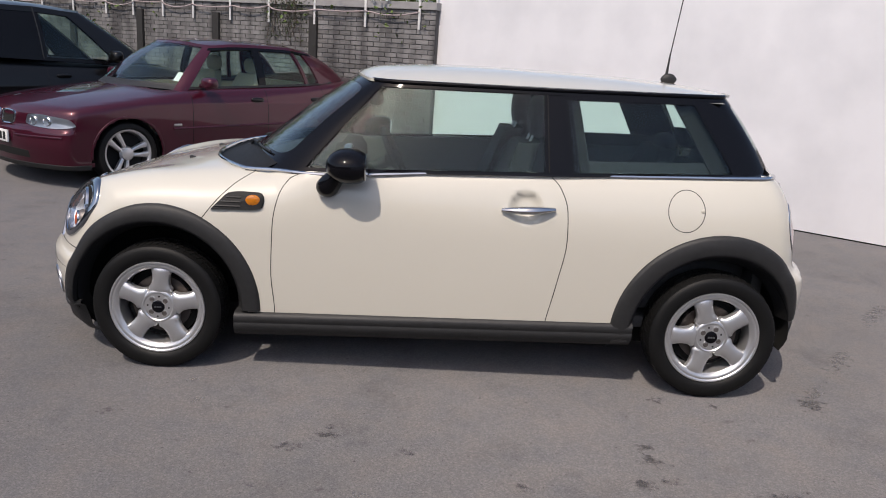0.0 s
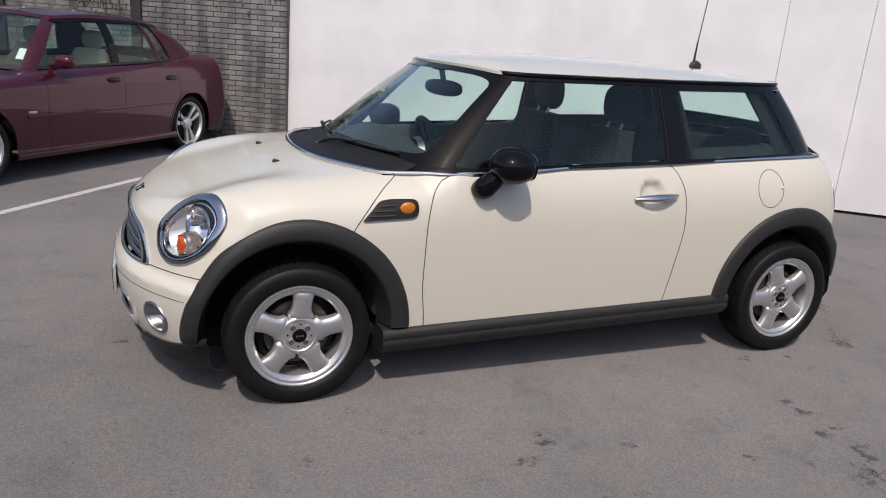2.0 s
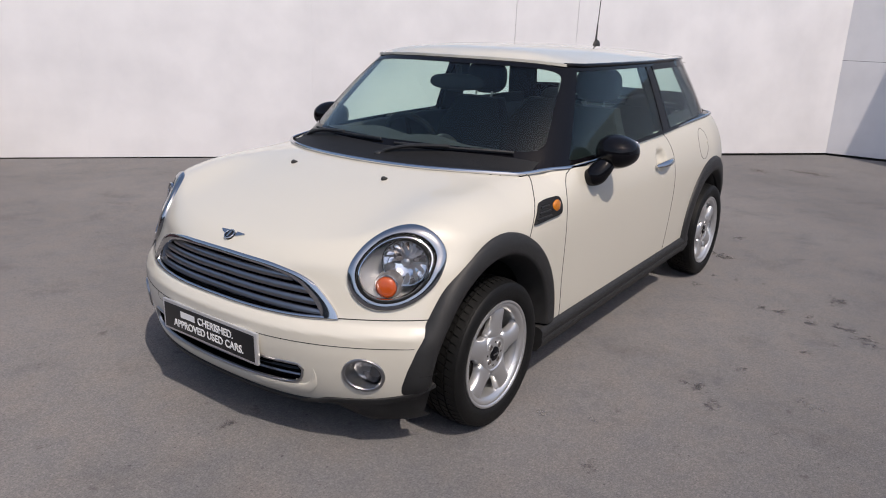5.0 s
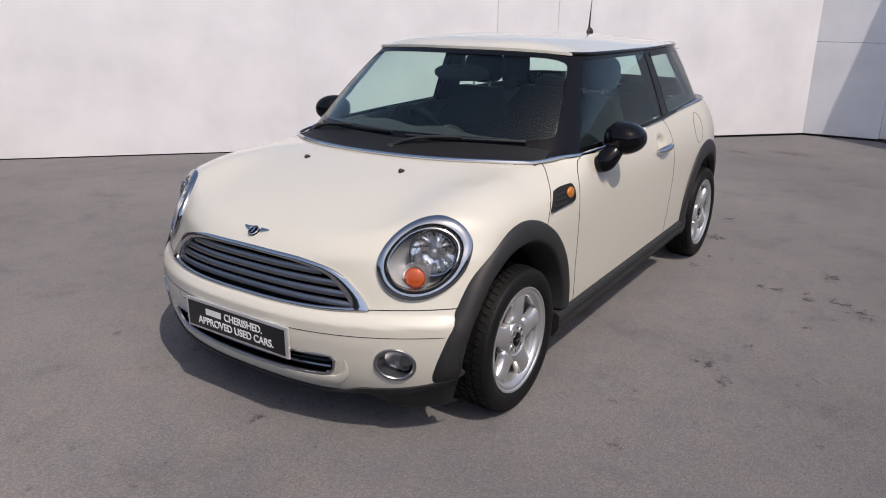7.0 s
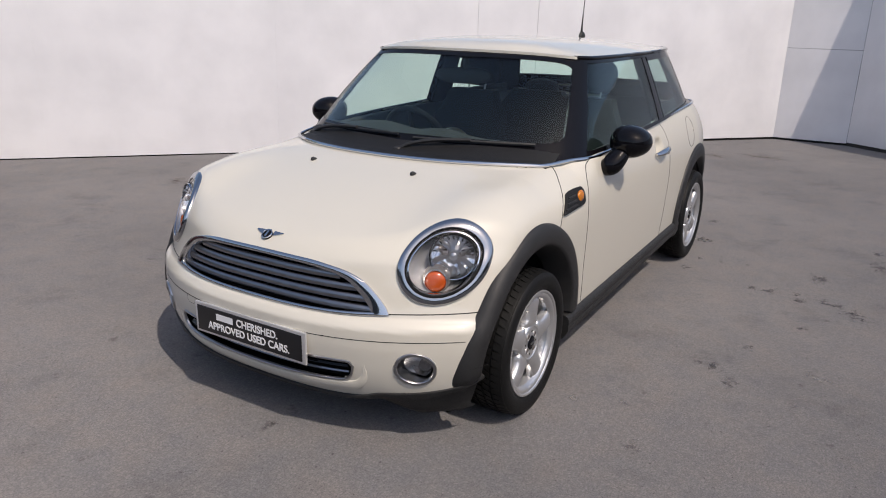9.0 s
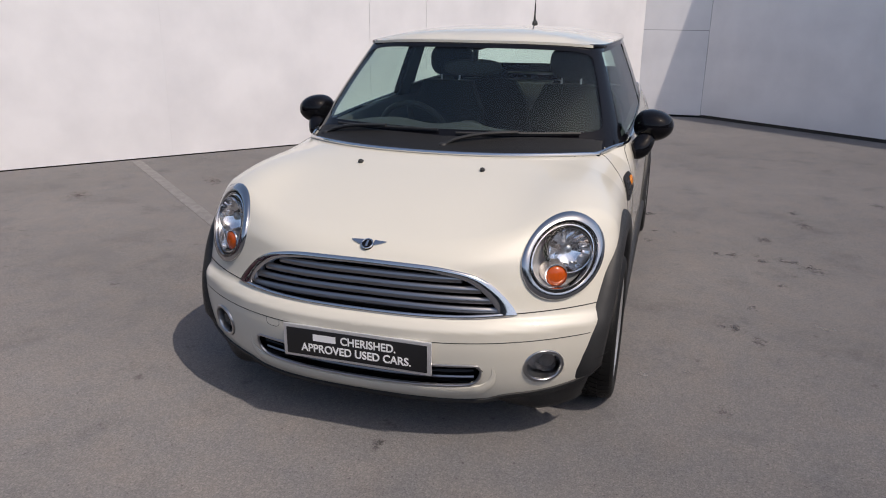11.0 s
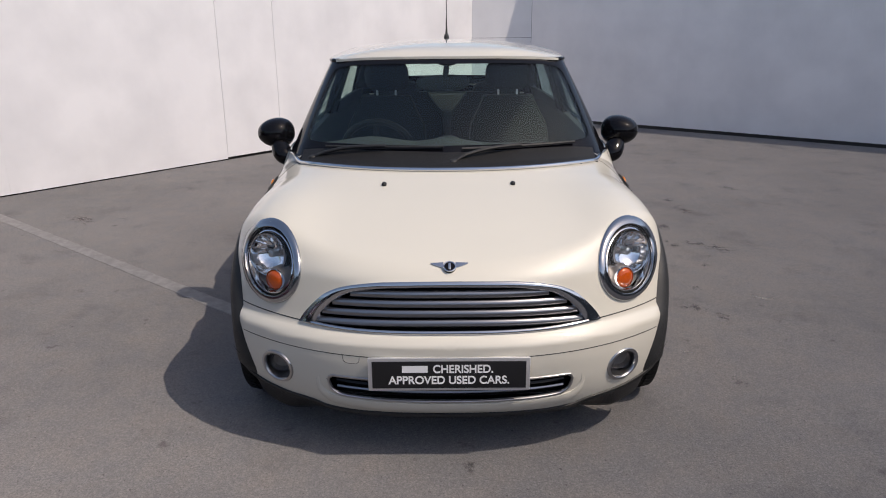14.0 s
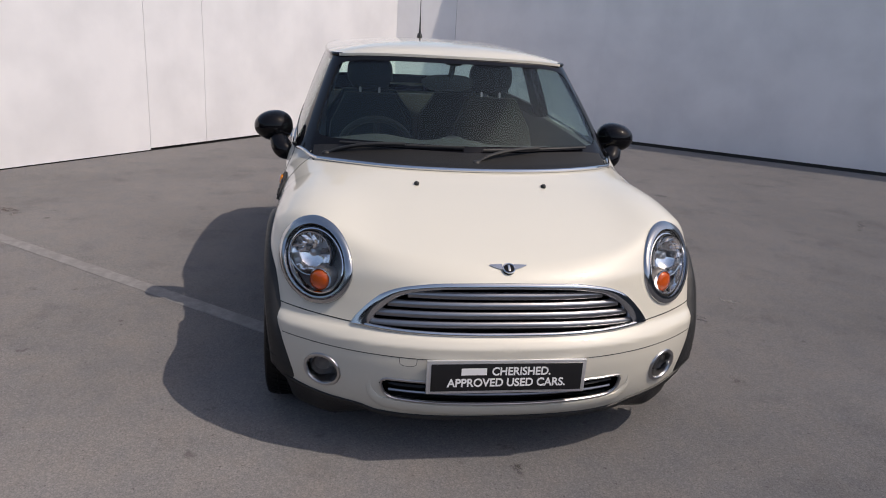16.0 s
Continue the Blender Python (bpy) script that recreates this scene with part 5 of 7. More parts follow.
# ---- ground ----
def asphalt_material():
    m = material("worn_asphalt", (0.2, 0.19, 0.19), 0.85, spec=0.3)
    nt = m.node_tree
    b = nt.nodes["Principled BSDF"]
    b.inputs["Diffuse Roughness"].default_value = 1.0
    co = nt.nodes.new("ShaderNodeTexCoord").outputs["Object"]

    def noise_tex(scale, detail=5, rough=0.6):
        n = nt.nodes.new("ShaderNodeTexNoise")
        n.inputs["Scale"].default_value, n.inputs["Detail"].default_value, n.inputs["Roughness"].default_value = scale, detail, rough
        nt.links.new(co, n.inputs["Vector"])
        return n.outputs["Fac"]

    def ramp(fac, stops):
        r = nt.nodes.new("ShaderNodeValToRGB")
        r.color_ramp.elements[0].position, r.color_ramp.elements[0].color = stops[0][0], (*stops[0][1], 1)
        r.color_ramp.elements[1].position, r.color_ramp.elements[1].color = stops[-1][0], (*stops[-1][1], 1)
        for p, c in stops[1:-1]:
            r.color_ramp.elements.new(p).color = (*c, 1)
        nt.links.new(fac, r.inputs[0])
        return r.outputs[0]

    def times(a, c):
        x = nt.nodes.new("ShaderNodeMix")
        x.data_type, x.blend_type = "RGBA", "MULTIPLY"
        x.inputs[0].default_value = 1
        nt.links.new(a, x.inputs[6])
        nt.links.new(c, x.inputs[7])
        return x.outputs[2]

    base = ramp(noise_tex(0.45, 6), [(0.3, (0.126, 0.123, 0.124)), (0.5, (0.160, 0.154, 0.154)), (0.72, (0.188, 0.180, 0.177))])
    blot = ramp(noise_tex(2.3, 6, 0.65), [(0.28, (0.74, 0.74, 0.75)), (0.45, (0.98, 0.98, 0.98)), (0.62, (1.02, 1.01, 1.0)), (0.78, (1.16, 1.14, 1.11))])
    grit = ramp(noise_tex(160, 2, 0.7), [(0.3, (0.72, 0.72, 0.73)), (0.5, (1, 1, 1)), (0.7, (1.26, 1.25, 1.24))])
    vor = nt.nodes.new("ShaderNodeTexVoronoi")
    vor.inputs["Scale"].default_value = 75
    nt.links.new(co, vor.inputs["Vector"])
    stones = ramp(vor.outputs["Distance"], [(0.0, (1.2, 1.19, 1.17)), (0.28, (1.0, 1.0, 1.0)), (0.7, (0.86, 0.86, 0.87))])
    spots = ramp(noise_tex(9, 3, 0.5), [(0.24, (0.62, 0.60, 0.60)), (0.31, (1, 1, 1)), (0.9, (1, 1, 1))])
    pits = ramp(noise_tex(55, 2, 0.5), [(0.25, (0.55, 0.54, 0.55)), (0.33, (1, 1, 1)), (0.9, (1, 1, 1))])
    tone = ramp(noise_tex(5.5, 5, 0.7), [(0.30, (0.90, 0.925, 0.965)), (0.5, (1, 1, 1)), (0.70, (1.075, 1.035, 1.0))])
    col = times(times(times(times(times(times(base, blot), grit), stones), spots), pits), tone)
    nt.links.new(col, b.inputs["Base Color"])
    bump = nt.nodes.new("ShaderNodeBump")
    bump.inputs["Distance"].default_value = 0.004
    bump.inputs["Strength"].default_value = 0.6
    nt.links.new(noise_tex(120, 4, 0.7), bump.inputs["Height"])
    nt.links.new(bump.outputs[0], b.inputs["Normal"])
    return m


asphalt = asphalt_material()
bm = bmesh.new()
edges = [-600, -150, -40, -14, -8, -6, -4, -3, -2, -1, 0, 1, 2, 3, 4, 5, 6, 7, 8, 10, 14, 40, 150, 600]
grid(bm, [[(x, y, 0.0) for y in edges] for x in edges])
bmesh.ops.recalc_face_normals(bm, faces=bm.faces)
bm.faces.ensure_lookup_table()
if bm.faces[0].normal.z < 0:
    bmesh.ops.reverse_faces(bm, faces=bm.faces)
structure("ground", bm, asphalt, "worn grey asphalt yard with stains", "ground")


def worn_paint(name, colour, cover):
    """Road paint that noise has worn through to the asphalt's colour."""
    m = material(name, colour, 0.8)
    nt = m.node_tree
    b = nt.nodes["Principled BSDF"]
    n = nt.nodes.new("ShaderNodeTexNoise")
    n.inputs["Scale"].default_value, n.inputs["Detail"].default_value, n.inputs["Roughness"].default_value = 14, 8, 0.75
    nt.links.new(nt.nodes.new("ShaderNodeTexCoord").outputs["Object"], n.inputs["Vector"])
    r = nt.nodes.new("ShaderNodeValToRGB")
    r.color_ramp.elements[0].position, r.color_ramp.elements[0].color = cover - 0.10, (*colour, 1)
    r.color_ramp.elements[1].position, r.color_ramp.elements[1].color = cover + 0.12, (0.160, 0.154, 0.153, 1)
    nt.links.new(n.outputs["Fac"], r.inputs[0])
    nt.links.new(r.outputs[0], b.inputs["Base Color"])
    return m


def painted_line(a, b, width, mat, label):
    a, b = Vector((*a, 0)), Vector((*b, 0))
    d = (b - a).normalized()
    side = Vector((-d.y, d.x, 0))
    n = max(4, int((b - a).length / 0.06))
    rows = []
    for i in range(n + 1):
        p = a.lerp(b, i / n)
        w0 = width / 2 * (1 + 0.10 * noise.noise(p * 9)) + 0.004 * noise.noise(p * 40)
        w1 = width / 2 * (1 + 0.10 * noise.noise(p * 9 + Vector((7, 3, 0)))) + 0.004 * noise.noise(p * 43)
        rows.append([p - side * w0 + Vector((0, 0, 0.001)), p - side * w0 * 0.9 + Vector((0, 0, 0.004)), p + side * w1 * 0.9 + Vector((0, 0, 0.004)), p + side * w1 + Vector((0, 0, 0.001))])
    bm = bmesh.new()
    grid(bm, rows)
    bmesh.ops.recalc_face_normals(bm, faces=bm.faces)
    return structure("road_marking", bm, mat, label, "marking")


painted_line((-2.98, 2.13), (-0.27, 5.86), 0.075, worn_paint("white_line", (0.48, 0.465, 0.455), 0.62), "white painted bay line on asphalt")
painted_line((2.15, 4.22), (-0.75, 0.76), 0.10, worn_paint("faded_line", (0.218, 0.211, 0.208), 0.46), "faded bay line on asphalt")



def stain_material(name, colour):
    """A thin film whose ragged edge noise eats away from the rim of a unit disc inwards."""
    m = material(name, colour, 0.75)
    nt = m.node_tree
    b = nt.nodes["Principled BSDF"]
    place = nt.nodes.new("ShaderNodeNewGeometry").outputs["Position"]
    reach = nt.nodes.new("ShaderNodeVectorMath")
    reach.operation = "LENGTH"
    nt.links.new(nt.nodes.new("ShaderNodeTexCoord").outputs["Object"], reach.inputs[0])
    n = nt.nodes.new("ShaderNodeTexNoise")
    n.inputs["Scale"].default_value, n.inputs["Detail"].default_value, n.inputs["Roughness"].default_value = 26, 6, 0.62
    nt.links.new(place, n.inputs["Vector"])
    eat = nt.nodes.new("ShaderNodeMath")
    eat.operation = "MULTIPLY_ADD"
    eat.inputs[1].default_value = -0.26
    nt.links.new(reach.outputs["Value"], eat.inputs[0])
    nt.links.new(n.outputs["Fac"], eat.inputs[2])
    edge = nt.nodes.new("ShaderNodeMapRange")
    edge.inputs["From Min"].default_value, edge.inputs["From Max"].default_value = 0.36, 0.52
    edge.inputs["To Max"].default_value = 0.55
    nt.links.new(eat.outputs[0], edge.inputs["Value"])
    nt.links.new(edge.outputs[0], b.inputs["Alpha"])
    return m


def stain(x, y, size, long, turn, mat, label):
    bm = bmesh.new()
    grid(bm, [[(r * math.cos(a), r * math.sin(a), 0) for a in np.linspace(0, 2 * math.pi, 28, endpoint=False)] for r in (1.0, 0.5, 0.02)], wrap=True)
    bmesh.ops.recalc_face_normals(bm, faces=bm.faces)
    o = structure("stain", bm, mat, label, "stain")
    stain.count += 1
    o.matrix_world = pose(x, y, 0.0015 + 0.0005 * (stain.count % 5), 0, 0, turn) @ Matrix.Diagonal((size * long * 0.8, size * 0.8, 1, 1))
    return o


stain.count = 0
oily = stain_material("oil_stain", (0.075, 0.073, 0.074))
pale = stain_material("pale_scuff", (0.27, 0.262, 0.255))
for q in ((0.827, -1.29, 0.08, 1.2, 20), (0.845, -1.39, 0.08, 1.6, -10), (0.762, -1.548, 0.09, 1.3, -25), (0.866, -1.527, 0.06, 1.4, 0), (1.006, -0.864, 0.06, 1.4, 20),
          (1.257, -0.898, 0.06, 1.2, 0), (1.742, -0.812, 0.14, 1.3, 60), (1.251, -1.613, 0.11, 1.8, 15), (-0.095, -1.428, 0.06, 1.3, 0), (-0.398, -1.325, 0.07, 1.7, 30),
          (-0.529, -1.423, 0.06, 1.6, 0), (-1.268, -1.236, 0.05, 1.5, 0), (0.318, -1.619, 0.06, 1.2, 0), (-0.616, -1.68, 0.04, 1.1, 0), (-1.891, -0.05, 0.05, 1.3, 0),
          (0.68, -1.842, 0.12, 1.6, 40), (0.80, -1.72, 0.10, 2.0, 60), (1.75, -1.93, 0.10, 2.4, 12), (2.1, -1.9, 0.08, 1.5, 0), (2.6, -2.6, 0.10, 1.8, 30), (-0.40, -1.28, 0.05, 1.2, 0), (2.35, -0.75, 0.09, 1.6, 10)):
    stain(*q, oily, "dark ragged stain on the asphalt")
for q in ((-1.043, -0.923, 0.05, 1.3, 0), (-0.964, -1.10, 0.05, 1.2, 40), (-0.26, -1.75, 0.06, 2.6, 75)):
    stain(*q, pale, "pale scuff on the asphalt")
faint = stain_material("faint_scuff", (0.196, 0.189, 0.185))
for q in ((2.85, 0.58, 0.10, 5.5, 51), (2.15, -0.28, 0.09, 5.0, 51), (1.80, -0.72, 0.08, 4.0, 51), (1.55, -3.98, 0.06, 6.0, -37)):
    stain(*q, faint, "faint remains of a painted line on asphalt")
rusty = stain_material("rust_stain", (0.115, 0.085, 0.066))
for q in ((6.05, -0.55, 0.30, 2.0, 75), (5.75, -0.05, 0.22, 1.6, 60), (0.75, 3.65, 0.16, 2.0, 40), (1.60, 2.95, 0.14, 2.2, 50)):
    stain(*q, rusty, "brown rust-coloured stain on the asphalt")

# ---- white hoarding walls ----
def painted_board_material():
    m = material("white_board", (0.80, 0.79, 0.80), 0.55, bump=0.004, bump_scale=2.2)
    nt = m.node_tree
    b = nt.nodes["Principled BSDF"]
    co = nt.nodes.new("ShaderNodeTexCoord").outputs["Object"]
    n = nt.nodes.new("ShaderNodeTexNoise")
    n.inputs["Scale"].default_value, n.inputs["Detail"].default_value = 1.6, 4
    nt.links.new(co, n.inputs["Vector"])
    r = nt.nodes.new("ShaderNodeValToRGB")
    r.color_ramp.elements[0].position, r.color_ramp.elements[0].color = 0.3, (0.69, 0.683, 0.70, 1)
    r.color_ramp.elements[1].position, r.color_ramp.elements[1].color = 0.62, (0.785, 0.775, 0.79, 1)
    nt.links.new(n.outputs["Fac"], r.inputs[0])
    # faint runs down the paint
    squash = nt.nodes.new("ShaderNodeMapping")
    squash.inputs["Scale"].default_value = (1.3, 1.3, 0.35)
    nt.links.new(co, squash.inputs["Vector"])
    runs = nt.nodes.new("ShaderNodeTexNoise")
    runs.inputs["Scale"].default_value, runs.inputs["Detail"].default_value = 1.6, 5
    nt.links.new(squash.outputs[0], runs.inputs["Vector"])
    faint = nt.nodes.new("ShaderNodeValToRGB")
    faint.color_ramp.elements[0].position, faint.color_ramp.elements[0].color = 0.3, (0.965, 0.965, 0.97, 1)
    faint.color_ramp.elements[1].position, faint.color_ramp.elements[1].color = 0.65, (1, 1, 1, 1)
    nt.links.new(runs.outputs["Fac"], faint.inputs[0])
    both = nt.nodes.new("ShaderNodeMix")
    both.data_type, both.blend_type = "RGBA", "MULTIPLY"
    both.inputs[0].default_value = 1
    nt.links.new(r.outputs[0], both.inputs[6])
    nt.links.new(faint.outputs[0], both.inputs[7])
    nt.links.new(both.outputs[2], b.inputs["Base Color"])
    return m


board = painted_board_material()


def hoarding(name, a, b, height, cuts, label, fine=(5.65, 6.43)):
    """A board wall from a to b (seen from its left side when walking a to b reversed): a dark back frame and separate sheets."""
    a, b = Vector((*a, 0)), Vector((*b, 0))
    d = b - a
    m = Matrix.Translation(a) @ pose(0, 0, 0, 0, 0, math.degrees(math.atan2(d.y, d.x)))
    # near-black back; below the raised boards it paints the foot's shadow line
    bm = bmesh.new()
    box(bm, (0.0, 0.016, -0.05), (d.length, 0.12, height - 0.02))
    w = structure(name, bm, M["dark"], label, "wall")
    w.matrix_world = m
    rnd = random.Random(len(cuts) * 7)
    for x0, x1, z0, z1 in cuts:
        nx, nz = max(4, int((x1 - x0) / 0.12)), max(4, int((z1 - z0) / 0.12))
        ox = rnd.uniform(0, 50)
        lean = 0.0
        g0, g1 = (0.0022 if any(abs(x0 - q) < 0.01 for q in fine) else 0.0003), (0.0022 if any(abs(x1 - q) < 0.01 for q in fine) else 0.0003)
        rows = []
        for i in range(nx + 1):
            x = x0 + g0 + (x1 - x0 - g0 - g1) * i / nx
            rows.append([(x, lean + 0.0045 * noise.noise(Vector((x * 1.7, q * 1.7, 0))), q) for q in [z0 + 0.0022 + (z1 - z0 - 0.0044) * j / nz for j in range(nz + 1)]])
        bm = bmesh.new()
        grid(bm, rows)
        bmesh.ops.recalc_face_normals(bm, faces=bm.faces)
        bm.faces.ensure_lookup_table()
        if bm.faces[0].normal.y > 0:
            bmesh.ops.reverse_faces(bm, faces=bm.faces)
        bmesh.ops.solidify(bm, geom=bm.faces[:], thickness=0.012)
        part("panel", bm, board, w)
    return w


L1 = [(0.0, 0.95), (0.95, 3.3), (3.3, 5.65), (5.65, 6.43), (6.43, 7.92), (7.92, 10.29)]
hoarding("wall_left", (-0.074, 6.107), (7.905, -0.405), 2.44, [(p, q, 0.012 if p < 5 else 0.03, 2.44) for p, q in L1], "white painted board hoarding with fine joints")
hoarding("wall_end", (7.90, -0.395), (7.92, -1.345), 2.44, [(0.0, 0.94, 0.03, 1.27), (0.0, 0.94, 1.27, 2.44)], "white painted board wall with a level joint", (0.0, 0.94))
L2 = [(0.0, 2.4), (2.4, 3.62), (3.62, 4.5), (4.5, 6.9), (6.9, 9.3), (9.3, 11.7)]
hoarding("wall_right", (7.92, -1.334), (7.92 - 0.6255 * 11.7, -1.334 - 0.7802 * 11.7), 2.85, [(p, q, 0.045, 2.85) for p, q in L2], "white painted board wall in shade", (0.0,))
# dark strip along the shaded wall's foot, painting the shadow line of the gap
bm = bmesh.new()
box(bm, (0.0, 0.012, 0.0), (11.7, 0.03, 0.05))
o = structure("foot_gap_strip", bm, M["plastic"], "dark strip painting the shadow gap at the wall's foot", "batten")
o.matrix_world = Matrix.Translation((7.92, -1.334, 0)) @ pose(0, 0, 0, 0, 0, math.degrees(math.atan2(-0.7802, -0.6255)))
# wall end cap with the little notch at its edge
bm = bmesh.new()
box(bm, (-0.03, -0.02, 0.0), (0.0, 0.12, 2.44), 0.003)
box(bm, (-0.055, -0.03, 1.70), (-0.02, 0.02, 1.78), 0.003)
o = structure("trim", bm, board, "white end batten of the hoarding", "trim")
o.matrix_world = Matrix.Translation((-0.074, 6.107, 0)) @ pose(0, 0, 0, 0, 0, math.degrees(math.atan2(-6.512, 7.979)))

# plain unseen walls added behind the camera to close the yard and darken reflections
unseen_wall_mat = material("dark_unseen_wall", (0.075, 0.076, 0.08), 0.85, vary=0.35, scale=1.5, bump=0.004, bump_scale=30)
bm = bmesh.new()
box(bm, (-15.0, -11.25, -0.1), (16.0, -11.0, 3.4))
structure("wall_unseen_front", bm, unseen_wall_mat, "plain dark wall added out of view", "wall")
bm = bmesh.new()
box(bm, (-15.25, -11.0, -0.1), (-15.0, 14.0, 3.4))
structure("wall_unseen_side", bm, unseen_wall_mat, "plain dark wall added out of view", "wall")


# ---- parked cars behind ----
def saloon_field(top, belt, width, nose, tail, low=0.16, plan=(0.36, 2.2), rear=(0.30, 2.4), flank_k=1.2, crown=0.05):
    def f(x, y, z):
        s = np.abs(y)
        side = width(x) - flank_k * np.maximum(z - 0.62, 0) ** 2.6 - 0.12 * np.maximum(0.55 - z, 0) ** 1.6 + 0.006 * np.exp(-(((z - 0.78) / 0.03) ** 2))
        lid = top(x) - crown * (s / 0.7) ** 2.4
        g = smax(s - side, z - lid, 0.07)
        g = smax(g, nose(z) + plan[0] * s ** plan[1] - x, 0.06)
        g = smax(g, x - tail(z) + rear[0] * s ** rear[1], 0.06)
        return smax(g, low - z, 0.05)

    return f


def road_wheel(parent, at, side, R, W, spokes, turn=0.0, dark=False):
    w = new("wheel")
    w.parent = parent
    w.matrix_basis = pose(*at, 0, 0, 0 if side < 0 else 180)
    h, r0 = W / 2, R * 0.75
    bm = bmesh.new()
    lathe(bm, [(-h * 0.72, r0 - 0.01), (-h * 0.93, r0 + 0.012), (-h, R * 0.82), (-h * 0.93, R * 0.94), (-h * 0.7, R * 0.99), (0, R), (h * 0.7, R * 0.99), (h * 0.93, R * 0.94), (h, R * 0.82), (h * 0.7, r0)], 56)
    part("tyre", bm, M["rubber"], w)
    bm = bmesh.new()
    lathe(bm, [(-h * 0.68, r0 - 0.022), (-h * 0.86, r0 - 0.010), (-h * 0.90, r0 + 0.004), (-h * 0.80, r0 + 0.008)], 56)
    lathe(bm, [(-h * 0.70, r0 - 0.015), (0, r0 - 0.03), (h * 0.7, r0)], 40)
    part("rim", bm, M["alloy"], w)
    for k in range(spokes):
        for o in (-0.034, 0.034):
            bm = bmesh.new()
            rows = []
            for r, hw, dep in ((0.03, 0.020, -h * 0.60), (0.08, 0.020, -h * 0.68), (0.14, 0.024, -h * 0.74), (r0 - 0.012, 0.034, -h * 0.78)):
                rows.append([(o * (r / 0.1) ** 0.6 + a * hw, dep + b, r) for a, b in ((-1, 0.03), (-0.8, 0.004), (0, -0.002), (0.8, 0.004), (1, 0.03))])
            grid(bm, rows)
            bmesh.ops.transform(bm, matrix=Matrix.Rotation(radians(turn + 360 / spokes * k), 4, "Y"), verts=bm.verts)
            part("spoke", bm, M["alloy"], w)
    bm = bmesh.new()
    lathe(bm, [(-h * 0.5, 0.075), (-h * 0.74, 0.06), (-h * 0.80, 0.035), (-h * 0.8, 0.0)], 28)
    part("hub", bm, M["alloy"], w)
    bm = bmesh.new()
    lathe(bm, [(-h * 0.1, 0.0), (-h * 0.1, r0 - 0.02), (h * 0.6, r0 - 0.01)], 36)
    part("backing", bm, M["dark"], w)
    return w


def cut_shell(parent, field, axle, hub, R, x0, x1, paint, belt, glass_x, splits, names, zc=0.5):
    """Body panels split at the x of the door gaps, with wheel openings and an open waist."""
    s = Shell(field, x0, x1, zc, 130, 150, 46)
    X, A, Z = s.c[:, 0], np.abs(s.c[:, 1]), s.c[:, 2]
    hole = Z < 0.19
    for xa in axle:
        hole |= ((X - xa) ** 2 + (Z - hub) ** 2 < (R + 0.045) ** 2) & (A > 0.45)
        hole |= (np.abs(X - xa) < R + 0.03) & (Z < hub) & (A > 0.45)
    hole |= (X > glass_x[0] + 0.32 * A**2) & (X < glass_x[1] - 0.2 * A**2) & (s.fn[:, 2] > 0.55) & (Z > 0.8) & (A < np.where(X < 0, 0.68, 0.60))
    hole |= (X > glass_x[2]) & (X < glass_x[3]) & (Z > belt(X) + 0.004)
    lim = [-9] + list(splits) + [9]
    obs = []
    for lo, hi, nm in zip(lim, lim[1:], names):
        if nm in ("bonnet", "boot_lid"):
            msk = ~hole & (X >= lo) & (X < hi)
            obs.append(s.piece(nm, msk, paint, parent))
        else:
            for k in (-1, 1):
                obs.append(s.piece(nm, ~hole & (X >= lo) & (X < hi) & (np.sign(s.c[:, 1]) == k), paint, parent))
    for k in (-1, 1):
        for q in splits:
            zz = np.linspace(0.24, float(belt(q)) - 0.005, 24)
            part("door_gap", seam_line(s, s.side([(q, z) for z in zz], k), 0.004), M["dark"], parent)
        for xa in axle:
            pts = [(xa + (R + 0.048) * math.cos(a), hub + (R + 0.048) * math.sin(a)) for a in np.linspace(-0.1, math.pi + 0.1, 36)]
            part("arch_lip", band(s, s.side(pts, k), 0.022, 0.008, closed=False), paint, parent)
            bm = bmesh.new()
            grid(bm, [[(xa + r * math.cos(t), y, hub + r * math.sin(t)) for t in np.linspace(-0.2, math.pi + 0.2, 24)] for r, y in ((R + 0.04, k * 0.82), (R + 0.04, k * 0.5), (0, k * 0.48))])
            part("wheel_housing", bm, M["dark"], parent)
    return s


def roof_cap(house, last, crown_at, spine, paint, parent, n=70):
    rows = []
    for rr in (1.0, 1.0, 0.985, 0.95, 0.88, 0.78, 0.65, 0.5, 0.3, 0.0):
        row = []
        for k, us in ((1, np.linspace(0, last, n)), (-1, np.linspace(last, 0, n)[1:-1])):
            for u in us:
                e = Vector(house.at(u, 1.0, k))
                sp = Vector((min(max(e.x, spine[0]), spine[1]), 0, 0))
                p = sp + (Vector((e.x, e.y, 0)) - sp) * rr
                edge = e.z + 0.004
                row.append((p.x, p.y, edge + (float(crown_at(p.x)) - edge) * (1 - rr**3.4) - (0.015 if not rows else 0)))
        rows.append(row)
    bm = bmesh.new()
    grid(bm, rows, wrap=True)
    bmesh.ops.remove_doubles(bm, verts=bm.verts, dist=1e-5)
    bmesh.ops.recalc_face_normals(bm, faces=bm.faces)
    return part("roof", bm, paint, parent, sharp=60)


def rear_panel(house, last, span, v0, v1, thick=0.005):
    bm = bmesh.new()
    us = [(last - span * (1 - i / 10), -1) for i in range(10)] + [(last - span * i / 10, 1) for i in range(11)]
    grid(bm, [[house.at(u, v0 + (v1 - v0) * j / 6, k) for j in range(7)] for u, k in us])
    bmesh.ops.recalc_face_normals(bm, faces=bm.faces)
    bmesh.ops.solidify(bm, geom=bm.faces[:], thickness=thick)
    return bm


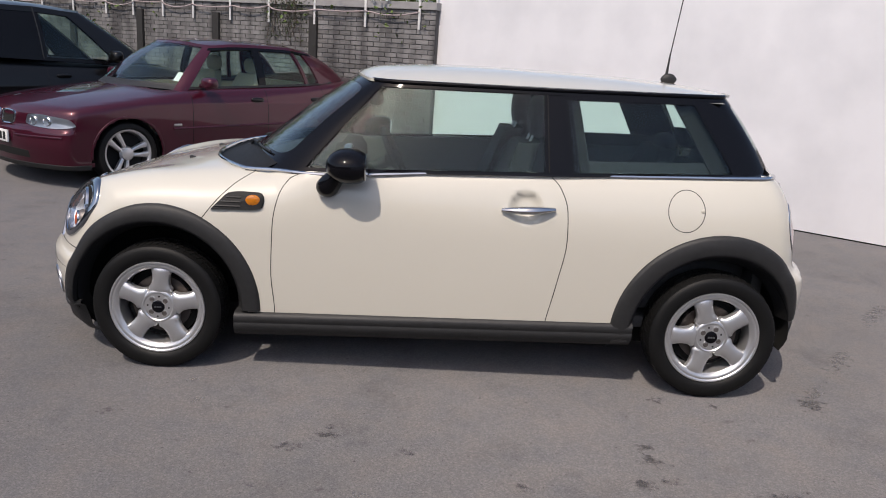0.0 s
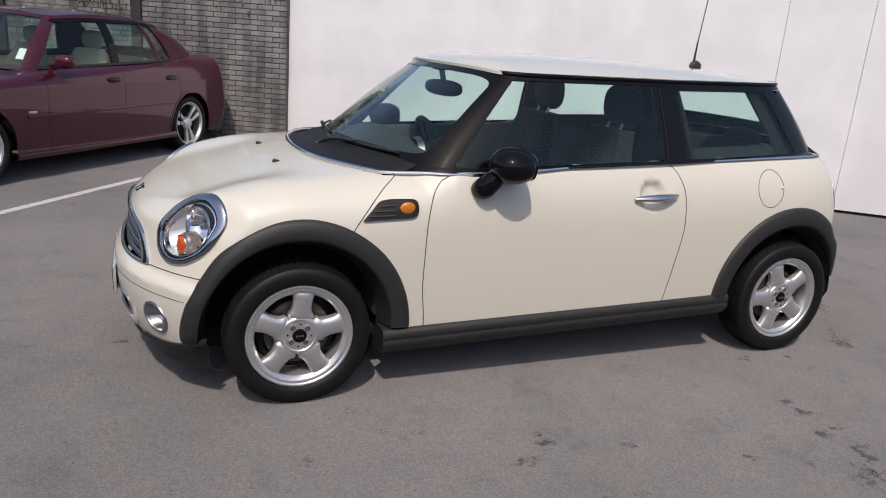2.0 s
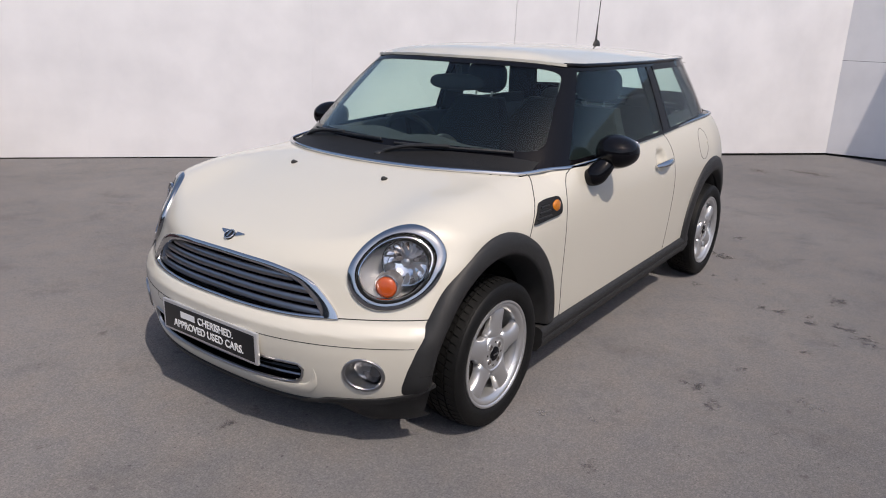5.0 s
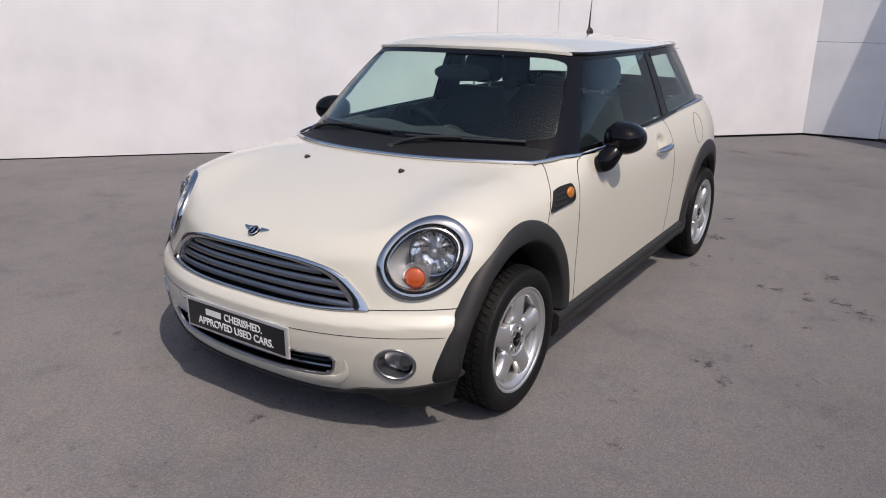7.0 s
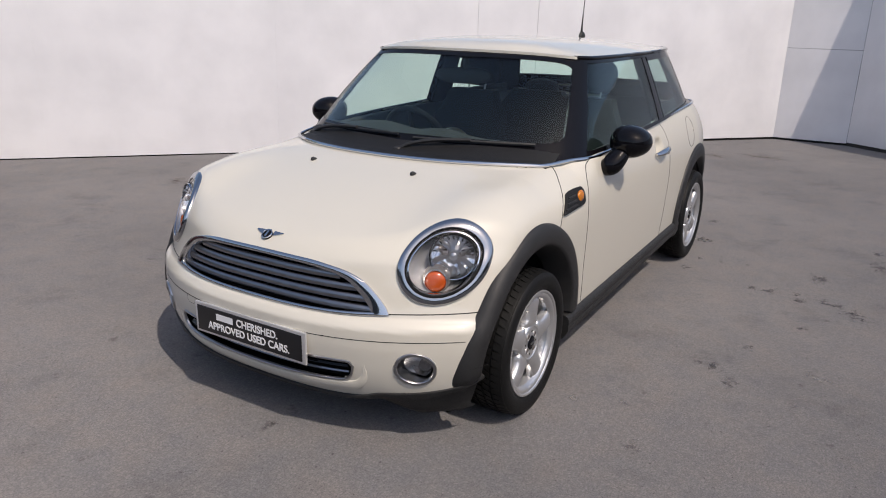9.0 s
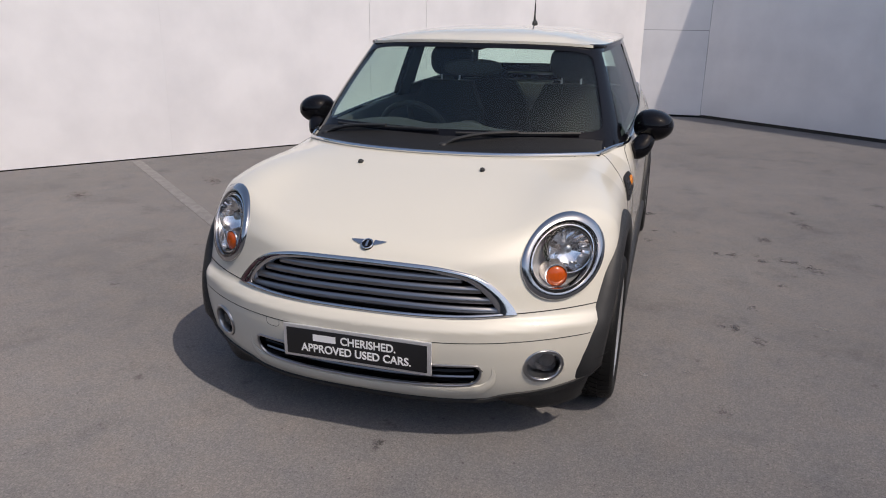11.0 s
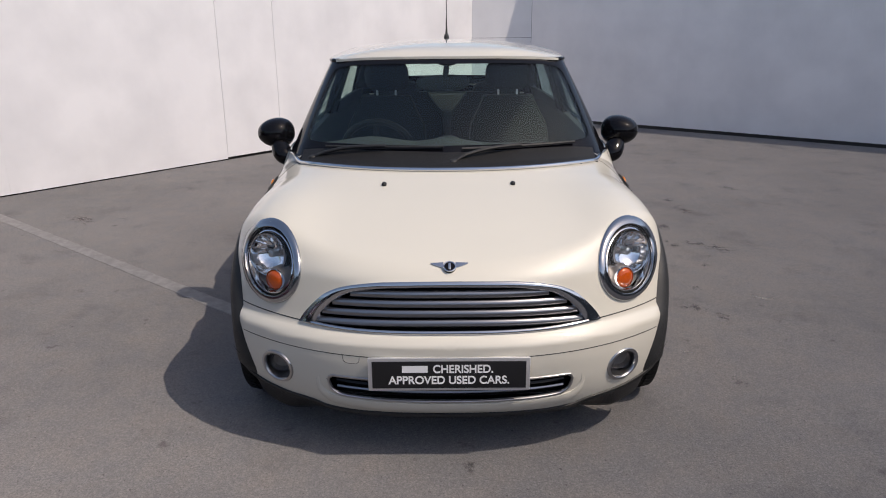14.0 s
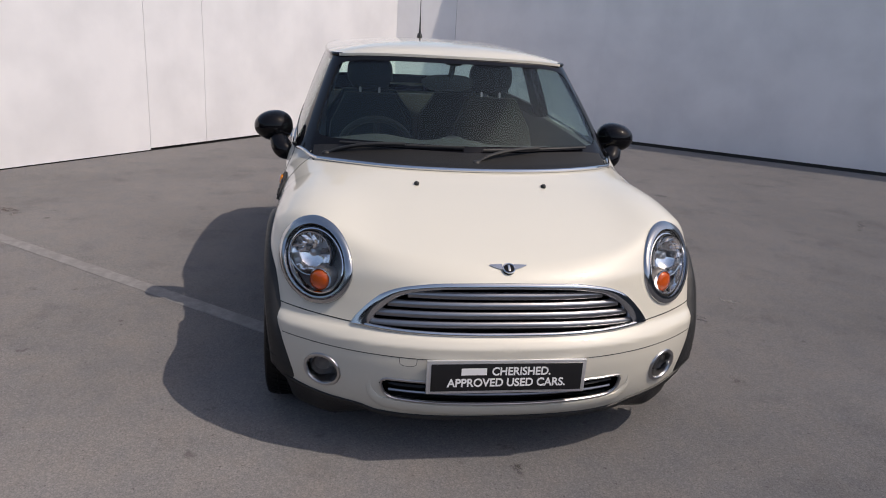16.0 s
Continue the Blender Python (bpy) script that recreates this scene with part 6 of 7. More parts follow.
def maroon_saloon():
    sal = thing("saloon_car", "glossy maroon four-door saloon parked in a bay", "car", at=(0, 0, 0))
    top = spline([(-2.30, 0.55), (-2.22, 0.68), (-2.1, 0.745), (-1.8, 0.825), (-1.3, 0.90), (-0.9, 0.952), (-0.6, 0.985), (1.2, 1.06), (1.5, 1.085), (1.9, 1.08), (2.12, 1.06), (2.22, 1.02), (2.32, 0.90)])
    belt = spline([(-0.8, 0.925), (-0.4, 0.938), (0.5, 0.968), (1.3, 1.005), (1.6, 1.02)])
    width = spline([(-2.3, 0.80), (-1.9, 0.855), (-1.4, 0.885), (0, 0.895), (1.4, 0.885), (2.0, 0.85), (2.6, 0.77)])
    nose = spline([(0.1, -2.16), (0.25, -2.21), (0.42, -2.245), (0.52, -2.235), (0.56, -2.20), (0.7, -2.17), (0.8, -2.1)])
    tail = spline([(0.1, 2.10), (0.3, 2.20), (0.5, 2.24), (0.62, 2.22), (0.9, 2.18), (1.05, 2.15)])
    field = saloon_field(top, belt, width, nose, tail)
    hub, R = 0.310, 0.310
    s = cut_shell(sal, field, (-1.415, 1.30), hub, R, -1.5, 1.5, M["maroon"], belt, (-1.08, 1.62, -0.64, 1.30), (-0.72, 0.24, 1.10), ("bonnet", "door", "rear_door", "boot_lid"))
    hs = House([
        ((-1.06, 0, 0.962), (-0.43, 0, 1.400)), ((-1.00, 0.35, 0.960), (-0.40, 0.26, 1.394)), ((-0.82, 0.65, 0.950), (-0.31, 0.44, 1.374)),
        ((-0.72, 0.752, 0.930), (-0.23, 0.510, 1.370)), ((-0.18, 0.785, 0.948), (-0.02, 0.565, 1.395)), ((0.20, 0.79, 0.962), (0.20, 0.60, 1.402)),
        ((0.28, 0.79, 0.965), (0.28, 0.60, 1.402)), ((0.90, 0.775, 0.986), (0.76, 0.585, 1.396)), ((0.94, 0.77, 0.988), (0.80, 0.58, 1.391)), ((1.28, 0.735, 1.012), (1.04, 0.56, 1.360)),
        ((1.58, 0.67, 1.050), (1.20, 0.52, 1.328)), ((1.70, 0.35, 1.078), (1.26, 0.3, 1.348)), ((1.74, 0, 1.083), (1.28, 0, 1.354)),
    ], 0.028)
    part("windscreen", hs.front_panel(2.35, 0.03, 0.95), M["glass"], sal, "clear windscreen")
    part("windscreen_frame", hs.front_panel(2.6, 0.94, 1.0, 0.02), M["maroon"], sal)
    part("scuttle", hs.front_panel(2.6, -0.08, 0.04, 0.02), M["plastic"], sal)
    for k in (-1, 1):
        part("a_pillar", hs.panel(2.3, 3.15, -0.10, 1, k, 0.002, 0.03), M["maroon"], sal)
        part("front_window", hs.panel(3.0, 5.05, 0.02, 0.88, k, -0.004, 0.004), M["glass_tint"], sal)
        part("window_frame", hs.panel(2.9, 9.2, 0.86, 0.94, k, 0.004, 0.02), M["gloss"], sal)
        part("roof_rail", hs.panel(2.9, 9.2, 0.93, 1.0, k, 0.006, 0.02), M["maroon"], sal)
        part("window_frame", hs.panel(3.0, 9.2, -0.02, 0.03, k, 0.003, 0.02), M["plastic"], sal)
        part("b_pillar", hs.panel(5.0, 6.05, 0, 1, k, 0.0, 0.03), M["gloss"], sal)
        part("rear_window", hs.panel(6.0, 7.05, 0.02, 0.88, k, -0.004, 0.004), M["glass_tint"], sal)
        part("window_bar", hs.panel(7.0, 8.05, 0, 1, k, 0.0, 0.03), M["maroon"], sal)
        part("quarter_window", hs.panel(8.0, 8.8, 0.02, 0.88, k, -0.004, 0.004), M["glass_tint"], sal)
        part("c_pillar", hs.panel(8.6, 10.1, 0, 1, k, 0.003, 0.03), M["maroon"], sal)
        # mirror, handles, moulding, badge
        bm = bmesh.new()
        blob(bm, (-0.55, k * 0.935, 0.998), (0.07, 0.095, 0.060), 2.8, 14, 22)
        tube(bm, [(-0.55, k * 0.78, 0.960), (-0.55, k * 0.90, 0.980)], 0.025, 8)
        part("door_mirror", bm, M["maroon"], sal)
        for x in (0.10, 0.97):
            p = s.side([(x, 0.825)], k)[0]
            bm = bmesh.new()
            blob(bm, (p[0], p[1] + k * 0.006, p[2]), (0.085, 0.02, 0.026), 2.8, 10, 18)
            part("door_handle", bm, M["black_paint"], sal)
        bm = bmesh.new()
        tube(bm, [Vector(p) + Vector((0, k * 0.004, 0)) for p in s.side([(x, 0.545 + 0.012 * (x + 0.9)) for x in np.linspace(-0.95, 1.0, 40)], k)], 0.013, 6)
        part("side_moulding", bm, M["maroon"], sal)
        p = s.side([(-0.90, 0.58)], k)[0]
        bm = bmesh.new()
        box(bm, (p[0] - 0.045, p[1] - 0.008, p[2] - 0.012), (p[0] + 0.045, p[1] + 0.008, p[2] + 0.012), 0.003)
        part("wing_badge", bm, M["satin"], sal)
        bm = bmesh.new()
        grid(bm, [[(x, k * y, z) for y, z in ((0.74, 0.25), (0.865, 0.245), (0.88, 0.22), (0.86, 0.185), (0.75, 0.17))] for x in np.linspace(-1.05, 1.05, 12)])
        part("sill", bm, M["maroon"], sal)
        # headlight with two round lamps
        lamp = new("headlight")
        lamp.parent = sal
        el = [(k * 0.40, 0.590), (k * 0.42, 0.665), (k * 0.55, 0.672), (k * 0.70, 0.660), (k * 0.825, 0.638), (k * 0.850, 0.588), (k * 0.70, 0.553), (k * 0.55, 0.560), (k * 0.44, 0.575)]
        pts = s.front(resample(el, 0.02, True))
        nn = s.normal(pts)
        ctr = Vector(s.front([(k * 0.58, 0.615)])[0])
        bm = bmesh.new()
        rows = [[Vector(p) - Vector(q) * 0.004 for p, q in zip(pts, nn)], [Vector(p) + Vector(q) * 0.007 for p, q in zip(pts, nn)]]
        for r in (0.9, 0.6, 0.3, 0.01):
            q = s.front([(k * 0.58 + (p[1] - k * 0.58) * r, 0.615 + (p[2] - 0.615) * r) for p in pts])
            rows.append([Vector(a) + Vector(b) * 0.007 for a, b in zip(q, s.normal(q))])
        grid(bm, rows, wrap=True)
        bmesh.ops.recalc_face_normals(bm, faces=bm.faces)
        part("lamp_case", bm, M["satin"], lamp)
        for y in (0.49, 0.63):
            p = Vector(s.front([(k * y, 0.613)])[0])
            bm = bmesh.new()
            lathe(bm, [(-0.02, 0.043), (0.012, 0.043), (0.016, 0.038), (0.006, 0.034), (0.004, 0.0)], 24)
            bmesh.ops.transform(bm, matrix=Matrix.Translation(p) @ Vector((-1, k * 0.3, 0.1)).normalized().to_track_quat("Y", "Z").to_matrix().to_4x4(), verts=bm.verts)
            part("lamp_ring", bm, M["reflector"], lamp)
        # kidney grilles
        kid = s.front(resample([(k * 0.035, 0.575), (k * 0.040, 0.668), (k * 0.14, 0.680), (k * 0.245, 0.662), (k * 0.235, 0.572), (k * 0.14, 0.556)], 0.015, True))
        part("grille_surround", band(s, kid, 0.018, 0.014), M["chrome"], sal, "chrome grille surround")
        bm = bmesh.new()
        disc_fill(bm, kid, Vector(s.front([(k * 0.14, 0.618)])[0]), 4, 0.002)
        part("grille", bm, M["dark"], sal)
    roof_cap(hs, 12, spline([(-0.45, 1.402), (-0.25, 1.428), (0.25, 1.450), (0.8, 1.440), (1.05, 1.410), (1.30, 1.356)]), (0.05, 0.8), M["maroon"], sal)
    part("rear_screen", rear_panel(hs, 12, 1.8, 0.05, 0.95), M["glass_tint"], sal)
    for q in (-1.415, 1.30):
        for k in (-1, 1):
            road_wheel(sal, (q, k * 0.755, hub), k, R, 0.225, 3, -40 if q < 0 else 50)
    bm = bmesh.new()
    box(bm, (-1.80, -0.62, 0.17), (2.05, 0.62, 0.26), 0.03)
    part("underbody", bm, M["dark"], sal)
    # lower bumper mouth and plate
    mouth = s.front([(y, 0.315 - 0.02 * (y / 0.6) ** 2) for y in np.linspace(-0.46, 0.46, 41)])
    part("bumper_intake", band(s, mouth, 0.075, 0.003, closed=False), M["dark"], sal, "dark slot in the bumper")
    for k in (-1, 1):
        strip = s.front([(k * y, 0.47 + 0.01 * y) for y in np.linspace(0.30, 0.80, 24)])
        part("bumper_strip", band(s, strip, 0.020, 0.006, closed=False), M["maroon"], sal)
    apron = s.front([(y, 0.200) for y in np.linspace(-0.74, 0.74, 41)])
    part("bumper_apron", band(s, apron, 0.050, 0.005, closed=False), M["plastic"], sal, "black lower edge of the bumper")
    for k in (-1, 1):
        edge = s.side([(x, 0.200) for x in np.linspace(-2.12, -1.78, 16)], k)
        part("bumper_apron", band(s, edge, 0.050, 0.005, closed=False), M["plastic"], sal)
    bm = bmesh.new()
    box(bm, (-2.262, -0.26, 0.395), (-2.245, 0.26, 0.505), 0.004)
    plate = part("number_plate", bm, M["plate_white"], sal, "white number plate")
    bm = bmesh.new()
    for u in (-0.20, -0.13, -0.06, 0.04, 0.11, 0.18):
        box(bm, (-2.2645, u - 0.024, 0.415), (-2.262, u + 0.024, 0.485))
    part("plate_bar", bm, M["plate"], plate, smooth=False)
    # cabin
    bm = bmesh.new()
    box(bm, (-0.7, -0.72, 0.24), (1.6, 0.72, 0.34), 0.02)
    box(bm, (-0.80, -0.68, 0.5), (-0.45, 0.68, 0.935), 0.06)
    box(bm, (1.2, -0.60, 0.5), (1.5, 0.60, 0.97), 0.04)
    part("floor_tub", bm, M["trim"], sal)
    for k in (-1, 1):
        bm = bmesh.new()
        grid(bm, [[(x, k * y, z) for y, z in ((0.775, 0.93), (0.74, 0.92), (0.73, 0.6), (0.72, 0.3))] for x in np.linspace(-0.5, 1.4, 8)])
        part("door_lining", bm, M["beige"], sal)
        bm = bmesh.new()
        seat_shape(bm, 0.18, k * 0.37, 0.24, True, 20, 0.62, 0.50)
        blob(bm, (-0.02, k * 0.37, 0.50), (0.27, 0.24, 0.09), 3.2, 10, 20)
        bmesh.ops.recalc_face_normals(bm, faces=bm.faces)
        seat = part("seat", bm, M["beige"], sal, "beige leather seat")
        bm = bmesh.new()
        blob(bm, (0.42, k * 0.37, 1.17), (0.05, 0.13, 0.09), 2.6, 12, 18)
        part("headrest", bm, M["beige"], seat)
    bm = bmesh.new()
    blob(bm, (0.8, 0, 0.52), (0.25, 0.62, 0.1), 3.4, 10, 20)
    seat_shape(bm, 0.98, 0, 0.60, False, 24, 0.54, 0.5)
    bmesh.ops.recalc_face_normals(bm, faces=bm.faces)
    part("rear_bench", bm, M["beige"], sal)
    # paper sticker low in the windscreen
    bm = bmesh.new()
    grid(bm, [[Vector(hs.at(1.93 + 0.32 * i / 3, 0.12 + 0.18 * j / 3, -1, -0.012)) for j in range(4)] for i in range(4)])
    part("windscreen_sticker", bm, M["plate_white"], sal, "white paper sticker behind the glass")
    sal.matrix_world = pose(-2.76, 4.92, 0, 0, 0, 51.2)
    return sal


maroon_saloon()


def black_estate():
    suv = thing("people_carrier", "tall black car parked beside the maroon saloon", "car")
    top = spline([(-2.3, 0.70), (-2.2, 0.85), (-1.9, 0.96), (-1.45, 1.05), (-1.1, 1.10), (2.2, 1.15)])
    belt = spline([(-1.0, 1.05), (0, 1.075), (1.5, 1.115), (2.2, 1.13)])
    width = spline([(-2.3, 0.82), (-1.4, 0.91), (0, 0.93), (1.5, 0.91), (2.3, 0.85)])
    nose = spline([(0.2, -2.2), (0.5, -2.27), (0.8, -2.2), (1.0, -2.1)])
    tail = spline([(0.2, 2.2), (0.6, 2.28), (1.1, 2.2)])
    field = saloon_field(top, belt, width, nose, tail, 0.2)
    s = cut_shell(suv, field, (-1.4, 1.4), 0.35, 0.35, -1.5, 1.5, M["black_paint"], belt, (-1.44, 2.6, -0.95, 2.6), (-0.75, 0.30, 1.25), ("bonnet", "door", "rear_door", "boot_lid"), 0.6)
    hs = House([
        ((-1.42, 0, 1.08), (-0.36, 0, 1.68)), ((-1.25, 0.5, 1.075), (-0.31, 0.42, 1.668)), ((-0.98, 0.80, 1.06), (-0.20, 0.60, 1.64)),
        ((-0.62, 0.83, 1.06), (-0.02, 0.62, 1.645)), ((0.28, 0.84, 1.085), (0.30, 0.65, 1.665)), ((0.36, 0.84, 1.088), (0.38, 0.65, 1.665)),
        ((1.20, 0.83, 1.11), (1.15, 0.64, 1.655)), ((1.28, 0.83, 1.11), (1.22, 0.64, 1.655)), ((1.95, 0.78, 1.11), (1.70, 0.60, 1.58)), ((2.14, 0.7, 1.12), (1.85, 0.55, 1.57)), ((2.22, 0, 1.12), (1.92, 0, 1.60)),
    ], 0.02)
    part("windscreen", hs.front_panel(1.8, 0.03, 0.95), M["glass_tint"], suv)
    for k in (-1, 1):
        part("a_pillar", hs.panel(1.75, 3.05, 0, 1, k, 0.002, 0.03), M["black_paint"], suv)
        part("front_window", hs.panel(3.0, 4.0, 0.03, 0.92, k, -0.004, 0.004), M["glass_tint"], suv)
        part("b_pillar", hs.panel(3.95, 5.05, 0, 1, k, 0, 0.03), M["gloss"], suv)
        part("pillar_trim", hs.panel(4.35, 4.62, 0, 1, k, 0.004, 0.006), M["plastic"], suv)
        part("rear_window", hs.panel(5.0, 6.0, 0.03, 0.92, k, -0.004, 0.004), M["gloss"], suv)
        part("c_pillar", hs.panel(5.95, 7.05, 0, 1, k, 0, 0.03), M["gloss"], suv)
        part("quarter_window", hs.panel(7.0, 8.0, 0.03, 0.92, k, -0.004, 0.004), M["gloss"], suv)
        part("d_pillar", hs.panel(7.8, 9.1, 0, 1, k, 0.002, 0.03), M["black_paint"], suv)
        part("window_frame", hs.panel(3.0, 8.2, 0.9, 1.0, k, 0.002, 0.02), M["black_paint"], suv)
        part("window_frame", hs.panel(3.0, 8.2, -0.03, 0.035, k, 0.003, 0.02), M["gloss"], suv)
        bm = bmesh.new()
        blob(bm, (-0.48, k * 0.99, 1.150), (0.07, 0.105, 0.075), 2.8, 14, 22)
        tube(bm, [(-0.47, k * 0.84, 1.09), (-0.48, k * 0.94, 1.12)], 0.03, 8)
        part("door_mirror", bm, M["black_paint"], suv)
        for x in (0.12, 1.08):
            p = s.side([(x, 0.90)], k)[0]
            bm = bmesh.new()
            blob(bm, (p[0], p[1] + k * 0.01, p[2]), (0.09, 0.02, 0.022), 2.8, 10, 18)
            part("door_handle", bm, M["black_paint"], suv)
    roof_cap(hs, 10, spline([(-0.38, 1.682), (0.3, 1.725), (1.0, 1.715), (1.95, 1.62)]), (0.1, 1.5), M["black_paint"], suv)
    part("rear_screen", rear_panel(hs, 10, 0.9, 0.05, 0.95), M["gloss"], suv)
    for q in (-1.4, 1.4):
        for k in (-1, 1):
            road_wheel(suv, (q, k * 0.79, 0.35), k, 0.35, 0.23, 5)
    bm = bmesh.new()
    box(bm, (-2.0, -0.75, 0.2), (2.1, 0.75, 0.32), 0.03)
    box(bm, (-0.9, -0.74, 0.5), (-0.6, 0.74, 1.0), 0.06)
    box(bm, (0.2, -0.62, 0.4), (0.5, -0.1, 1.2), 0.06)
    box(bm, (0.2, 0.1, 0.4), (0.5, 0.62, 1.2), 0.06)
    part("cabin", bm, M["trim"], suv)
    suv.matrix_world = pose(-5.11, 5.86, 0, 0, 0, 231.2)
    return suv


black_estate()


# ---- grey brick wall with its rail, hooks, cable and hedge ----
BRICK_A, BRICK_D, BRICK_L = Vector((-0.10, 6.00, 0)), Vector((-0.883, 0.469, 0)), 11.6
brick_m = Matrix.Translation(BRICK_A) @ Matrix(((-BRICK_D.x, 0.469, 0, 0), (-BRICK_D.y, 0.883, 0, 0), (0, 0, 1, 0), (0, 0, 0, 1)))
bm = bmesh.new()
box(bm, (-BRICK_L, 0.012, -0.1), (0, 0.22, 1.99))
mortar = material("grey_mortar", (0.098, 0.095, 0.095), 0.95, vary=0.3, scale=30, bump=0.003, bump_scale=120)
wall_brick = structure("wall_back", bm, mortar, "grey painted brick yard wall", "wall")
wall_brick.matrix_world = brick_m
bm = bmesh.new()
box(bm, (-BRICK_L, -0.03, 1.99), (0.02, 0.25, 2.085), 0.008)
o = structure("trim", bm, material("coping_concrete", (0.30, 0.29, 0.29), 0.85, vary=0.25, scale=9, bump=0.003, bump_scale=60), "grey coping along the brick wall", "coping")
o.matrix_world = brick_m
# black upright strips set a little proud of the bricks
upright_mat = material("black_upright", (0.02, 0.019, 0.018), 0.8, vary=0.4, scale=14, bump=0.002, bump_scale=50)
post = thing("wall_post", "black upright strip standing proud of the brick wall", "post", "posts on the wall")
bm = bmesh.new()
box(bm, (-0.065, -0.045, 0.0), (0.065, 0.0105, 1.84), 0.006)
part("upright_shaft", bm, upright_mat, post, sharp=30)
post.matrix_world = brick_m @ pose(-1.92, 0, 0)
for q in (3.73, 5.34, 6.95, 8.55):
    copy_thing(post, brick_m @ pose(-q, 0, 0))
hook_mat = material("white_bracket", (0.66, 0.65, 0.64), 0.55, vary=0.15, scale=25)
hook = thing("wall_bracket", "white metal bracket hung on the coping", "bracket", "brackets on the wall")
bm = bmesh.new()
box(bm, (-0.017, -0.046, 1.74), (0.017, -0.034, 2.12), 0.003)
box(bm, (-0.017, -0.04, 2.108), (0.017, 0.26, 2.12), 0.003)
part("bracket_strap", bm, hook_mat, hook, sharp=30)
hook.matrix_world = brick_m @ pose(-0.22, 0, 0)
HOOKS = (0.22, 1.05, 1.89, 2.70, 3.43, 4.17, 4.81, 5.47, 6.1, 6.9, 7.7, 8.5, 9.3)
for q in HOOKS[1:]:
    copy_thing(hook, brick_m @ pose(-q, 0, 0))
bm = bmesh.new()
pts = []
for a, b in zip(HOOKS, HOOKS[1:]):
    sag = 0.035 + 0.02 * math.sin(a * 5)
    pts += [(-a - (b - a) * t, -0.056 - 0.01 * math.sin(t * math.pi), 1.945 - sag * 4 * t * (1 - t) + 0.02 * math.sin(a * 3)) for t in np.linspace(0, 1, 10)[:-1]]
tube(bm, pts, 0.009, 6)
cable = tagged(new("cable", raw("cable", bm, material("pale_hose", (0.42, 0.34, 0.34), 0.6))), "pale hose slung between the wall brackets", "hose")
cable.matrix_world = brick_m

# hedge behind the wall
leaf_mat = material("leaf_green", (0.10, 0.15, 0.035), 0.6, vary=0.5, scale=7)
twig_mat = material("twig_bark", (0.06, 0.045, 0.032), 0.9)
hedge = thing("hedge", "green leafy shrubs growing over the wall's top", "shrub")
rnd = random.Random(5)
verts, faces = [], []
stems = bmesh.new()
for i in range(95):
    px, py = -rnd.uniform(0.1, 8.2), rnd.uniform(0.32, 1.0)
    h = rnd.uniform(1.9, 2.75)
    lean = Vector((rnd.uniform(-0.25, 0.25), rnd.uniform(-0.5, 0.05), 0))
    q = [Vector((px, py, 0.4)) + lean * t * t + Vector((0, 0, h * t)) for t in (0, 0.3, 0.6, 0.85, 1)]
    tube(stems, q, [0.014, 0.012, 0.009, 0.006, 0.003], 5)
    for j in range(170):
        t = rnd.uniform(0.56, 1.04)
        c0 = Vector((px, py, 0.4)) + lean * t * t + Vector((rnd.gauss(0, 0.16), rnd.gauss(0, 0.16), h * t + rnd.gauss(0, 0.08)))
        d = Vector((rnd.gauss(0, 1), rnd.gauss(0, 1), rnd.gauss(-0.2, 0.6))).normalized()
        w = d.cross(Vector((rnd.gauss(0, 1), rnd.gauss(0, 1), rnd.gauss(0, 1)))).normalized()
        n = d.cross(w)
        ln, wd = rnd.uniform(0.045, 0.085), rnd.uniform(0.016, 0.028)
        k = len(verts)
        verts += [c0, c0 + d * ln * 0.5 + w * wd + n * 0.006, c0 + d * ln, c0 + d * ln * 0.5 - w * wd + n * 0.006, c0 + d * ln * 0.5 - n * 0.004]
        faces += [(k, k + 1, k + 4), (k + 1, k + 2, k + 4), (k + 2, k + 3, k + 4), (k + 3, k, k + 4)]
me = bpy.data.meshes.new("leaves")
me.from_pydata([tuple(v) for v in verts], [], faces)
me.materials.append(leaf_mat)
tagged(part("leaves", me, leaf_mat, hedge, "small green leaves"), kind="stuff")
part("stems", stems, twig_mat, hedge)
hedge.matrix_world = brick_m
# bare creeper hanging down the face
creeper = thing("creeper", "dark dry creeper hanging down the brick wall", "creeper")
bm = bmesh.new()
for i in range(16):
    x = -2.35 + rnd.gauss(0, 0.22)
    z, y = 2.06, -0.045
    q = []
    for j in range(8):
        q.append((x, y, z))
        x += rnd.gauss(0, 0.02)
        z -= rnd.uniform(0.04, 0.11)
        y = -0.02 - rnd.uniform(0, 0.02)
    tube(bm, q, 0.004, 4)
part("stems", bm, twig_mat, creeper)
me = bpy.data.meshes.new("dry_leaves")
verts, faces = [], []
for i in range(420):
    c0 = Vector((-2.35 + rnd.gauss(0, 0.25), -0.03 - rnd.uniform(0, 0.05), 2.06 - abs(rnd.gauss(0, 0.28))))
    d, w = Vector((rnd.gauss(0, 1), rnd.gauss(0, 0.4), rnd.gauss(-0.6, 0.6))).normalized() * 0.03, Vector((rnd.gauss(0, 1), rnd.gauss(0, 0.5), rnd.gauss(0, 1))).normalized() * 0.013
    k = len(verts)
    verts += [c0, c0 + d * 0.5 + w, c0 + d, c0 + d * 0.5 - w]
    faces += [(k, k + 1, k + 2), (k, k + 2, k + 3)]
me.from_pydata([tuple(v) for v in verts], [], faces)
me.materials.append(material("dry_leaf", (0.035, 0.045, 0.018), 0.7, vary=0.4, scale=9))
tagged(part("dry_leaves", me, None, creeper), kind="stuff")
creeper.matrix_world = brick_m

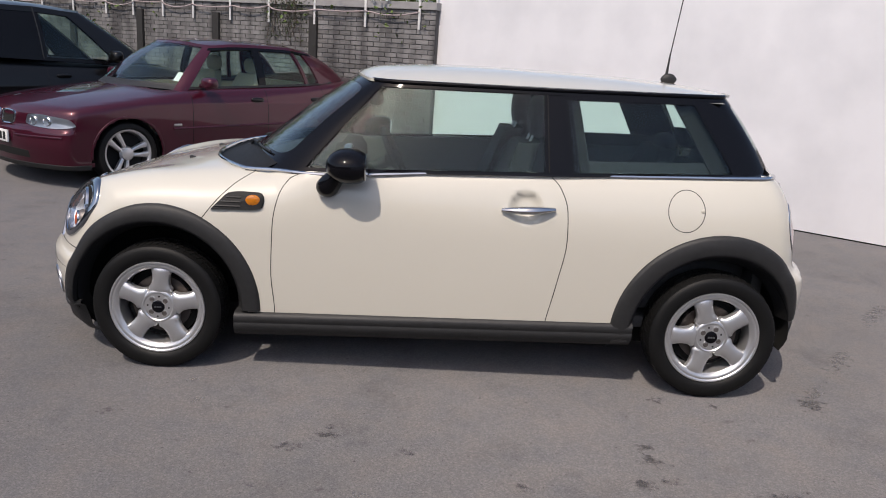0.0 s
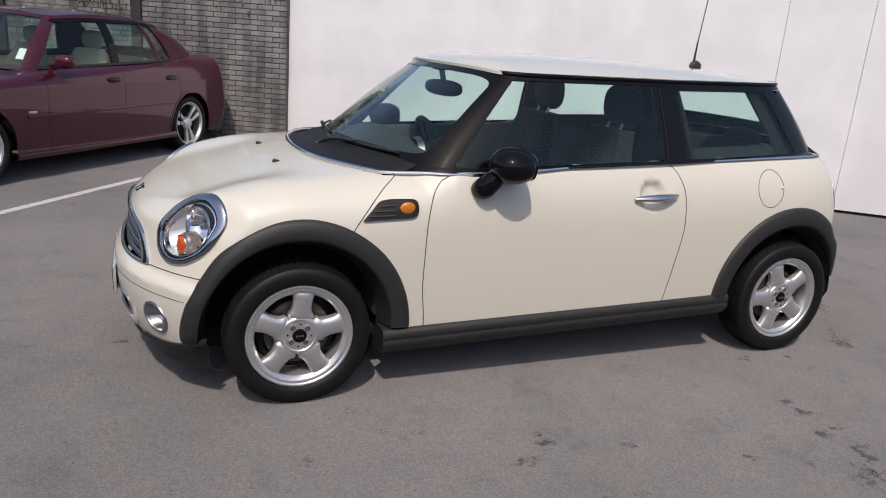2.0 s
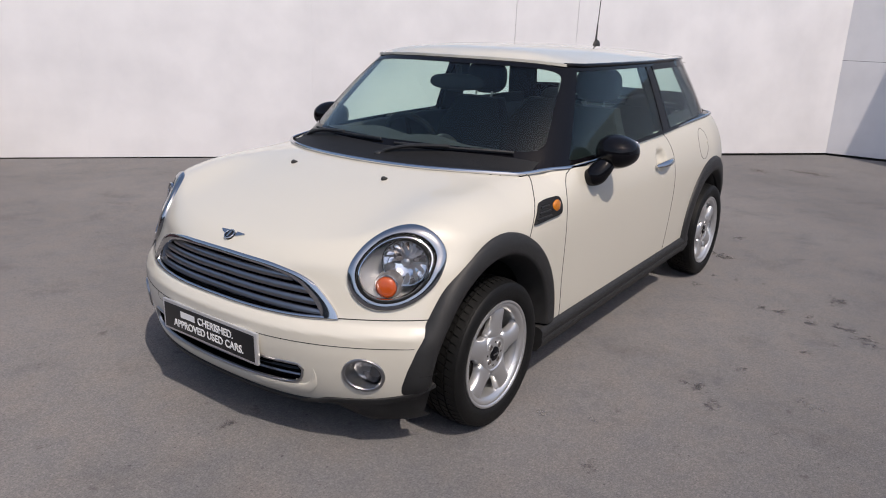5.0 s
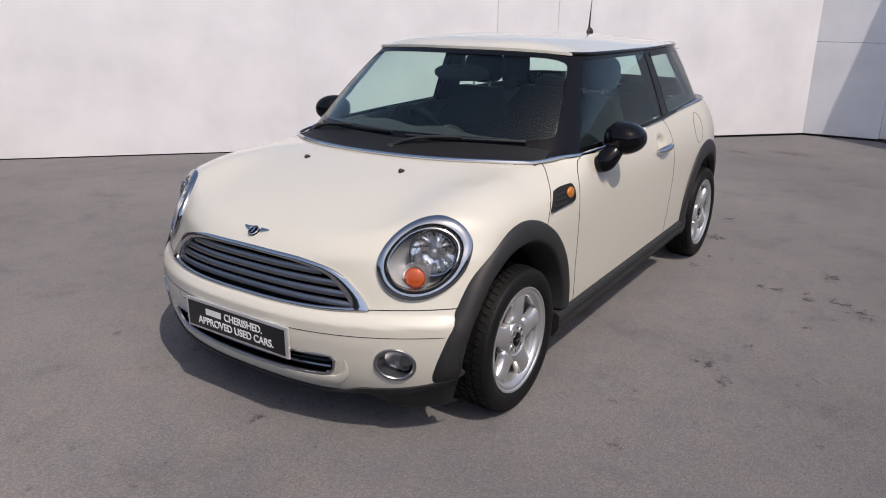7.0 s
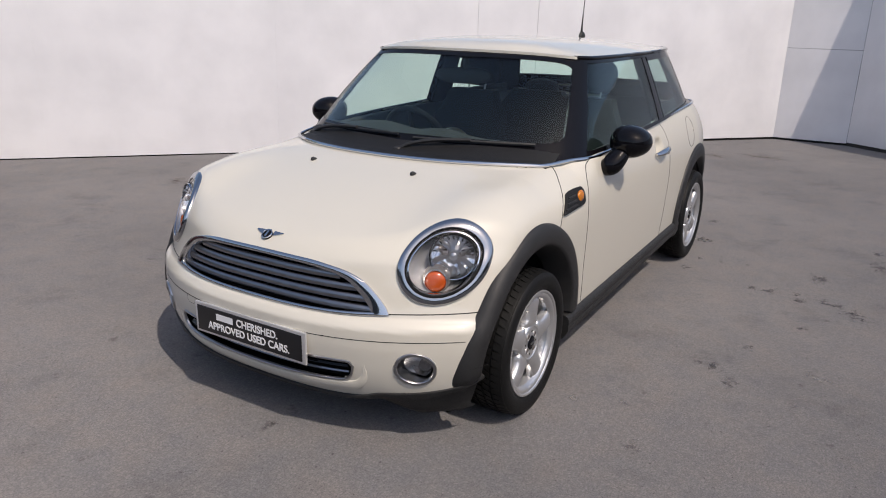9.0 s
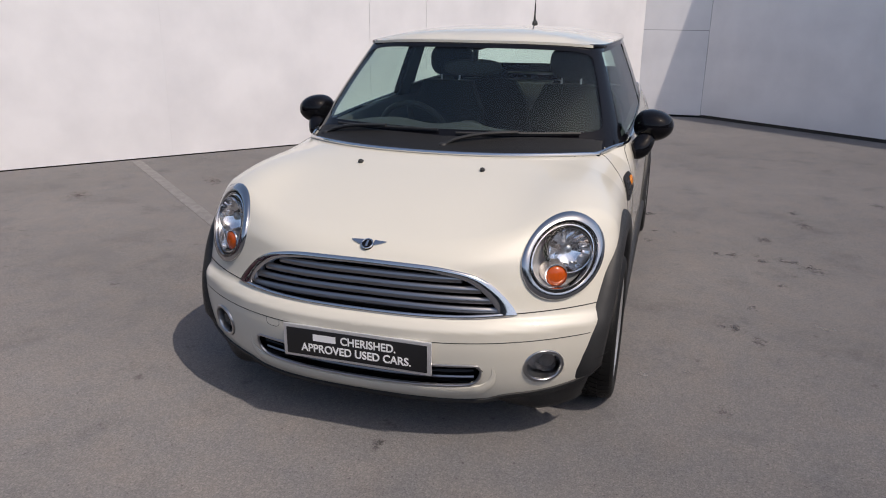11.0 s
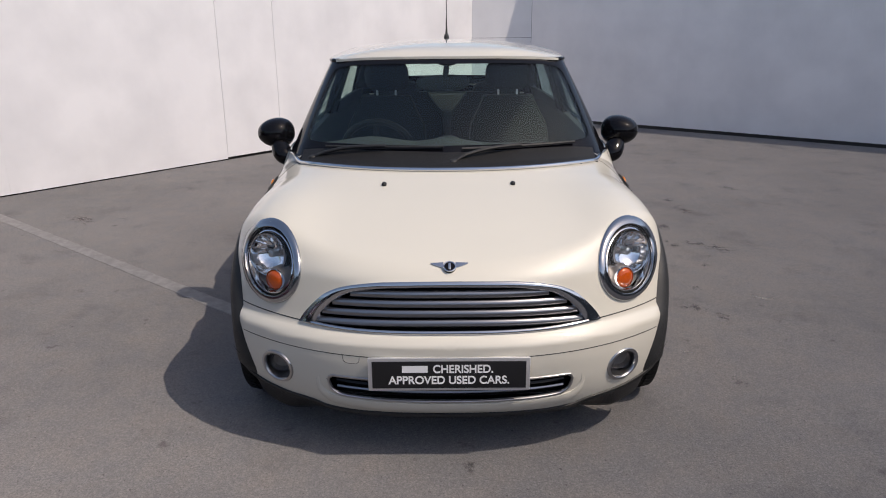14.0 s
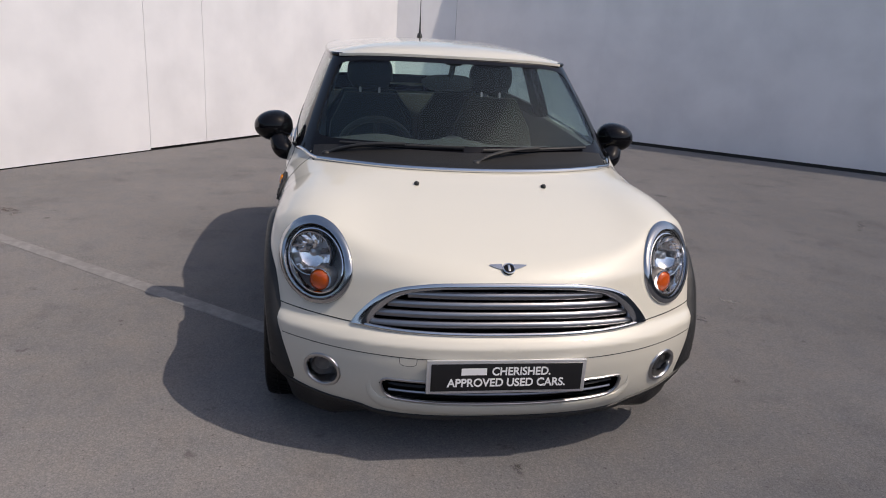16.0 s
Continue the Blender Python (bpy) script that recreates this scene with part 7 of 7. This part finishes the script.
# bricks
brick_mat = material("grey_painted_brick", (0.115, 0.110, 0.108), 0.8, bump=0.0025, bump_scale=70)
nt = brick_mat.node_tree
info = nt.nodes.new("ShaderNodeObjectInfo")
geo = nt.nodes.new("ShaderNodeNewGeometry")
add = nt.nodes.new("ShaderNodeMath")
add.operation = "ADD"
nt.links.new(info.outputs["Random"], add.inputs[0])
nt.links.new(geo.outputs["Random Per Island"], add.inputs[1])
frac = nt.nodes.new("ShaderNodeMath")
frac.operation = "FRACT"
nt.links.new(add.outputs[0], frac.inputs[0])
nz = nt.nodes.new("ShaderNodeTexNoise")
nz.inputs["Scale"].default_value, nz.inputs["Detail"].default_value = 3.0, 6
nt.links.new(geo.outputs["Position"], nz.inputs["Vector"])
mul = nt.nodes.new("ShaderNodeMath")
mul.operation = "MULTIPLY_ADD"
mul.inputs[1].default_value = 0.58
nt.links.new(frac.outputs[0], mul.inputs[0])
nt.links.new(nz.outputs["Fac"], mul.inputs[2])
ramp = nt.nodes.new("ShaderNodeValToRGB")
ramp.color_ramp.elements[0].position, ramp.color_ramp.elements[0].color = 0.35, (0.110, 0.106, 0.106, 1)
ramp.color_ramp.elements[1].position, ramp.color_ramp.elements[1].color = 1.0, (0.200, 0.194, 0.192, 1)
nt.links.new(mul.outputs[0], ramp.inputs[0])
# dirt that has run down the wall
squash = nt.nodes.new("ShaderNodeMapping")
squash.inputs["Scale"].default_value = (2.2, 2.2, 0.35)
nt.links.new(geo.outputs["Position"], squash.inputs["Vector"])
runs = nt.nodes.new("ShaderNodeTexNoise")
runs.inputs["Scale"].default_value, runs.inputs["Detail"].default_value = 2.0, 6
nt.links.new(squash.outputs[0], runs.inputs["Vector"])
dirt = nt.nodes.new("ShaderNodeValToRGB")
dirt.color_ramp.elements[0].position, dirt.color_ramp.elements[0].color = 0.36, (0.44, 0.43, 0.43, 1)
dirt.color_ramp.elements[1].position, dirt.color_ramp.elements[1].color = 0.62, (1.20, 1.19, 1.18, 1)
nt.links.new(runs.outputs["Fac"], dirt.inputs[0])
soil = nt.nodes.new("ShaderNodeMix")
soil.data_type, soil.blend_type = "RGBA", "MULTIPLY"
soil.inputs[0].default_value = 1
nt.links.new(ramp.outputs[0], soil.inputs[6])
nt.links.new(dirt.outputs[0], soil.inputs[7])
nt.links.new(soil.outputs[2], nt.nodes["Principled BSDF"].inputs["Base Color"])


def brick_mesh(length):
    bm = bmesh.new()
    box(bm, (0, 0, 0), (length, 0.03, 0.0535), 0.004)
    for v in bm.verts:
        v.co += Vector((0, 0.0015 * noise.noise(v.co * 40), 0.001 * noise.noise(v.co * 30 + Vector((5, 0, 0)))))
    return raw("brick", bm, brick_mat, False)


full, half_brick = brick_mesh(0.178), brick_mesh(0.084)
rnd = random.Random(11)
count, rest = 0, bmesh.new()
for row in range(32):
    z = 0.004 + row * 0.0622
    x = -0.093 if row % 2 else 0.0
    while x < BRICK_L - 0.2:
        part_half = x < 0
        px = 0.003 if part_half else x
        ln = 0.081 if part_half else 0.178
        near = px < 2.6 and row >= 12 and not (1.78 < px < 1.9)
        if near and count < 300:
            b = new("brick", half_brick if part_half else full)
            b.parent = wall_brick
            b.matrix_basis = Matrix.Translation((-px - ln, rnd.uniform(-0.002, 0.003), z))
            count += 1
        else:
            dy = rnd.uniform(-0.002, 0.003)
            vs = [rest.verts.new((-px - ln + (ln if i & 1 else 0), dy + (0.03 if i & 2 else 0), z + (0.0535 if i & 4 else 0))) for i in range(8)]
            for q in ((0, 1, 5, 4), (1, 3, 7, 5), (2, 0, 4, 6), (4, 5, 7, 6), (0, 2, 3, 1)):
                rest.faces.new([vs[j] for j in q])
        x += 0.187
o = part("bricks", rest, brick_mat, wall_brick, "grey painted bricks", smooth=False)
tagged(o, kind="stuff")
